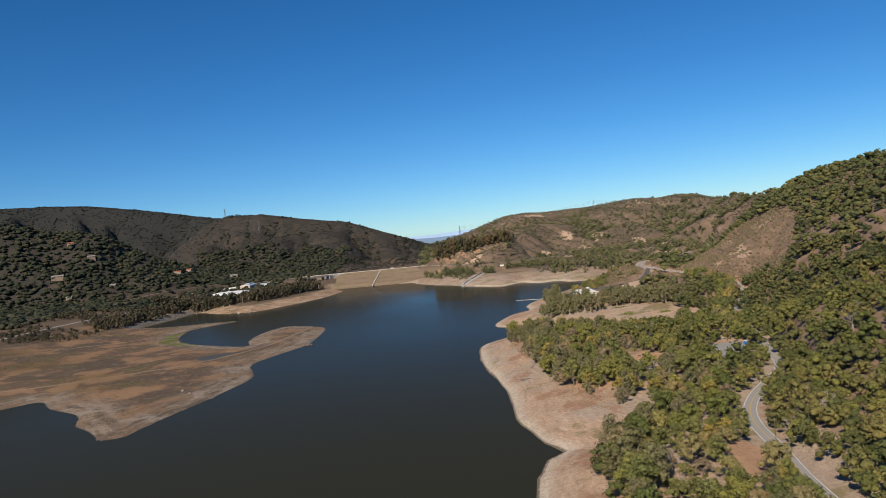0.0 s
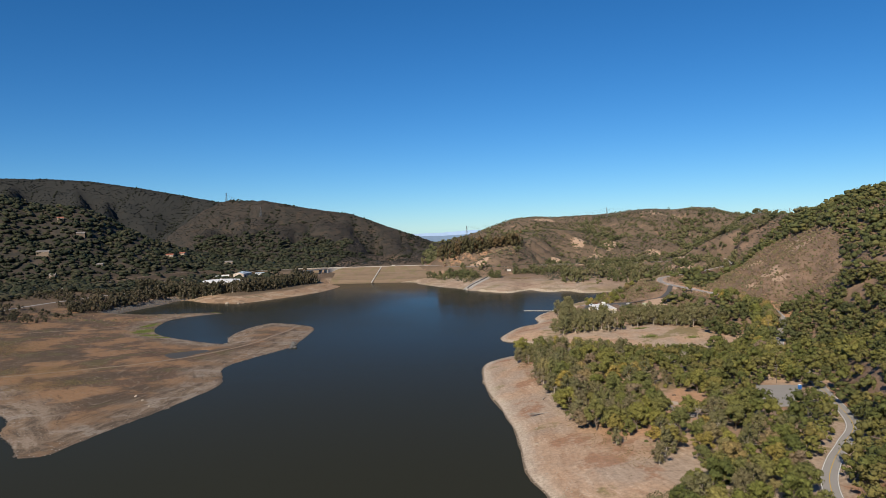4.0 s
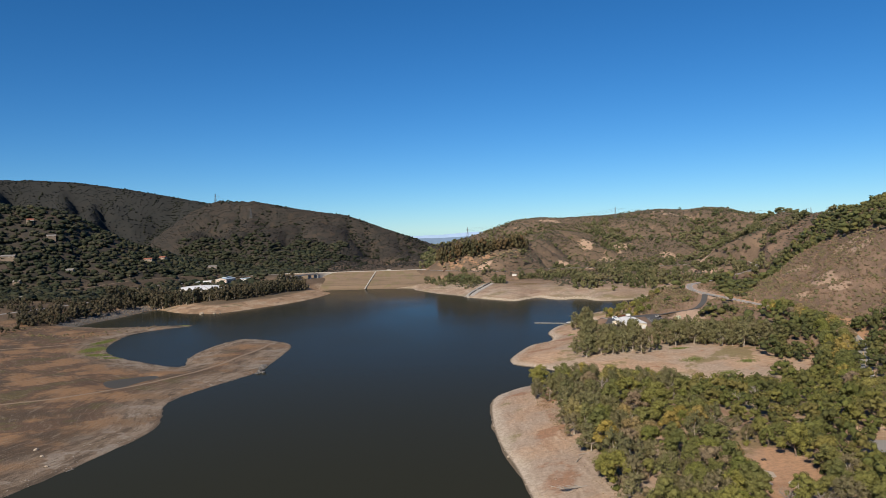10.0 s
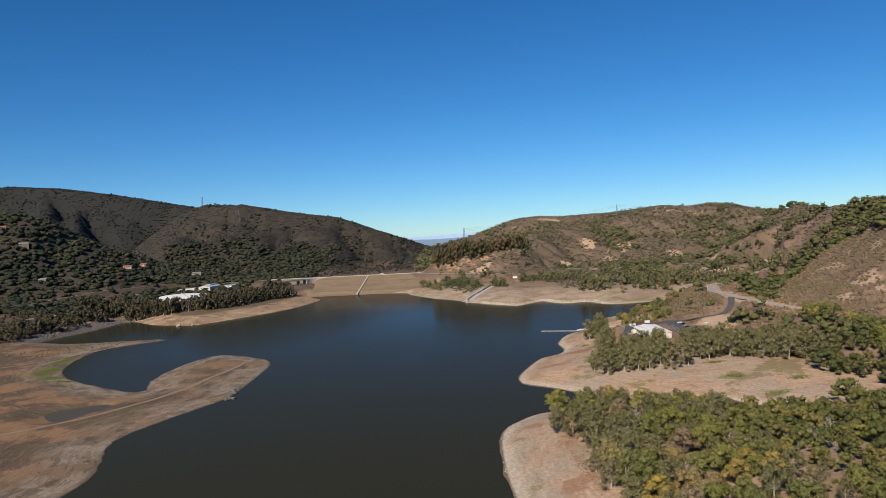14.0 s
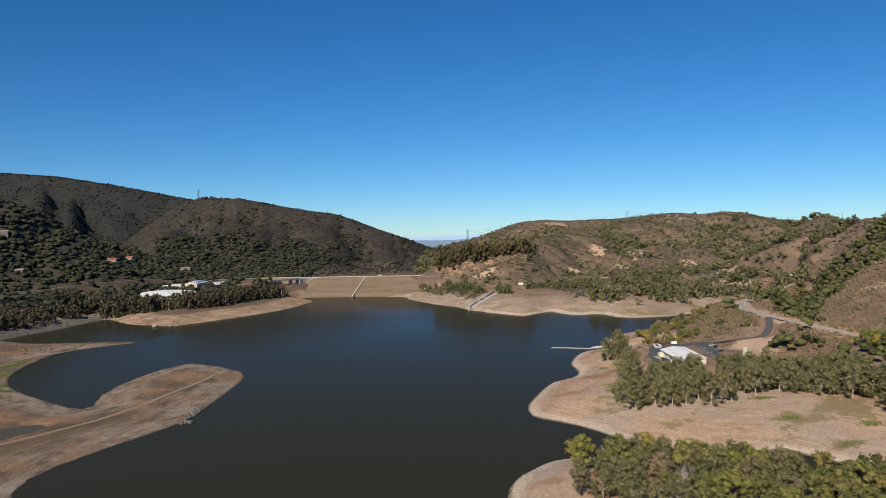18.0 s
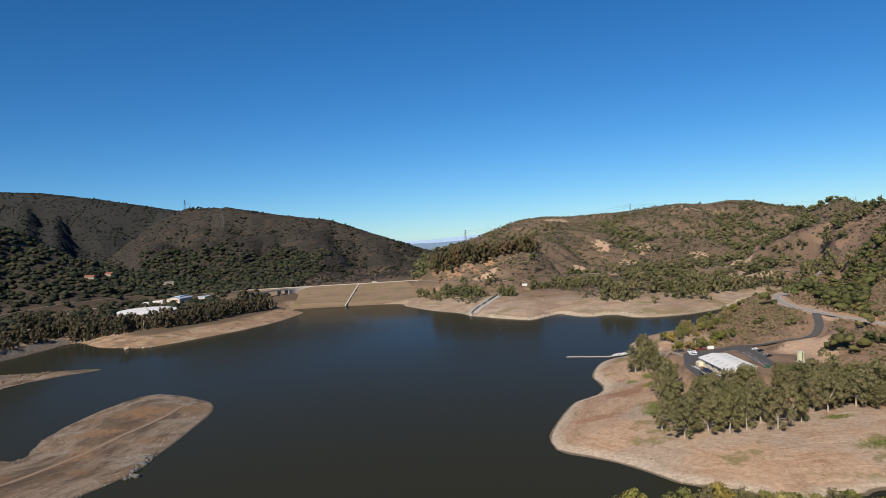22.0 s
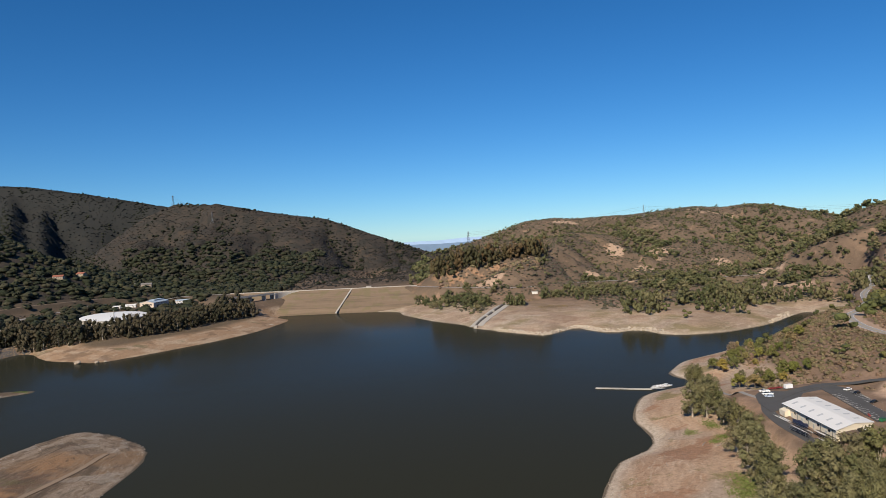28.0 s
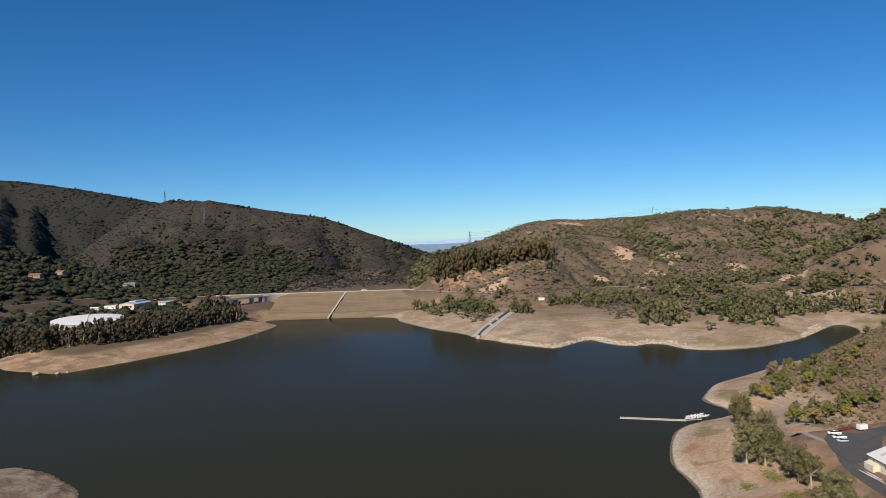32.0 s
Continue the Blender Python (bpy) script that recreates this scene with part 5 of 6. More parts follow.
ribbon("lane", RAMP, -8.5, -1.3, CONCRETE, 0.5, "", "", parent=slip, thick=1.2)
ribbon("lane", RAMP, 1.3, 8.5, CONCRETE, 0.5, "", "", parent=slip, thick=1.2)
ribbon("walkway", RAMP, -1.1, 1.1, TIMBER, 1.5, "dark timber walkway", "", parent=slip, thick=1.6)
ribbon("handrail", RAMP, -1.35, -1.15, CONCRETE, 2.5, "", "", parent=slip, thick=0.9)
for x, y in ((39, 1417), (56, 1464), (66, 1492), (87, 1551)):
    z = max(0, float(height(x, y)))
    part("pier_block", box(x - 1.9, x + 1.9, y - 1.9, y + 1.9, z - 2, z + 3.2, 0.2), CONCRETE, slip)
kiosk = thing("kiosk", "small white ramp kiosk with flat roof", "kiosk", at=(137, 1612, float(height(137, 1612))))
part("wall", box(-4, 4, -3, 3, -0.5, 3.2, 0.05), rough_paint("white_painted_wall", (0.70, 0.68, 0.63), 0.7, spread=0.08), kiosk)
part("roof", box(-4.6, 4.6, -3.6, 3.6, 3.2, 3.55, 0.1), CONCRETE, kiosk)

# ---- lattice towers and power poles ----
STEEL = rough_paint("galvanised_steel", (0.20, 0.21, 0.22), 0.55, 0.6, spread=0.15)
POLE_WOOD = rough_paint("creosoted_pole", (0.13, 0.10, 0.08), 0.9, spread=0.25)


def pylon(x, y, high, turn, label):
    z = float(height(x, y)) - 0.5
    ob = thing("transmission_tower", label, "tower", "transmission towers", (x, y, z), turn)
    w = lambda t: high * (0.085 * (1 - t) ** 1.3 + 0.018)
    r = max(0.22, high * 0.007)
    for sx, sy in ((1, 1), (1, -1), (-1, 1), (-1, -1)):
        bm = bmesh.new()
        for i in range(8):
            a, b2 = i / 8, (i + 1) / 8
            tube(bm, (sx * w(a), sy * w(a), a * high), (sx * w(b2), sy * w(b2), b2 * high), r, r, 4)
        part("leg", bm, STEEL, ob)
    bm = bmesh.new()
    for i in range(8):
        a, b2 = i / 8, (i + 1) / 8
        for sx, sy, tx, ty in ((1, 1, 1, -1), (1, -1, -1, -1), (-1, -1, -1, 1), (-1, 1, 1, 1)):
            tube(bm, (sx * w(a), sy * w(a), a * high), (tx * w(b2), ty * w(b2), b2 * high), r * 0.6, r * 0.6, 3)
            tube(bm, (tx * w(a), ty * w(a), a * high), (sx * w(b2), sy * w(b2), b2 * high), r * 0.6, r * 0.6, 3)
    part("bracing", bm, STEEL, ob)
    for t in (0.68, 0.80, 0.92):
        bm = bmesh.new()
        reach = high * 0.13
        for s in (1, -1):
            tube(bm, (0, 0, t * high + high * 0.025), (s * reach, 0, t * high), r * 0.8, r * 0.4, 4)
            tube(bm, (0, 0, t * high - high * 0.01), (s * reach, 0, t * high), r * 0.8, r * 0.4, 4)
            tube(bm, (s * reach, 0, t * high), (s * reach, 0, t * high - high * 0.03), r * 0.5, r * 0.5, 4)
        part("crossarm", bm, STEEL, ob)
    return ob, z


def wire(name, points, sag, r, label):
    """Hanging lines between points."""
    bm = bmesh.new()
    for a, b2 in zip(points, points[1:]):
        a, b2 = Vector(a), Vector(b2)
        last = a
        for i in range(1, 13):
            t = i / 12
            q = a.lerp(b2, t) - Vector((0, 0, 4 * sag * t * (1 - t)))
            tube(bm, last, q, r, r, 3)
            last = q
    me = bpy.data.meshes.new(name)
    bm.to_mesh(me)
    bm.free()
    me.materials.append(STEEL)
    return tagged(new(name, me), label, "power line", "power lines")


towers = []
for x, y, top, turn in ((74, 2460, 128, 20), (-806, 2715, 274, 70), (-640, 2560, 226, 75), (1010, 2160, 162, 60), (540, 2440, 178, 70)):
    high = max(24, min(34, top - float(height(x, y))))
    towers.append((pylon(x, y, high, turn, "grey steel lattice transmission tower on a ridge")[0], high))
for i, j in ((1, 2), (0, 4), (4, 3)):
    a, b2 = towers[i], towers[j]
    for k in (0.68, 0.80, 0.92):
        pa, pb = a[0].matrix_world.translation, b2[0].matrix_world.translation
        wire("power_line", [pa + Vector((2, 0, a[1] * k)), pb + Vector((2, 0, b2[1] * k))], 9, 0.13, "thin steel power line strung between towers")


def power_pole(x, y, high, turn, lamp=False):
    ob = thing("power_pole", "dark wooden power pole with crossarms beside the road", "power pole", "power poles", (x, y, float(height(x, y)) - 0.3), turn)
    part("post", tube(bmesh.new(), (0, 0, 0), (0, 0, high), 0.2, 0.13, 7), POLE_WOOD, ob)
    for z in (high - 0.6, high - 1.9):
        part("crossarm", box(-1.5, 1.5, -0.08, 0.08, z - 0.09, z + 0.09), POLE_WOOD, ob)
        for s in (-1.3, -0.5, 0.5, 1.3):
            part("insulator", tube(bmesh.new(), (s, 0, z + 0.09), (s, 0, z + 0.36), 0.08, 0.05, 6), CONCRETE, ob)
    part("transformer", tube(bmesh.new(), (0.4, 0, high - 3.6), (0.4, 0, high - 2.5), 0.28, 0.28, 8), STEEL, ob, "grey transformer can")
    return ob


POLES = [(133, 283, 12, 80), (141, 312, 12, 70), (178, 432, 12, 60), (213, 541, 12.5, 20), (276, 690, 13, 40), (314, 880, 12, 0), (338, 1142, 15, 30), (318, 800, 12, 10)]
for x, y, h, a in POLES:
    power_pole(x, y, h, a)
tops = [Vector((x, y, float(height(x, y)) + h - 0.6)) for x, y, h, a in POLES]
for a, b2 in ((0, 1), (1, 2), (2, 3), (3, 4), (4, 7), (7, 5), (5, 6)):
    wire("power_line", [tops[a], tops[b2]], 1.6, 0.035, "thin power line between wooden poles")

# ---- boathouse and its yard ----
CREAM = rough_paint("cream_metal_siding", (0.80, 0.72, 0.57), 0.6, spread=0.08, scale=1)
WHITE_ROOF = rough_paint("white_metal_roof", (0.78, 0.77, 0.74), 0.5, spread=0.06, scale=0.6)
GREY_PANEL = rough_paint("translucent_skylight", (0.48, 0.49, 0.49), 0.4, spread=0.08)
# near-black paint that stands in for the shade inside a doorway
DARK_OPEN = rough_paint("painted_interior_shade", (0.03, 0.028, 0.026), 0.8)
BROWN = rough_paint("brown_canopy", (0.13, 0.09, 0.07), 0.8)
WHITE = rough_paint("white_enamel", (0.80, 0.80, 0.79), 0.35, spread=0.05)
BLACK = rough_paint("black_enamel", (0.018, 0.018, 0.020), 0.25, spread=0.2)
BLUE = rough_paint("blue_plastic", (0.03, 0.16, 0.48), 0.45, spread=0.12)
RED = rough_paint("red_paint", (0.38, 0.035, 0.03), 0.5, spread=0.15)
GREEN = rough_paint("green_paint", (0.03, 0.18, 0.08), 0.5, spread=0.15)
m, n, l, b = material("window_glass", 0.08)
b.inputs["Base Color"].default_value = (0.02, 0.025, 0.03, 1)
GLASS = m
RUBBER = rough_paint("tyre_rubber", (0.02, 0.02, 0.02), 0.85)
CHROME = rough_paint("dull_alloy", (0.45, 0.45, 0.46), 0.35, 0.9, spread=0.1)
LAMP_RED = rough_paint("red_lens", (0.45, 0.02, 0.02), 0.3)
LAMP_CLEAR = rough_paint("clear_lens", (0.75, 0.75, 0.72), 0.2)

# long axis (v), wide axis (u) of the boathouse, from its south-west corner
BH_O, BH_U, BH_V = Vector((169, 866, 17.1)), Vector((21.5, 9.5, 0)), Vector((0.5, 48.5, 0))


def bh(u, v, z):
    return BH_O + BH_U * u + BH_V * v + Vector((0, 0, z))


boathouse = thing("boathouse", "long cream metal boathouse with a shallow white roof", "boathouse")
part("wall", loft(bmesh.new(), [[bh(0, 0, -0.6), bh(1, 0, -0.6), bh(1, 1, -0.6), bh(0, 1, -0.6)], [bh(0, 0, 4.7), bh(1, 0, 4.7), bh(1, 1, 4.7), bh(0, 1, 4.7)]]), CREAM, boathouse)
for v0 in (0, 1):
    s = 0.004 if v0 else -0.004
    part("gable", loft(bmesh.new(), [[bh(0.0, v0, 4.7), bh(1, v0, 4.7), bh(0.5, v0, 6.1)], [bh(0.0, v0 + s, 4.7), bh(1, v0 + s, 4.7), bh(0.5, v0 + s, 6.1)]]), CREAM, boathouse)
for u0, u1 in ((-0.03, 0.5), (1.03, 0.5)):
    part("roof_slope", loft(bmesh.new(), [[bh(u0, -0.012, 4.62), bh(u1, -0.012, 6.12), bh(u1, -0.012, 6.3), bh(u0, -0.012, 4.85)], [bh(u0, 1.012, 4.62), bh(u1, 1.012, 6.12), bh(u1, 1.012, 6.3), bh(u0, 1.012, 4.85)]]), WHITE_ROOF, boathouse, "white ribbed metal roof slope")
for i in range(24):
    for u0, u1 in ((-0.03, 0.5), (1.03, 0.5)):
        v0 = 0.02 + i * 0.0417
        part("roof_seam", loft(bmesh.new(), [[bh(u0, v0, 4.84), bh(u1, v0, 6.29), bh(u1, v0, 6.315), bh(u0, v0, 4.875)], [bh(u0, v0 + 0.0016, 4.84), bh(u1, v0 + 0.0016, 6.29), bh(u1, v0 + 0.0016, 6.315), bh(u0, v0 + 0.0016, 4.875)]]), WHITE_ROOF, boathouse)
for i in range(6):
    for u0, u1 in ((0.14, 0.3), (0.70, 0.86)):
        v0 = 0.07 + i * 0.163 + (0.05 if u0 > 0.5 else 0)
        za, zb = 4.95 + 1.45 * (min(u0, 1 - u0) / 0.5), 4.95 + 1.45 * (min(u1, 1 - u1) / 0.5)
        part("skylight", loft(bmesh.new(), [[bh(u0, v0, za - 0.1), bh(u1, v0, zb - 0.1), bh(u1, v0, zb + 0.04), bh(u0, v0, za + 0.04)], [bh(u0, v0 + 0.03, za - 0.1), bh(u1, v0 + 0.03, zb - 0.1), bh(u1, v0 + 0.03, zb + 0.04), bh(u0, v0 + 0.03, za + 0.04)]]), GREY_PANEL, boathouse, "grey translucent roof panel")
part("gutter", loft(bmesh.new(), [[bh(-0.04, -0.01, 4.55), bh(-0.025, -0.01, 4.55), bh(-0.025, -0.01, 4.75), bh(-0.04, -0.01, 4.75)], [bh(-0.04, 1.01, 4.55), bh(-0.025, 1.01, 4.55), bh(-0.025, 1.01, 4.75), bh(-0.04, 1.01, 4.75)]]), BLACK, boathouse, "dark eaves gutter")


def side_panel(name, v0, v1, z0, z1, mat, label, proud=0.006):
    return part(name, loft(bmesh.new(), [[bh(-proud, v0, z0), bh(0.002, v0, z0), bh(0.002, v0, z1), bh(-proud, v0, z1)], [bh(-proud, v1, z0), bh(0.002, v1, z0), bh(0.002, v1, z1), bh(-proud, v1, z1)]]), mat, boathouse, label)


def end_panel(name, u0, u1, z0, z1, mat, label, proud=0.003):
    return part(name, loft(bmesh.new(), [[bh(u0, -proud, z0), bh(u1, -proud, z0), bh(u1, -proud, z1), bh(u0, -proud, z1)], [bh(u0, 0.001, z0), bh(u1, 0.001, z0), bh(u1, 0.001, z1), bh(u0, 0.001, z1)]]), mat, boathouse, label)


for v0 in (0.16, 0.38, 0.60, 0.80):
    side_panel("door", v0, v0 + 0.022, 0, 2.2, GREY_PANEL, "grey steel door")
for v0 in (0.10, 0.29, 0.50, 0.73):
    side_panel("window", v0, v0 + 0.035, 2.5, 3.5, GLASS, "dark window")
for v0 in (0.06, 0.26, 0.48, 0.70, 0.92):
    side_panel("downpipe", v0, v0 + 0.004, 0, 4.5, STEEL, "downpipe", 0.01)
# no opening is cut: a solid panel painted with the interior's shade
end_panel("doorway", 0.56, 0.72, 0, 3.4, DARK_OPEN, "doorway panel painted as dark interior")
end_panel("roller_door", 0.76, 0.93, 0, 3.2, WHITE, "white roller door")
end_panel("window", 0.22, 0.32, 1.3, 2.3, GLASS, "dark window")
canopy = part("canopy", loft(bmesh.new(), [[bh(0.04, -0.09, 2.5), bh(0.52, -0.09, 2.5), bh(0.52, -0.09, 2.7), bh(0.04, -0.09, 2.7)], [bh(0.04, 0, 3.0), bh(0.52, 0, 3.0), bh(0.52, 0, 3.2), bh(0.04, 0, 3.2)]]), BROWN, boathouse, "brown lean-to canopy")
for u0 in (0.05, 0.28, 0.51):
    p = bh(u0, -0.085, 0)
    part("canopy_post", tube(bmesh.new(), p - Vector((0, 0, 0.5)), p + Vector((0, 0, 2.55)), 0.1, 0.1, 6), POLE_WOOD, boathouse)
part("annex", loft(bmesh.new(), [[bh(-0.14, 0.86, -0.5), bh(0, 0.86, -0.5), bh(0, 0.98, -0.5), bh(-0.14, 0.98, -0.5)], [bh(-0.14, 0.86, 2.8), bh(0, 0.86, 3.2), bh(0, 0.98, 3.2), bh(-0.14, 0.98, 2.8)]]), CREAM, boathouse, "small cream annex")


def shell_hull(length, width, mat, at, turn, label, z=0.0):
    """A long slim rowing shell, upside down."""
    bm = bmesh.new()
    secs = []
    for i in range(13):
        t = -1 + i / 6
        w = width * max(0.04, (1 - abs(t) ** 2.2)) / 2
        secs.append([(t * length / 2, w * math.cos(a), 0.02 + w * 0.9 * math.sin(a)) for a in (0, 0.8, 1.57, 2.34, 3.14)])
    loft(bm, secs)
    ob = thing("rowing_shell", label, "rowing boat", "rowing shells", (*at, z), turn)
    part("hull", bm, mat, ob)
    part("keel_line", tube(bmesh.new(), (-length * 0.42, 0, 0.02 + width * 0.42), (length * 0.42, 0, 0.02 + width * 0.42), 0.025, 0.025, 4), BLACK, ob)
    return ob


def boat_rack(x, y, turn, tiers, mats):
    z = float(height(x, y))
    ob = thing("boat_rack", "steel rack beside the boathouse holding rowing shells", "boat rack", "boat racks", (x, y, z), turn)
    for k in (-6, -2, 2, 6):
        for s in (-1.3, 1.3):
            part("post", box(k - 0.06, k + 0.06, s - 0.06, s + 0.06, 0, 2.3), STEEL, ob)
        for t in range(tiers):
            part("bar", box(k - 0.05, k + 0.05, -1.3, 1.3, 0.45 + 0.75 * t, 0.55 + 0.75 * t), STEEL, ob)
    for t in range(tiers):
        for s in (-0.65, 0.65):
            p = ob.matrix_world @ Vector((0, s, 0.55 + 0.75 * t))
            shell_hull(17.0 if (t + s) > 0 else 12.5, 0.62, mats[(t + int(s > 0)) % len(mats)], (p.x, p.y), turn, "slim upturned rowing shell on a rack", p.z)


boat_rack(163.5, 902, 92, 1, [WHITE, WHITE])
boat_rack(163.0, 884, 92, 3, [BLACK, WHITE, BLACK])
boat_rack(160.0, 879, 95, 2, [BLACK, BLACK])
boat_rack(166.5, 871, 92, 3, [WHITE, BLACK, BLACK])
boat_rack(162.5, 861, 95, 2, [WHITE, WHITE, BLACK])
trailer_tarp = thing("covered_trailer", "dark blue tarpaulin over a boat trailer", "trailer", at=(166.6, 892, float(height(166.6, 892))), turn=92)
part("tarpaulin", loft(bmesh.new(), [[(-5 + i, -1.1 + 0.15 * math.sin(i), 0.5), (-5 + i, 1.1, 0.5), (-5 + i, 0.7, 1.7 + 0.3 * math.sin(i * 1.3)), (-5 + i, -0.7, 1.8 + 0.3 * math.cos(i))] for i in range(11)]), rough_paint("navy_tarpaulin", (0.02, 0.025, 0.06), 0.5), trailer_tarp)
part("frame", box(-5.5, 5.5, -0.6, 0.6, 0.3, 0.5), STEEL, trailer_tarp)


def wheel(parent, x, y, r=0.34, w=0.24):
    tyre = part("wheel", tube(bmesh.new(), (x, y - w / 2, r), (x, y + w / 2, r), r, r, 14), RUBBER, parent)
    part("rim", tube(bmesh.new(), (x, y - w / 2 - 0.01, r), (x, y + w / 2 + 0.01, r), r * 0.6, r * 0.6, 10), CHROME, tyre)


def vehicle(name, paint, at, turn, label, style="car"):
    """A car, van or pickup from lengthwise sections, with glass, wheels and lamps."""
    ob = thing(name, label, "truck" if style == "pickup" else "car", "parked vehicles", at, turn)
    long, w = (5.7, 1.0) if style == "pickup" else (4.6, 0.92)
    body = [(-0.5, 0.55, 0.80), (-0.48, 0.35, 0.92), (-0.3, 0.30, 0.96), (0.2, 0.30, 0.98), (0.4, 0.32, 0.93), (0.49, 0.38, 0.84), (0.5, 0.5, 0.72)]
    k = 1.14 if style == "pickup" else 1.0
    part("body", loft(bmesh.new(), [[(t * long, -w, a * k), (t * long, w, a * k), (t * long, w * 0.97, (b2 - 0.14) * k), (t * long, w * 0.88, b2 * k), (t * long, -w * 0.88, b2 * k), (t * long, -w * 0.97, (b2 - 0.14) * k)] for t, a, b2 in body]), paint, ob)
    cabin = [(-0.44, 0.94), (-0.36, 1.42), (0.06, 1.48), (0.26, 0.96)] if style == "car" else [(-0.10, 0.96), (-0.08, 1.48), (0.16, 1.52), (0.30, 0.97)]
    roof = part("cabin", loft(bmesh.new(), [[(t * long, -w * 0.86, 0.9 * k), (t * long, w * 0.86, 0.9 * k), (t * long, w * (0.72 if z > 1 else 0.84), z * k), (t * long, -w * (0.72 if z > 1 else 0.84), z * k)] for t, z in cabin]), GLASS, ob, "dark glass cabin")
    part("roof", box(cabin[1][0] * long, cabin[2][0] * long, -w * 0.72, w * 0.72, cabin[1][1] * k - 0.02, cabin[2][1] * k + 0.05, 0.05), paint, ob)
    if style == "pickup":
        part("bed_liner", box(-0.47 * long, -0.12 * long, -w * 0.8, w * 0.8, 0.9 * k, 1.10 * k), BLACK, ob, "dark truck bed")
        for s in (-1, 1):
            part("bed_side", box(-0.48 * long, -0.11 * long, min(s * w * 0.97, s * w * 0.84), max(s * w * 0.97, s * w * 0.84), 0.9 * k, 1.14 * k), paint, ob)
    for x in (-0.31, 0.32):
        for s in (-1, 1):
            wheel(ob, x * long, s * (w - 0.1), 0.34 * k)
    for s in (-1, 1):
        part("headlight", box(long * 0.478, long * 0.5, s * w * 0.7 - 0.16, s * w * 0.7 + 0.16, 0.60 * k, 0.72 * k), LAMP_CLEAR, ob)
        part("tail_light", box(-long * 0.503, -long * 0.485, s * w * 0.75 - 0.12, s * w * 0.75 + 0.12, 0.62 * k, 0.78 * k), LAMP_RED, ob)
    return ob


vehicle("pickup_truck", WHITE, (179.5, 957, YARD_Z), 172, "white pickup truck parked in the boathouse yard", "pickup")
vehicle("pickup_truck", WHITE, (178.2, 950.5, YARD_Z), 174, "white pickup truck parked beside another truck", "pickup")
vehicle("parked_car", rough_paint("pale_blue_enamel", (0.42, 0.50, 0.62), 0.3, spread=0.08), (176.8, 945.5, YARD_Z), 175, "pale blue car parked beside white trucks")
vehicle("parked_car", WHITE, (222.9, 951.7, LOT_Z), 205, "white car parked in a marked stall")
vehicle("parked_car", BLACK, (223.0, 943.2, LOT_Z), 205, "black car parked in a marked stall")
vehicle("parked_car", BLACK, (219.5, 922.5, LOT_Z), 205, "black car parked alone in a marked stall")
vehicle("pickup_truck", BLACK, (206.5, 500, OLD_Z), 60, "black pickup parked at the trailhead lot", "pickup")
box_trailer = thing("box_trailer", "white box trailer at the yard's edge", "trailer", at=(195, 961.5, float(height(195, 961.5)) + 0.2), turn=10)
part("box", box(-2.2, 2.2, -1.1, 1.1, 0.55, 2.7, 0.08), WHITE, box_trailer)
part("tongue", box(2.2, 3.6, -0.1, 0.1, 0.5, 0.62), STEEL, box_trailer)
for s in (-1, 1):
    wheel(box_trailer, -0.3, s * 1.15)
flat_trailer = thing("boat_trailer", "dark red flat boat trailer with bunks", "trailer", at=(188.5, 963.5, float(height(188.5, 963.5)) + 0.1), turn=18)
part("frame", box(-4.5, 4.5, -0.9, 0.9, 0.5, 0.65), RED, flat_trailer)
for s in (-0.6, 0.6):
    part("bunk", box(-4.2, 4.0, s - 0.1, s + 0.1, 0.65, 0.95), rough_paint("dark_red_carpet", (0.14, 0.025, 0.03), 0.9), flat_trailer)
    wheel(flat_trailer, -1, s * 1.7)
tank = thing("water_tank", "pale green cylindrical water tank on a pad", "water tank", at=(228, 897, float(height(228, 897))))
part("shell", tube(bmesh.new(), (0, 0, 0), (0, 0, 6.2), 2.3, 2.3, 28), rough_paint("pale_green_tank_paint", (0.48, 0.50, 0.34), 0.6, spread=0.08), tank)
part("roof", tube(bmesh.new(), (0, 0, 6.2), (0, 0, 6.75), 2.4, 0.3, 28), rough_paint("tank_lid", (0.55, 0.55, 0.42), 0.6, spread=0.08), tank)
part("pad", tube(bmesh.new(), (0, 0, -0.4), (0, 0, 0.12), 3.0, 3.0, 28), CONCRETE, tank)
part("ladder", box(-0.25, 0.25, -2.42, -2.3, 0.2, 6.3), STEEL, tank)
skip = thing("dumpster", "green metal dumpster at the lot's end", "dumpster", at=(203.5, 889.5, LOT_Z), turn=28)
part("bin", loft(bmesh.new(), [[(-1.2, -0.7, 0.1), (1.2, -0.7, 0.1), (1.2, 0.7, 0.1), (-1.2, 0.7, 0.1)], [(-1.35, -0.9, 1.3), (1.35, -0.9, 1.3), (1.35, 0.9, 1.5), (-1.35, 0.9, 1.5)]]), GREEN, skip)
part("lid", box(-1.4, 1.4, -0.95, 0.95, 1.45, 1.55, 0.03), rough_paint("dark_green_lid", (0.02, 0.09, 0.05), 0.6), skip)
barrier = thing("barrier", "red plastic barrier beside the parking lot", "barrier", at=(203.6, 900, LOT_Z - 0.1), turn=75)
part("barrier_body", loft(bmesh.new(), [[(-1.6, -0.35, 0), (1.6, -0.35, 0), (1.6, 0.35, 0), (-1.6, 0.35, 0)], [(-1.5, -0.1, 0.95), (1.5, -0.1, 0.95), (1.5, 0.1, 0.95), (-1.5, 0.1, 0.95)]]), RED, barrier)
toilet = thing("portable_toilet", "blue portable toilet with white roof at the lot", "portable toilet", at=(219.5, 523.5, OLD_Z), turn=15)
part("cabin", box(-0.8, 0.8, -0.8, 0.8, 0.05, 2.5, 0.06), BLUE, toilet)
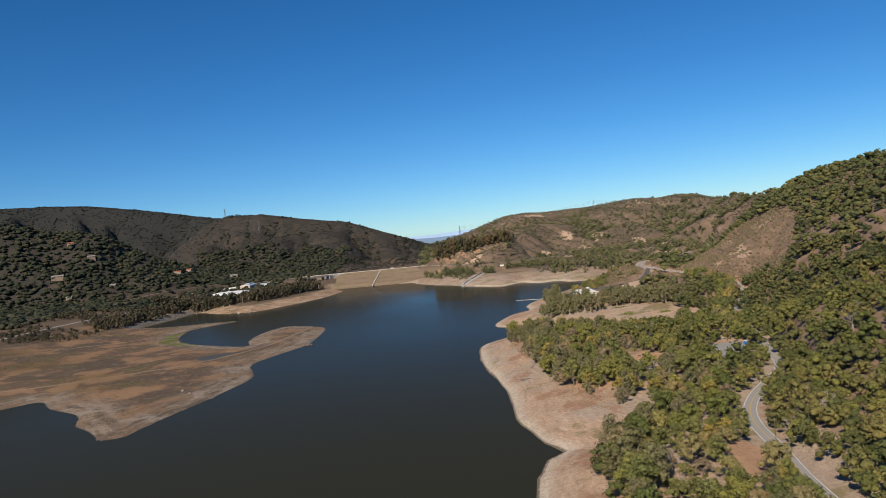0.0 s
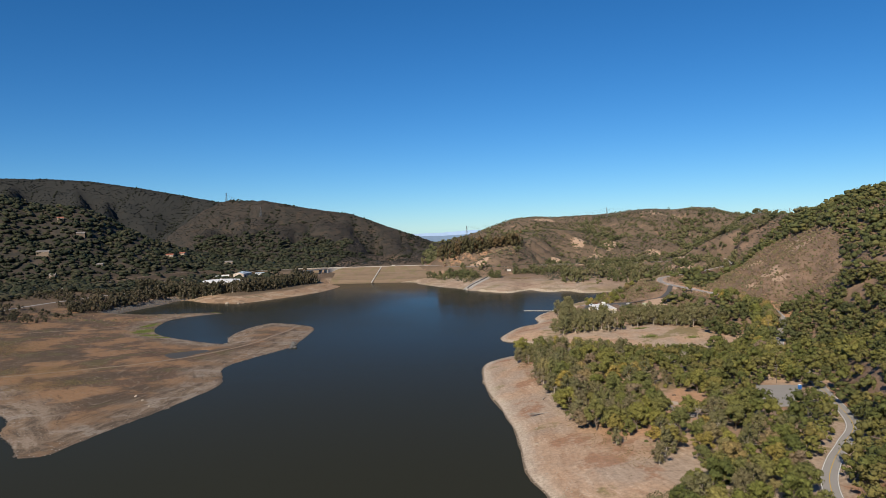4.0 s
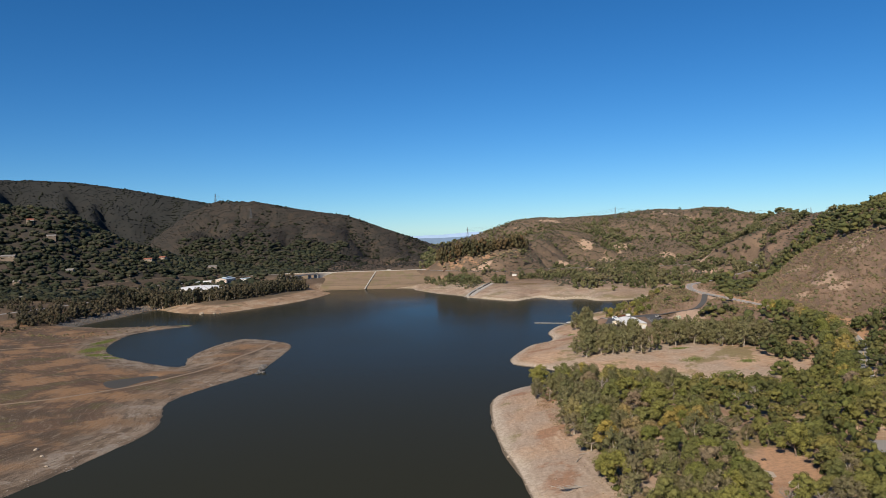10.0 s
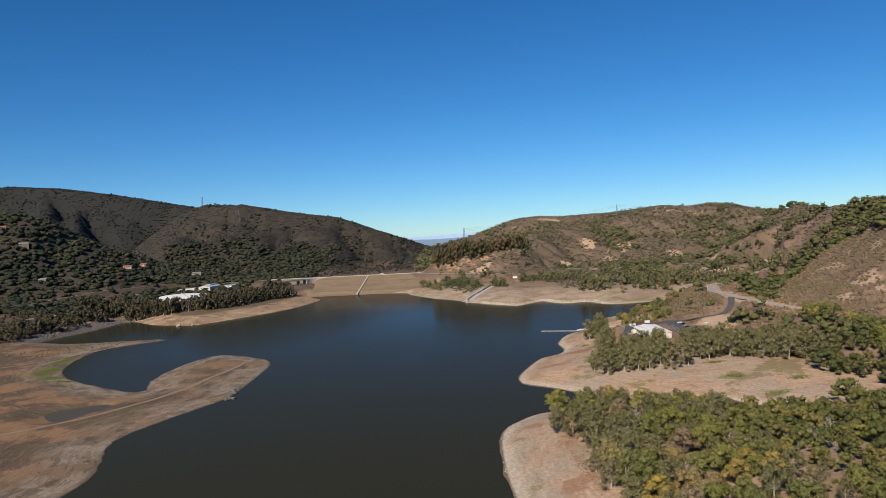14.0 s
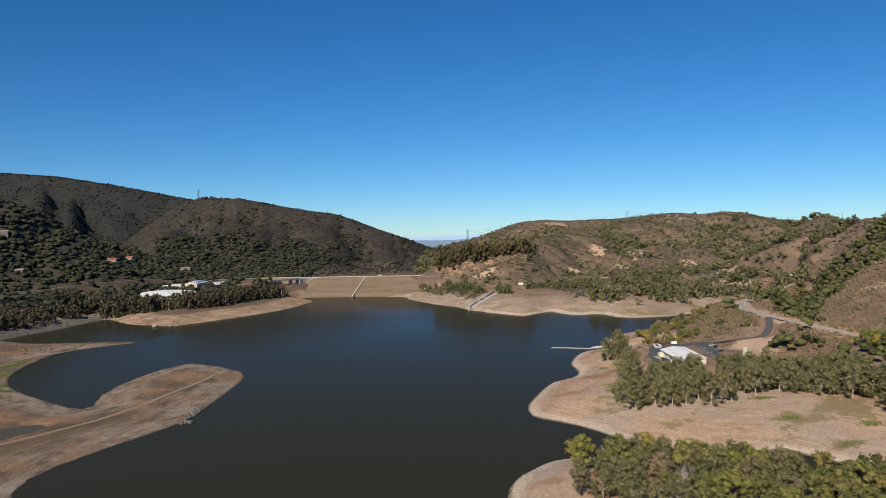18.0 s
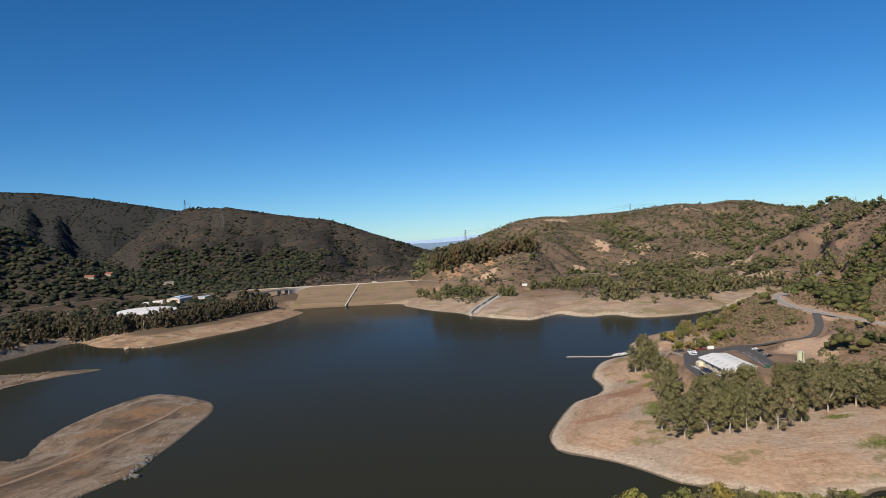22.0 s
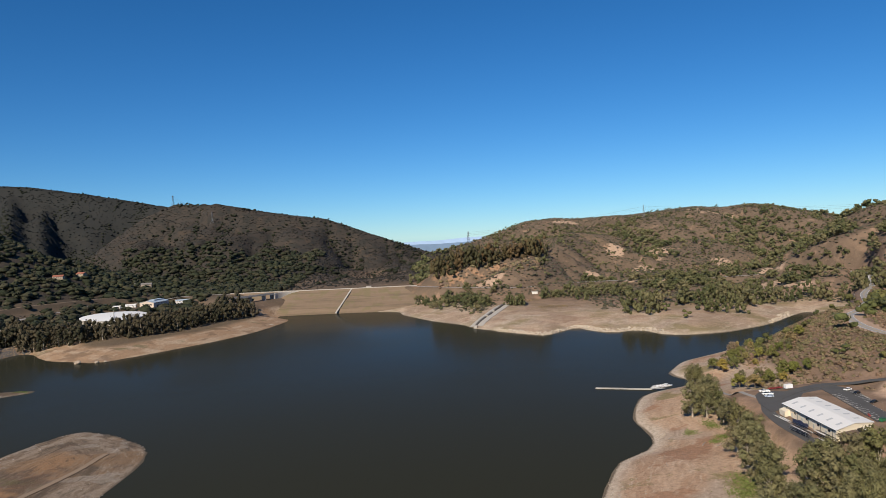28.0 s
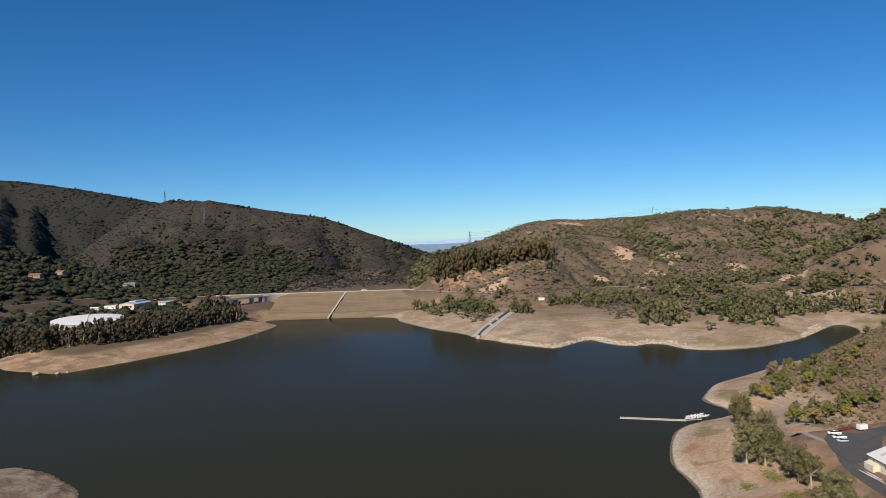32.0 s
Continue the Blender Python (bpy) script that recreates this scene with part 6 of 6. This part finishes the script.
part("roof", box(-0.84, 0.84, -0.84, 0.84, 2.5, 2.75, 0.15), WHITE, toilet)
part("door", box(-0.55, 0.55, -0.84, -0.8, 0.2, 2.3), rough_paint("darker_blue_door", (0.025, 0.11, 0.36), 0.5), toilet)


def picnic_table(x, y, turn):
    ob = thing("picnic_table", "weathered wooden picnic table on a pale pad", "picnic table", "picnic tables", (x, y, float(height(x, y)) + 0.15), turn)
    for i in range(4):
        part("top_plank", box(-1.0, 1.0, -0.38 + i * 0.19, -0.21 + i * 0.19, 0.70, 0.76), POLE_WOOD, ob)
    for s in (-0.75, 0.75):
        part("bench", box(-1.0, 1.0, s - 0.14, s + 0.14, 0.42, 0.47), POLE_WOOD, ob)
    for k in (-0.7, 0.7):
        part("trestle", box(k - 0.05, k + 0.05, -0.8, 0.8, 0, 0.42), POLE_WOOD, ob)
        part("leg", box(k - 0.05, k + 0.05, -0.2, 0.2, 0.4, 0.70), POLE_WOOD, ob)


for x, y, a in ((124, 487, 20), (139, 476, 70), (141, 481, 70), (136, 508, 10)):
    picnic_table(x, y, a)

# ---- dock and pontoon boats ----
PLANK = rough_paint("weathered_grey_planks", (0.46, 0.43, 0.38), 0.85, spread=0.15, scale=2)
d0, d1 = Vector((107.5, 1063.5, 0)), Vector((144, 1052.5, 0))
dock = thing("dock", "long narrow grey floating dock", "dock", at=tuple(d0), turn=math.degrees(math.atan2(d1.y - d0.y, d1.x - d0.x)))
span = (d1 - d0).length
for i in range(36):
    part("plank", box(i * span / 36 + 0.03, (i + 1) * span / 36 - 0.03, -1.3, 1.3, 0.40, 0.48), PLANK, dock)
for s in (-1.36, 1.36):
    part("edge_beam", box(0, span, s - 0.1, s + 0.1, 0.15, 0.56), PLANK, dock)
for i in range(6):
    part("float", box(0.6 + i * span / 6, 4.4 + i * span / 6, -1.1, 1.1, -0.35, 0.38, 0.1), rough_paint("grey_float", (0.30, 0.31, 0.32), 0.6) if i == 0 else bpy.data.materials["grey_float"], dock)
gangway = thing("gangway", "short pale gangway from the dock to the shore", "gangway", at=(144, 1052.5, 0.45), turn=-18)
part("deck", loft(bmesh.new(), [[(0, -0.8, 0), (0, 0.8, 0), (0, 0.8, 0.12), (0, -0.8, 0.12)], [(9, -0.8, 0.9), (9, 0.8, 0.9), (9, 0.8, 1.02), (9, -0.8, 1.02)]]), PLANK, gangway)
for s in (-0.8, 0.8):
    part("handrail", tube(bmesh.new(), (0, s, 1.0), (9, s, 1.9), 0.04, 0.04, 5), STEEL, gangway)
    for k in (0, 3, 6, 9):
        part("post", tube(bmesh.new(), (k, s, 0.1 * k), (k, s, 0.1 * k + 1.0), 0.03, 0.03, 5), STEEL, gangway)


def pontoon(x, y, turn, k):
    ob = thing("coaching_launch", "white coaching launch moored by the dock", "boat", "moored launches", (x, y, 0.02), turn)
    part("hull", loft(bmesh.new(), [[(-3.2, -0.8, -0.2), (-3.2, 0.8, -0.2), (-3.2, 0.95, 0.55), (-3.2, -0.95, 0.55)], [(1, -0.8, -0.2), (1, 0.8, -0.2), (1, 0.95, 0.6), (1, -0.95, 0.6)], [(3.3, -0.1, 0.15), (3.3, 0.1, 0.15), (3.3, 0.15, 0.75), (3.3, -0.15, 0.75)]]), WHITE, ob)
    part("seat", box(-1.0, -0.5, -0.7, 0.7, 0.5, 0.85), CONCRETE, ob)
    part("console", box(0.2, 0.7, -0.4, 0.4, 0.55, 1.1, 0.05), WHITE, ob)
    part("outboard", box(-3.6, -3.2, -0.18, 0.18, 0.0, 1.0, 0.06), BLACK, ob)


for k, (x, y) in enumerate(((150, 1062), (153.5, 1063.5), (157, 1065), (148, 1058), (151.5, 1059), (155, 1060), (158.5, 1061.5))):
    pontoon(x, y, 20 + 7 * (k % 3), k)
# ---- the water works and houses on the west shore ----
TANK_WHITE = rough_paint("white_tank_roof", (0.80, 0.80, 0.79), 0.55, spread=0.05, scale=0.2)
BLUE_ROOF = rough_paint("blue_grey_metal_roof", (0.42, 0.50, 0.58), 0.45, spread=0.06)
HOUSE_TAN = rough_paint("weathered_tan_siding", (0.20, 0.15, 0.11), 0.85, spread=0.15)
PLASTER = rough_paint("pale_pink_plaster", (0.60, 0.50, 0.42), 0.8, spread=0.08)
TILE_RED = rough_paint("clay_tile_roof", (0.30, 0.11, 0.07), 0.85, spread=0.2)
ROOF_GREY = rough_paint("grey_shingle_roof", (0.22, 0.20, 0.19), 0.9, spread=0.2)
RIPRAP = rough_paint("dark_grey_riprap", (0.13, 0.125, 0.12), 0.9, spread=0.3)
WORKS_Z = float(height(-461, 1556))
reservoir = thing("covered_tank", "wide low oval tank with a bright white roof", "water tank", at=(-461, 1556, WORKS_Z), turn=-65)


def oval(r, z, k=64):
    return [(r * 1.62 * math.cos(6.2832 * i / k), r * math.sin(6.2832 * i / k), z) for i in range(k)]


part("wall", loft(bmesh.new(), [oval(43, -1), oval(43, 6.5)]), CONCRETE, reservoir)
part("roof", loft(bmesh.new(), [oval(43.6, 6.5), oval(43.6, 7.0), oval(30, 8.2), oval(15, 8.9), oval(1, 9.1)]), TANK_WHITE, reservoir, "bright white shallow roof")
part("roof_joint", box(-69, 69, -0.5, 0.5, 6.9, 9.15), CONCRETE, reservoir, "grey joint across the roof")
for x, y, z in oval(43, 0, 30):
    part("pilaster", box(x - 0.4, x + 0.4, y - 0.4, y + 0.4, -1, 6.5), CONCRETE, reservoir)


def gabled(name, x, y, long, wide, eaves, ridge, turn, wall, roof, label, category, windows=4, group=""):
    """A house or hall: walls, a pitched roof with overhang, doors and framed windows, set into the slope."""
    c, s = abs(math.cos(radians(turn))), abs(math.sin(radians(turn)))
    lo = min(float(height(x + u, y + v)) for u in (-long * 0.3, 0, long * 0.3) for v in (-wide * 0.3, 0, wide * 0.3))
    hi = max(float(height(x + u, y + v)) for u in (-long * 0.3, 0, long * 0.3) for v in (-wide * 0.3, 0, wide * 0.3))
    ob = thing(name, label, category, group, (x, y, hi), turn)
    a, b2 = long / 2, wide / 2
    part("wall", box(-a, a, -b2, b2, lo - hi - 1, eaves), wall, ob)
    for s2 in (-1, 1):
        part("gable", loft(bmesh.new(), [[(s2 * a, -b2, eaves), (s2 * a, b2, eaves), (s2 * a, 0, ridge)], [(s2 * (a - 0.2), -b2, eaves), (s2 * (a - 0.2), b2, eaves), (s2 * (a - 0.2), 0, ridge)]]), wall, ob)
        o = 0.6
        drop = (ridge - eaves) / b2 * o
        part("roof_slope", loft(bmesh.new(), [[(-a - o, s2 * (b2 + o), eaves - drop), (-a - o, 0, ridge), (-a - o, 0, ridge + 0.25), (-a - o, s2 * (b2 + o), eaves - drop + 0.25)], [(a + o, s2 * (b2 + o), eaves - drop), (a + o, 0, ridge), (a + o, 0, ridge + 0.25), (a + o, s2 * (b2 + o), eaves - drop + 0.25)]]), roof, ob)
    for i in range(windows):
        u = -a + long * (i + 0.7) / (windows + 0.4)
        win = part("window", box(u - 0.8, u + 0.8, -b2 - 0.06, -b2, eaves - 2.0, eaves - 0.7), WHITE, ob)
        part("pane", box(u - 0.68, u + 0.68, -b2 - 0.09, -b2 - 0.06, eaves - 1.9, eaves - 0.8), GLASS, win)
    part("door", box(a * 0.55, a * 0.55 + 1.1, -b2 - 0.07, -b2, 0, 2.1), BROWN, ob)
    return ob


works = gabled("plant_building", -468, 1714, 46, 24, 8.5, 11.5, 82, PLASTER, BLUE_ROOF, "pale plaster plant building with blue-grey roof", "plant building", 5)
part("loading_door", box(-14, -9, -12.1, -12, 0, 4.5), DARK_OPEN, works, "dark loading door")
for y in (-7, 0.5, 6):
    part("window", box(-23.12, -23, y - 1.2, y + 1.2, 5.2, 6.6), GLASS, works, "dark window in the gable")
part("roller_door", box(-23.1, -23, -3.4, 0.4, 0, 3.6), WHITE, works, "white roller door")
part("roof_step", box(-8, 21, -5, 5, 11.0, 12.2, 0.2), BLUE_ROOF, works, "raised blue-grey roof step")
gabled("shed", -512, 1727, 16, 9, 4, 5.2, 12, WHITE, TANK_WHITE, "white shed beside the plant building", "shed", 2, "plant sheds")
gabled("shed", -531, 1716, 12, 7, 3.5, 4.5, 12, WHITE, TANK_WHITE, "white shed beside the plant building", "shed", 2, "plant sheds")
gabled("shed", -440, 1762, 22, 10, 4.5, 6, 24, WHITE, BLUE_ROOF, "pale shed with blue-grey roof behind the plant", "shed", 2, "plant sheds")
for x, y, a in ((-545, 1705, 20), (-551, 1700, 24), (-538, 1709, 15), (-557, 1695, 30)):
    vehicle("parked_car", WHITE, (x, y, float(height(x, y)) + 0.05), a, "white car parked by the plant", "car")
for x, y in ((-540, 1640), (-440, 1740), (-400, 1790), (-528, 1740), (-640, 1640)):
    power_pole(x, y, 13, 30)
ribbon("road_racks", [(170, 934, 17), (163, 915, 17), (160, 890, 17), (160, 862, 17)], -3, 3, ASPHALT, 0.04, "worn asphalt strip under the boat racks", "track")
SAND_WALL = rough_paint("sand_stucco", (0.33, 0.265, 0.20), 0.85, spread=0.12)
HOUSES = [(-860, 2260, 16, 11, 5.5, 20, BROWN, TILE_RED, "dark red house high among the oaks"), (-845, 2190, 15, 9, 4.5, -10, HOUSE_TAN, ROOF_GREY, "tan house with grey roof among the oaks"), (-858, 1752, 18, 10, 6, 30, HOUSE_TAN, ROOF_GREY, "tan two-storey house among dark trees"),
          (-884, 1640, 26, 12, 4, 12, HOUSE_TAN, ROOF_GREY, "long low tan house in a clearing"), (-660, 1864, 15, 10, 4.5, -15, SAND_WALL, TILE_RED, "cream house with clay roof above the plant"),
          (-668, 1800, 17, 10, 4.6, 10, SAND_WALL, TILE_RED, "cream house with red clay roof on the knoll"), (-560, 1892, 30, 12, 3.6, 14, SAND_WALL, ROOF_GREY, "long low cream building behind the plant"),
          (-760, 1640, 14, 9, 4.4, 5, HOUSE_TAN, ROOF_GREY, "tan house half hidden by oaks"), (-930, 1800, 14, 9, 4.4, 25, SAND_WALL, TILE_RED, "cream house with clay roof on the slope"),
          (-820, 1560, 13, 9, 4, 0, HOUSE_TAN, ROOF_GREY, "tan house near the foot of the slope")]
for x, y, a, b2, h, turn, wall, roof, label in HOUSES:
    gabled("house", x, y, a, b2, h, h + 2.4, turn, wall, roof, label, "house", 4, "hillside houses")
gabled("house", 927, 2150, 30, 14, 6, 9, 10, PLASTER, TILE_RED, "large pale house on the far saddle", "house", 5, "ridge houses")
gabled("house", 960, 2165, 18, 12, 5, 8, 10, WHITE, ROOF_GREY, "white house on the far saddle", "house", 4, "ridge houses")
overpass = thing("overpass", "short concrete road bridge below the woods", "bridge", kind="structure", at=(-690, 1372, float(height(-690, 1372)) - 1), turn=12)
part("deck", box(-20, 20, -4, 4, 5, 6.2), CONCRETE, overpass)
for x in (-18, 0, 18):
    part("pier", box(x - 0.8, x + 0.8, -3, 3, -1, 5), CONCRETE, overpass)

# ---- rocks, drift logs and grass ----
def stones(name, pts, low, high, mat, label, seed, sink=0.25):
    """Loose stones over the shore, joined."""
    rng = np.random.RandomState(seed)
    base = np.array([(-1, -1, -0.6), (1, -1, -0.6), (1, 1, -0.6), (-1, 1, -0.6), (-0.7, -0.7, 0.7), (0.7, -0.7, 0.7), (0.7, 0.7, 0.7), (-0.7, 0.7, 0.7)], float)
    face = np.array([(0, 3, 2, 1), (4, 5, 6, 7), (0, 1, 5, 4), (1, 2, 6, 5), (2, 3, 7, 6), (3, 0, 4, 7)])
    k = len(pts)
    size = rng.uniform(low, high, k) * rng.uniform(0.5, 1, k)
    co = base[None] * (1 + rng.uniform(-0.35, 0.35, (k, 8, 3))) * (size[:, None] * rng.uniform(0.6, 1.2, (k, 3)))[:, None, :] * (1, 1, 0.75)
    a = rng.uniform(0, 6.28, k)[:, None]
    x, y = co[:, :, 0] * np.cos(a) - co[:, :, 1] * np.sin(a), co[:, :, 0] * np.sin(a) + co[:, :, 1] * np.cos(a)
    z = height(pts[:, 0], pts[:, 1])[:, None] + co[:, :, 2] + size[:, None] * sink
    co = np.stack([x + pts[:, 0, None], y + pts[:, 1, None], z], -1)
    me = bpy.data.meshes.new(name)
    quads(me, co.reshape(-1, 3), (face[None] + 8 * np.arange(k)[:, None, None]).reshape(-1))
    me.materials.append(mat)
    return tagged(new(name, me), label, "stones", kind="stuff")


PALE_STONE = rough_paint("pale_shore_stone", (0.38, 0.31, 0.24), 0.9, spread=0.25, scale=2)
pts, rng = scatter(20, 130, 280, 1100, 60000, 71)
dl = ring_distance(pts[:, 0], pts[:, 1], LAKE)
keep = (dl > 0.3) & (dl < 22) & (rng.rand(len(pts)) < 0.6 * np.exp(-dl / 6) * (0.35 + 0.9 * (soft_noise(pts[:, 0], pts[:, 1], 24) + 0.35).clip(0, 1)))
stones("shore_stones", pts[keep], 0.15, 0.55, PALE_STONE, "pale broken stones along the east waterline", 72)
pts, rng = scatter(-420, -140, 440, 1010, 60000, 73)
dl = ring_distance(pts[:, 0], pts[:, 1], LAKE)
keep = (dl > 0.3) & (dl < 26) & (rng.rand(len(pts)) < 0.5 * np.exp(-dl / 8) * (0.25 + 1.2 * (soft_noise(pts[:, 0], pts[:, 1], 30) + 0.3).clip(0, 1)))
stones("spit_stones", pts[keep], 0.15, 0.5, STONE, "dark grey stones along the spit's edge", 74)
pts, rng = scatter(-530, -470, 1150, 1380, 9000, 75)
dl = ring_distance(pts[:, 0], pts[:, 1], LAKE)
stones("riprap", pts[(dl > 0.5) & (dl < 24)], 0.4, 1.0, RIPRAP, "grey stone riprap on the steep west bank", 76)
pts, rng = scatter(-480, -270, 1340, 1640, 14000, 86)
dl = ring_distance(pts[:, 0], pts[:, 1], LAKE)
keep = (dl > 0.3) & (dl < 16) & (rng.rand(len(pts)) < 0.5 * np.exp(-dl / 5) * (0.2 + 1.4 * (soft_noise(pts[:, 0], pts[:, 1], 30) + 0.25).clip(0, 1)))
stones("west_stones", pts[keep], 0.3, 0.9, PALE_STONE, "pale broken rock along the west beach", 87)
CHALK = rough_paint("chalky_rock", (0.47, 0.395, 0.31), 0.9, spread=0.25, scale=0.6, relief=0.2)
pts, rng = scatter(60, 420, 1270, 1430, 16000, 77)
dl = ring_distance(pts[:, 0], pts[:, 1], LAKE)
rocky = soft_noise(pts[:, 0] + 60, pts[:, 1], 46, 2)
stones("pale_ledges", pts[(dl > 0.5) & (dl < 5 + 14 * np.clip(rocky, 0, 1)) & (rocky > -0.12)], 0.8, 2.6, CHALK, "chalky pale rock ledges on the north waterline", 78, -0.32)

def boulder(x, y, r, seed, mat=RIPRAP):
    rng = np.random.RandomState(seed)
    bm = bmesh.new()
    bmesh.ops.create_icosphere(bm, subdivisions=2, radius=1)
    for v in bm.verts:
        v.co *= 1 + rng.uniform(-0.22, 0.22)
        v.co.z *= 0.7
        v.co *= r
    ob = part("boulder", bm, mat, None)
    ob.location = (x, y, max(0, float(height(x, y))) + r * 0.25)
    ob.rotation_euler = (0, 0, rng.uniform(0, 6))
    return tagged(ob, "rough grey boulder on the island shore", "boulder", "island boulders")


rng = np.random.RandomState(5)
for i in range(26):
    t = rng.rand()
    boulder(-158.5 - 5.5 * t + rng.normal(0, 1.8), 800 + 40 * t + rng.normal(0, 2.5), rng.uniform(0.6, 1.7), 100 + i)
for i, (x, y, r) in enumerate(((46, 452, 1.0), (31, 560, 1.0), (-205, 565, 0.9), (-225, 590, 1.2), (-216, 580, 0.9), (-372, 1281, 3.5), (-352, 1280, 2.2), (-345, 1284, 1.8))):
    tagged(boulder(x, y, r, 150 + i, PALE_STONE), "pale weathered boulder at the waterline", "boulder", "shore boulders")


def drift_log(x, y, length, r, turn, branches, seed, label):
    rng = np.random.RandomState(seed)
    ob = thing("fallen_log", label, "log", "fallen logs", (x, y, float(height(x, y)) + r * 0.8), turn)
    bm = bmesh.new()
    tube(bm, (-length / 2, 0, 0), (0, 0.1, 0.05), r, r * 0.8, 7)
    tube(bm, (0, 0.1, 0.05), (length / 2, -0.1, 0.1), r * 0.8, r * 0.45, 7)
    part("stem", bm, BARK_DEAD, ob)
    for i in range(branches):
        p = Vector((rng.uniform(0, length / 2), 0, 0.05))
        q = p + Vector((rng.uniform(1, 0.35 * length), rng.normal(0, 0.14 * length), rng.uniform(0, 0.1 * length)))
        part("branch", tube(bmesh.new(), p, q, r * 0.35, r * 0.1, 4), BARK_DEAD, ob)


LOGS = [(56, 503, 16, 0.45, 195, 26, "fallen silvery tree with brushy top on the beach"), (62, 535, 9, 0.3, 60, 3, "bare fallen trunk on the bank"), (66, 541, 8, 0.25, 20, 2, "bare fallen trunk on the bank"),
        (74, 470, 6, 0.2, 10, 4, "small bleached branch on the slope"), (126, 905, 6, 0.22, 55, 1, "bleached log on the peninsula"), (131, 898, 5, 0.2, 35, 1, "bleached log on the peninsula"), (118, 930, 5, 0.18, 40, 1, "bleached log on the beach"),
        (100, 880, 4, 0.16, 80, 0, "short bleached log on the beach"), (-191, 561, 4, 0.25, 60, 1, "grey driftwood on the spit"), (-188, 565, 3.5, 0.2, -30, 0, "grey driftwood on the spit"), (-238, 1538, 16, 0.5, -40, 0, "pale pipe-like log at the water's edge")]
for i, (x, y, a, r, turn, k, label) in enumerate(LOGS):
    drift_log(x, y, a, r, turn, k, 200 + i, label)


def turf(name, patches, mat, label, seed, density=1.6):
    """Low tufts of grass over round patches (x, y, radius along x, along y)."""
    rng = np.random.RandomState(seed)
    spots = []
    for x, y, a, b2 in patches:
        k = int(a * b2 * 3.14 * density)
        u = rng.normal(0, 0.42, (k, 2))
        spots.append(np.stack([x + u[:, 0] * a, y + u[:, 1] * b2], -1))
    p = np.concatenate(spots)
    p = p[ring_distance(p[:, 0], p[:, 1], LAKE) > 0.5]
    z = height(p[:, 0], p[:, 1])
    a, h, w = rng.uniform(0, 3.14, len(p)), rng.uniform(0.12, 0.34, len(p)), rng.uniform(0.12, 0.34, len(p))
    dx, dy = np.cos(a) * w, np.sin(a) * w
    lx, ly = rng.normal(0, 0.25, len(p)), rng.normal(0, 0.25, len(p))
    co = np.stack([np.stack([p[:, 0] - dx, p[:, 1] - dy, z], -1), np.stack([p[:, 0] + dx, p[:, 1] + dy, z], -1),
                   np.stack([p[:, 0] + dx + lx, p[:, 1] + dy + ly, z + h], -1), np.stack([p[:, 0] - dx + lx, p[:, 1] - dy + ly, z + h], -1)], 1)
    me = bpy.data.meshes.new(name)
    quads(me, co.reshape(-1, 3), np.arange(4 * len(p)))
    me.attributes.new("tone", "FLOAT", "POINT").data.foreach_set("value", np.repeat(rng.rand(len(p)).astype(np.float32), 4))
    me.materials.append(mat)
    return tagged(new(name, me), label, "grass", kind="stuff")


turf("green_grass", [(-374, 955, 12, 24), (-352, 918, 14, 9), (-390, 1010, 7, 26), (-330, 900, 12, 6), (120, 840, 7, 16), (114, 832, 6, 8), (138, 911, 5, 6), (132, 906, 4, 5), (141, 936, 4, 10), (128, 930, 4, 6), (196, 799, 9, 4), (196, 765, 9, 6), (206, 724, 10, 6), (160, 800, 6, 4), (230, 745, 8, 6), (-345, 1140, 8, 3)],
     foliage_mix("green_shore_grass", [(0.12, 0.175, 0.040), (0.16, 0.19, 0.055), (0.18, 0.175, 0.065)]), "green grass on damp ground near the water", 81, 4.5)
turf("dry_grass", [(75, 480, 14, 30), (80, 440, 14, 22), (70, 520, 8, 30), (62, 600, 6, 40), (86, 410, 14, 18), (60, 640, 5, 30), (120, 1580, 30, 20), (150, 1500, 40, 26), (-470, 800, 70, 60), (-560, 900, 60, 60), (-350, 690, 60, 40), (-320, 640, 50, 26), (-410, 1382, 34, 7), (-362, 1420, 9, 24), (-336, 1490, 8, 34), (-312, 1560, 8, 26)],
     foliage_mix("dry_shore_grass", [(0.17, 0.125, 0.06), (0.23, 0.16, 0.075), (0.13, 0.11, 0.045)]), "dry olive-brown weeds on the bared shore", 82, 0.45)
pts, rng = scatter(-640, -300, 860, 1160, 500, 83)
pts = pts[(line_distance(pts[:, 0], pts[:, 1], [(-600, 1060), (-520, 1100), (-440, 1128), (-380, 1130)])[0] < 20) & off_shore(pts, 4)]
woodland("flat_brush", pts, 1, 2.6, 1.4, 2, 16, 0.14, LEAF_SCRUB, "low brown brush along the old creek bank", "scrub", 84, "bush")
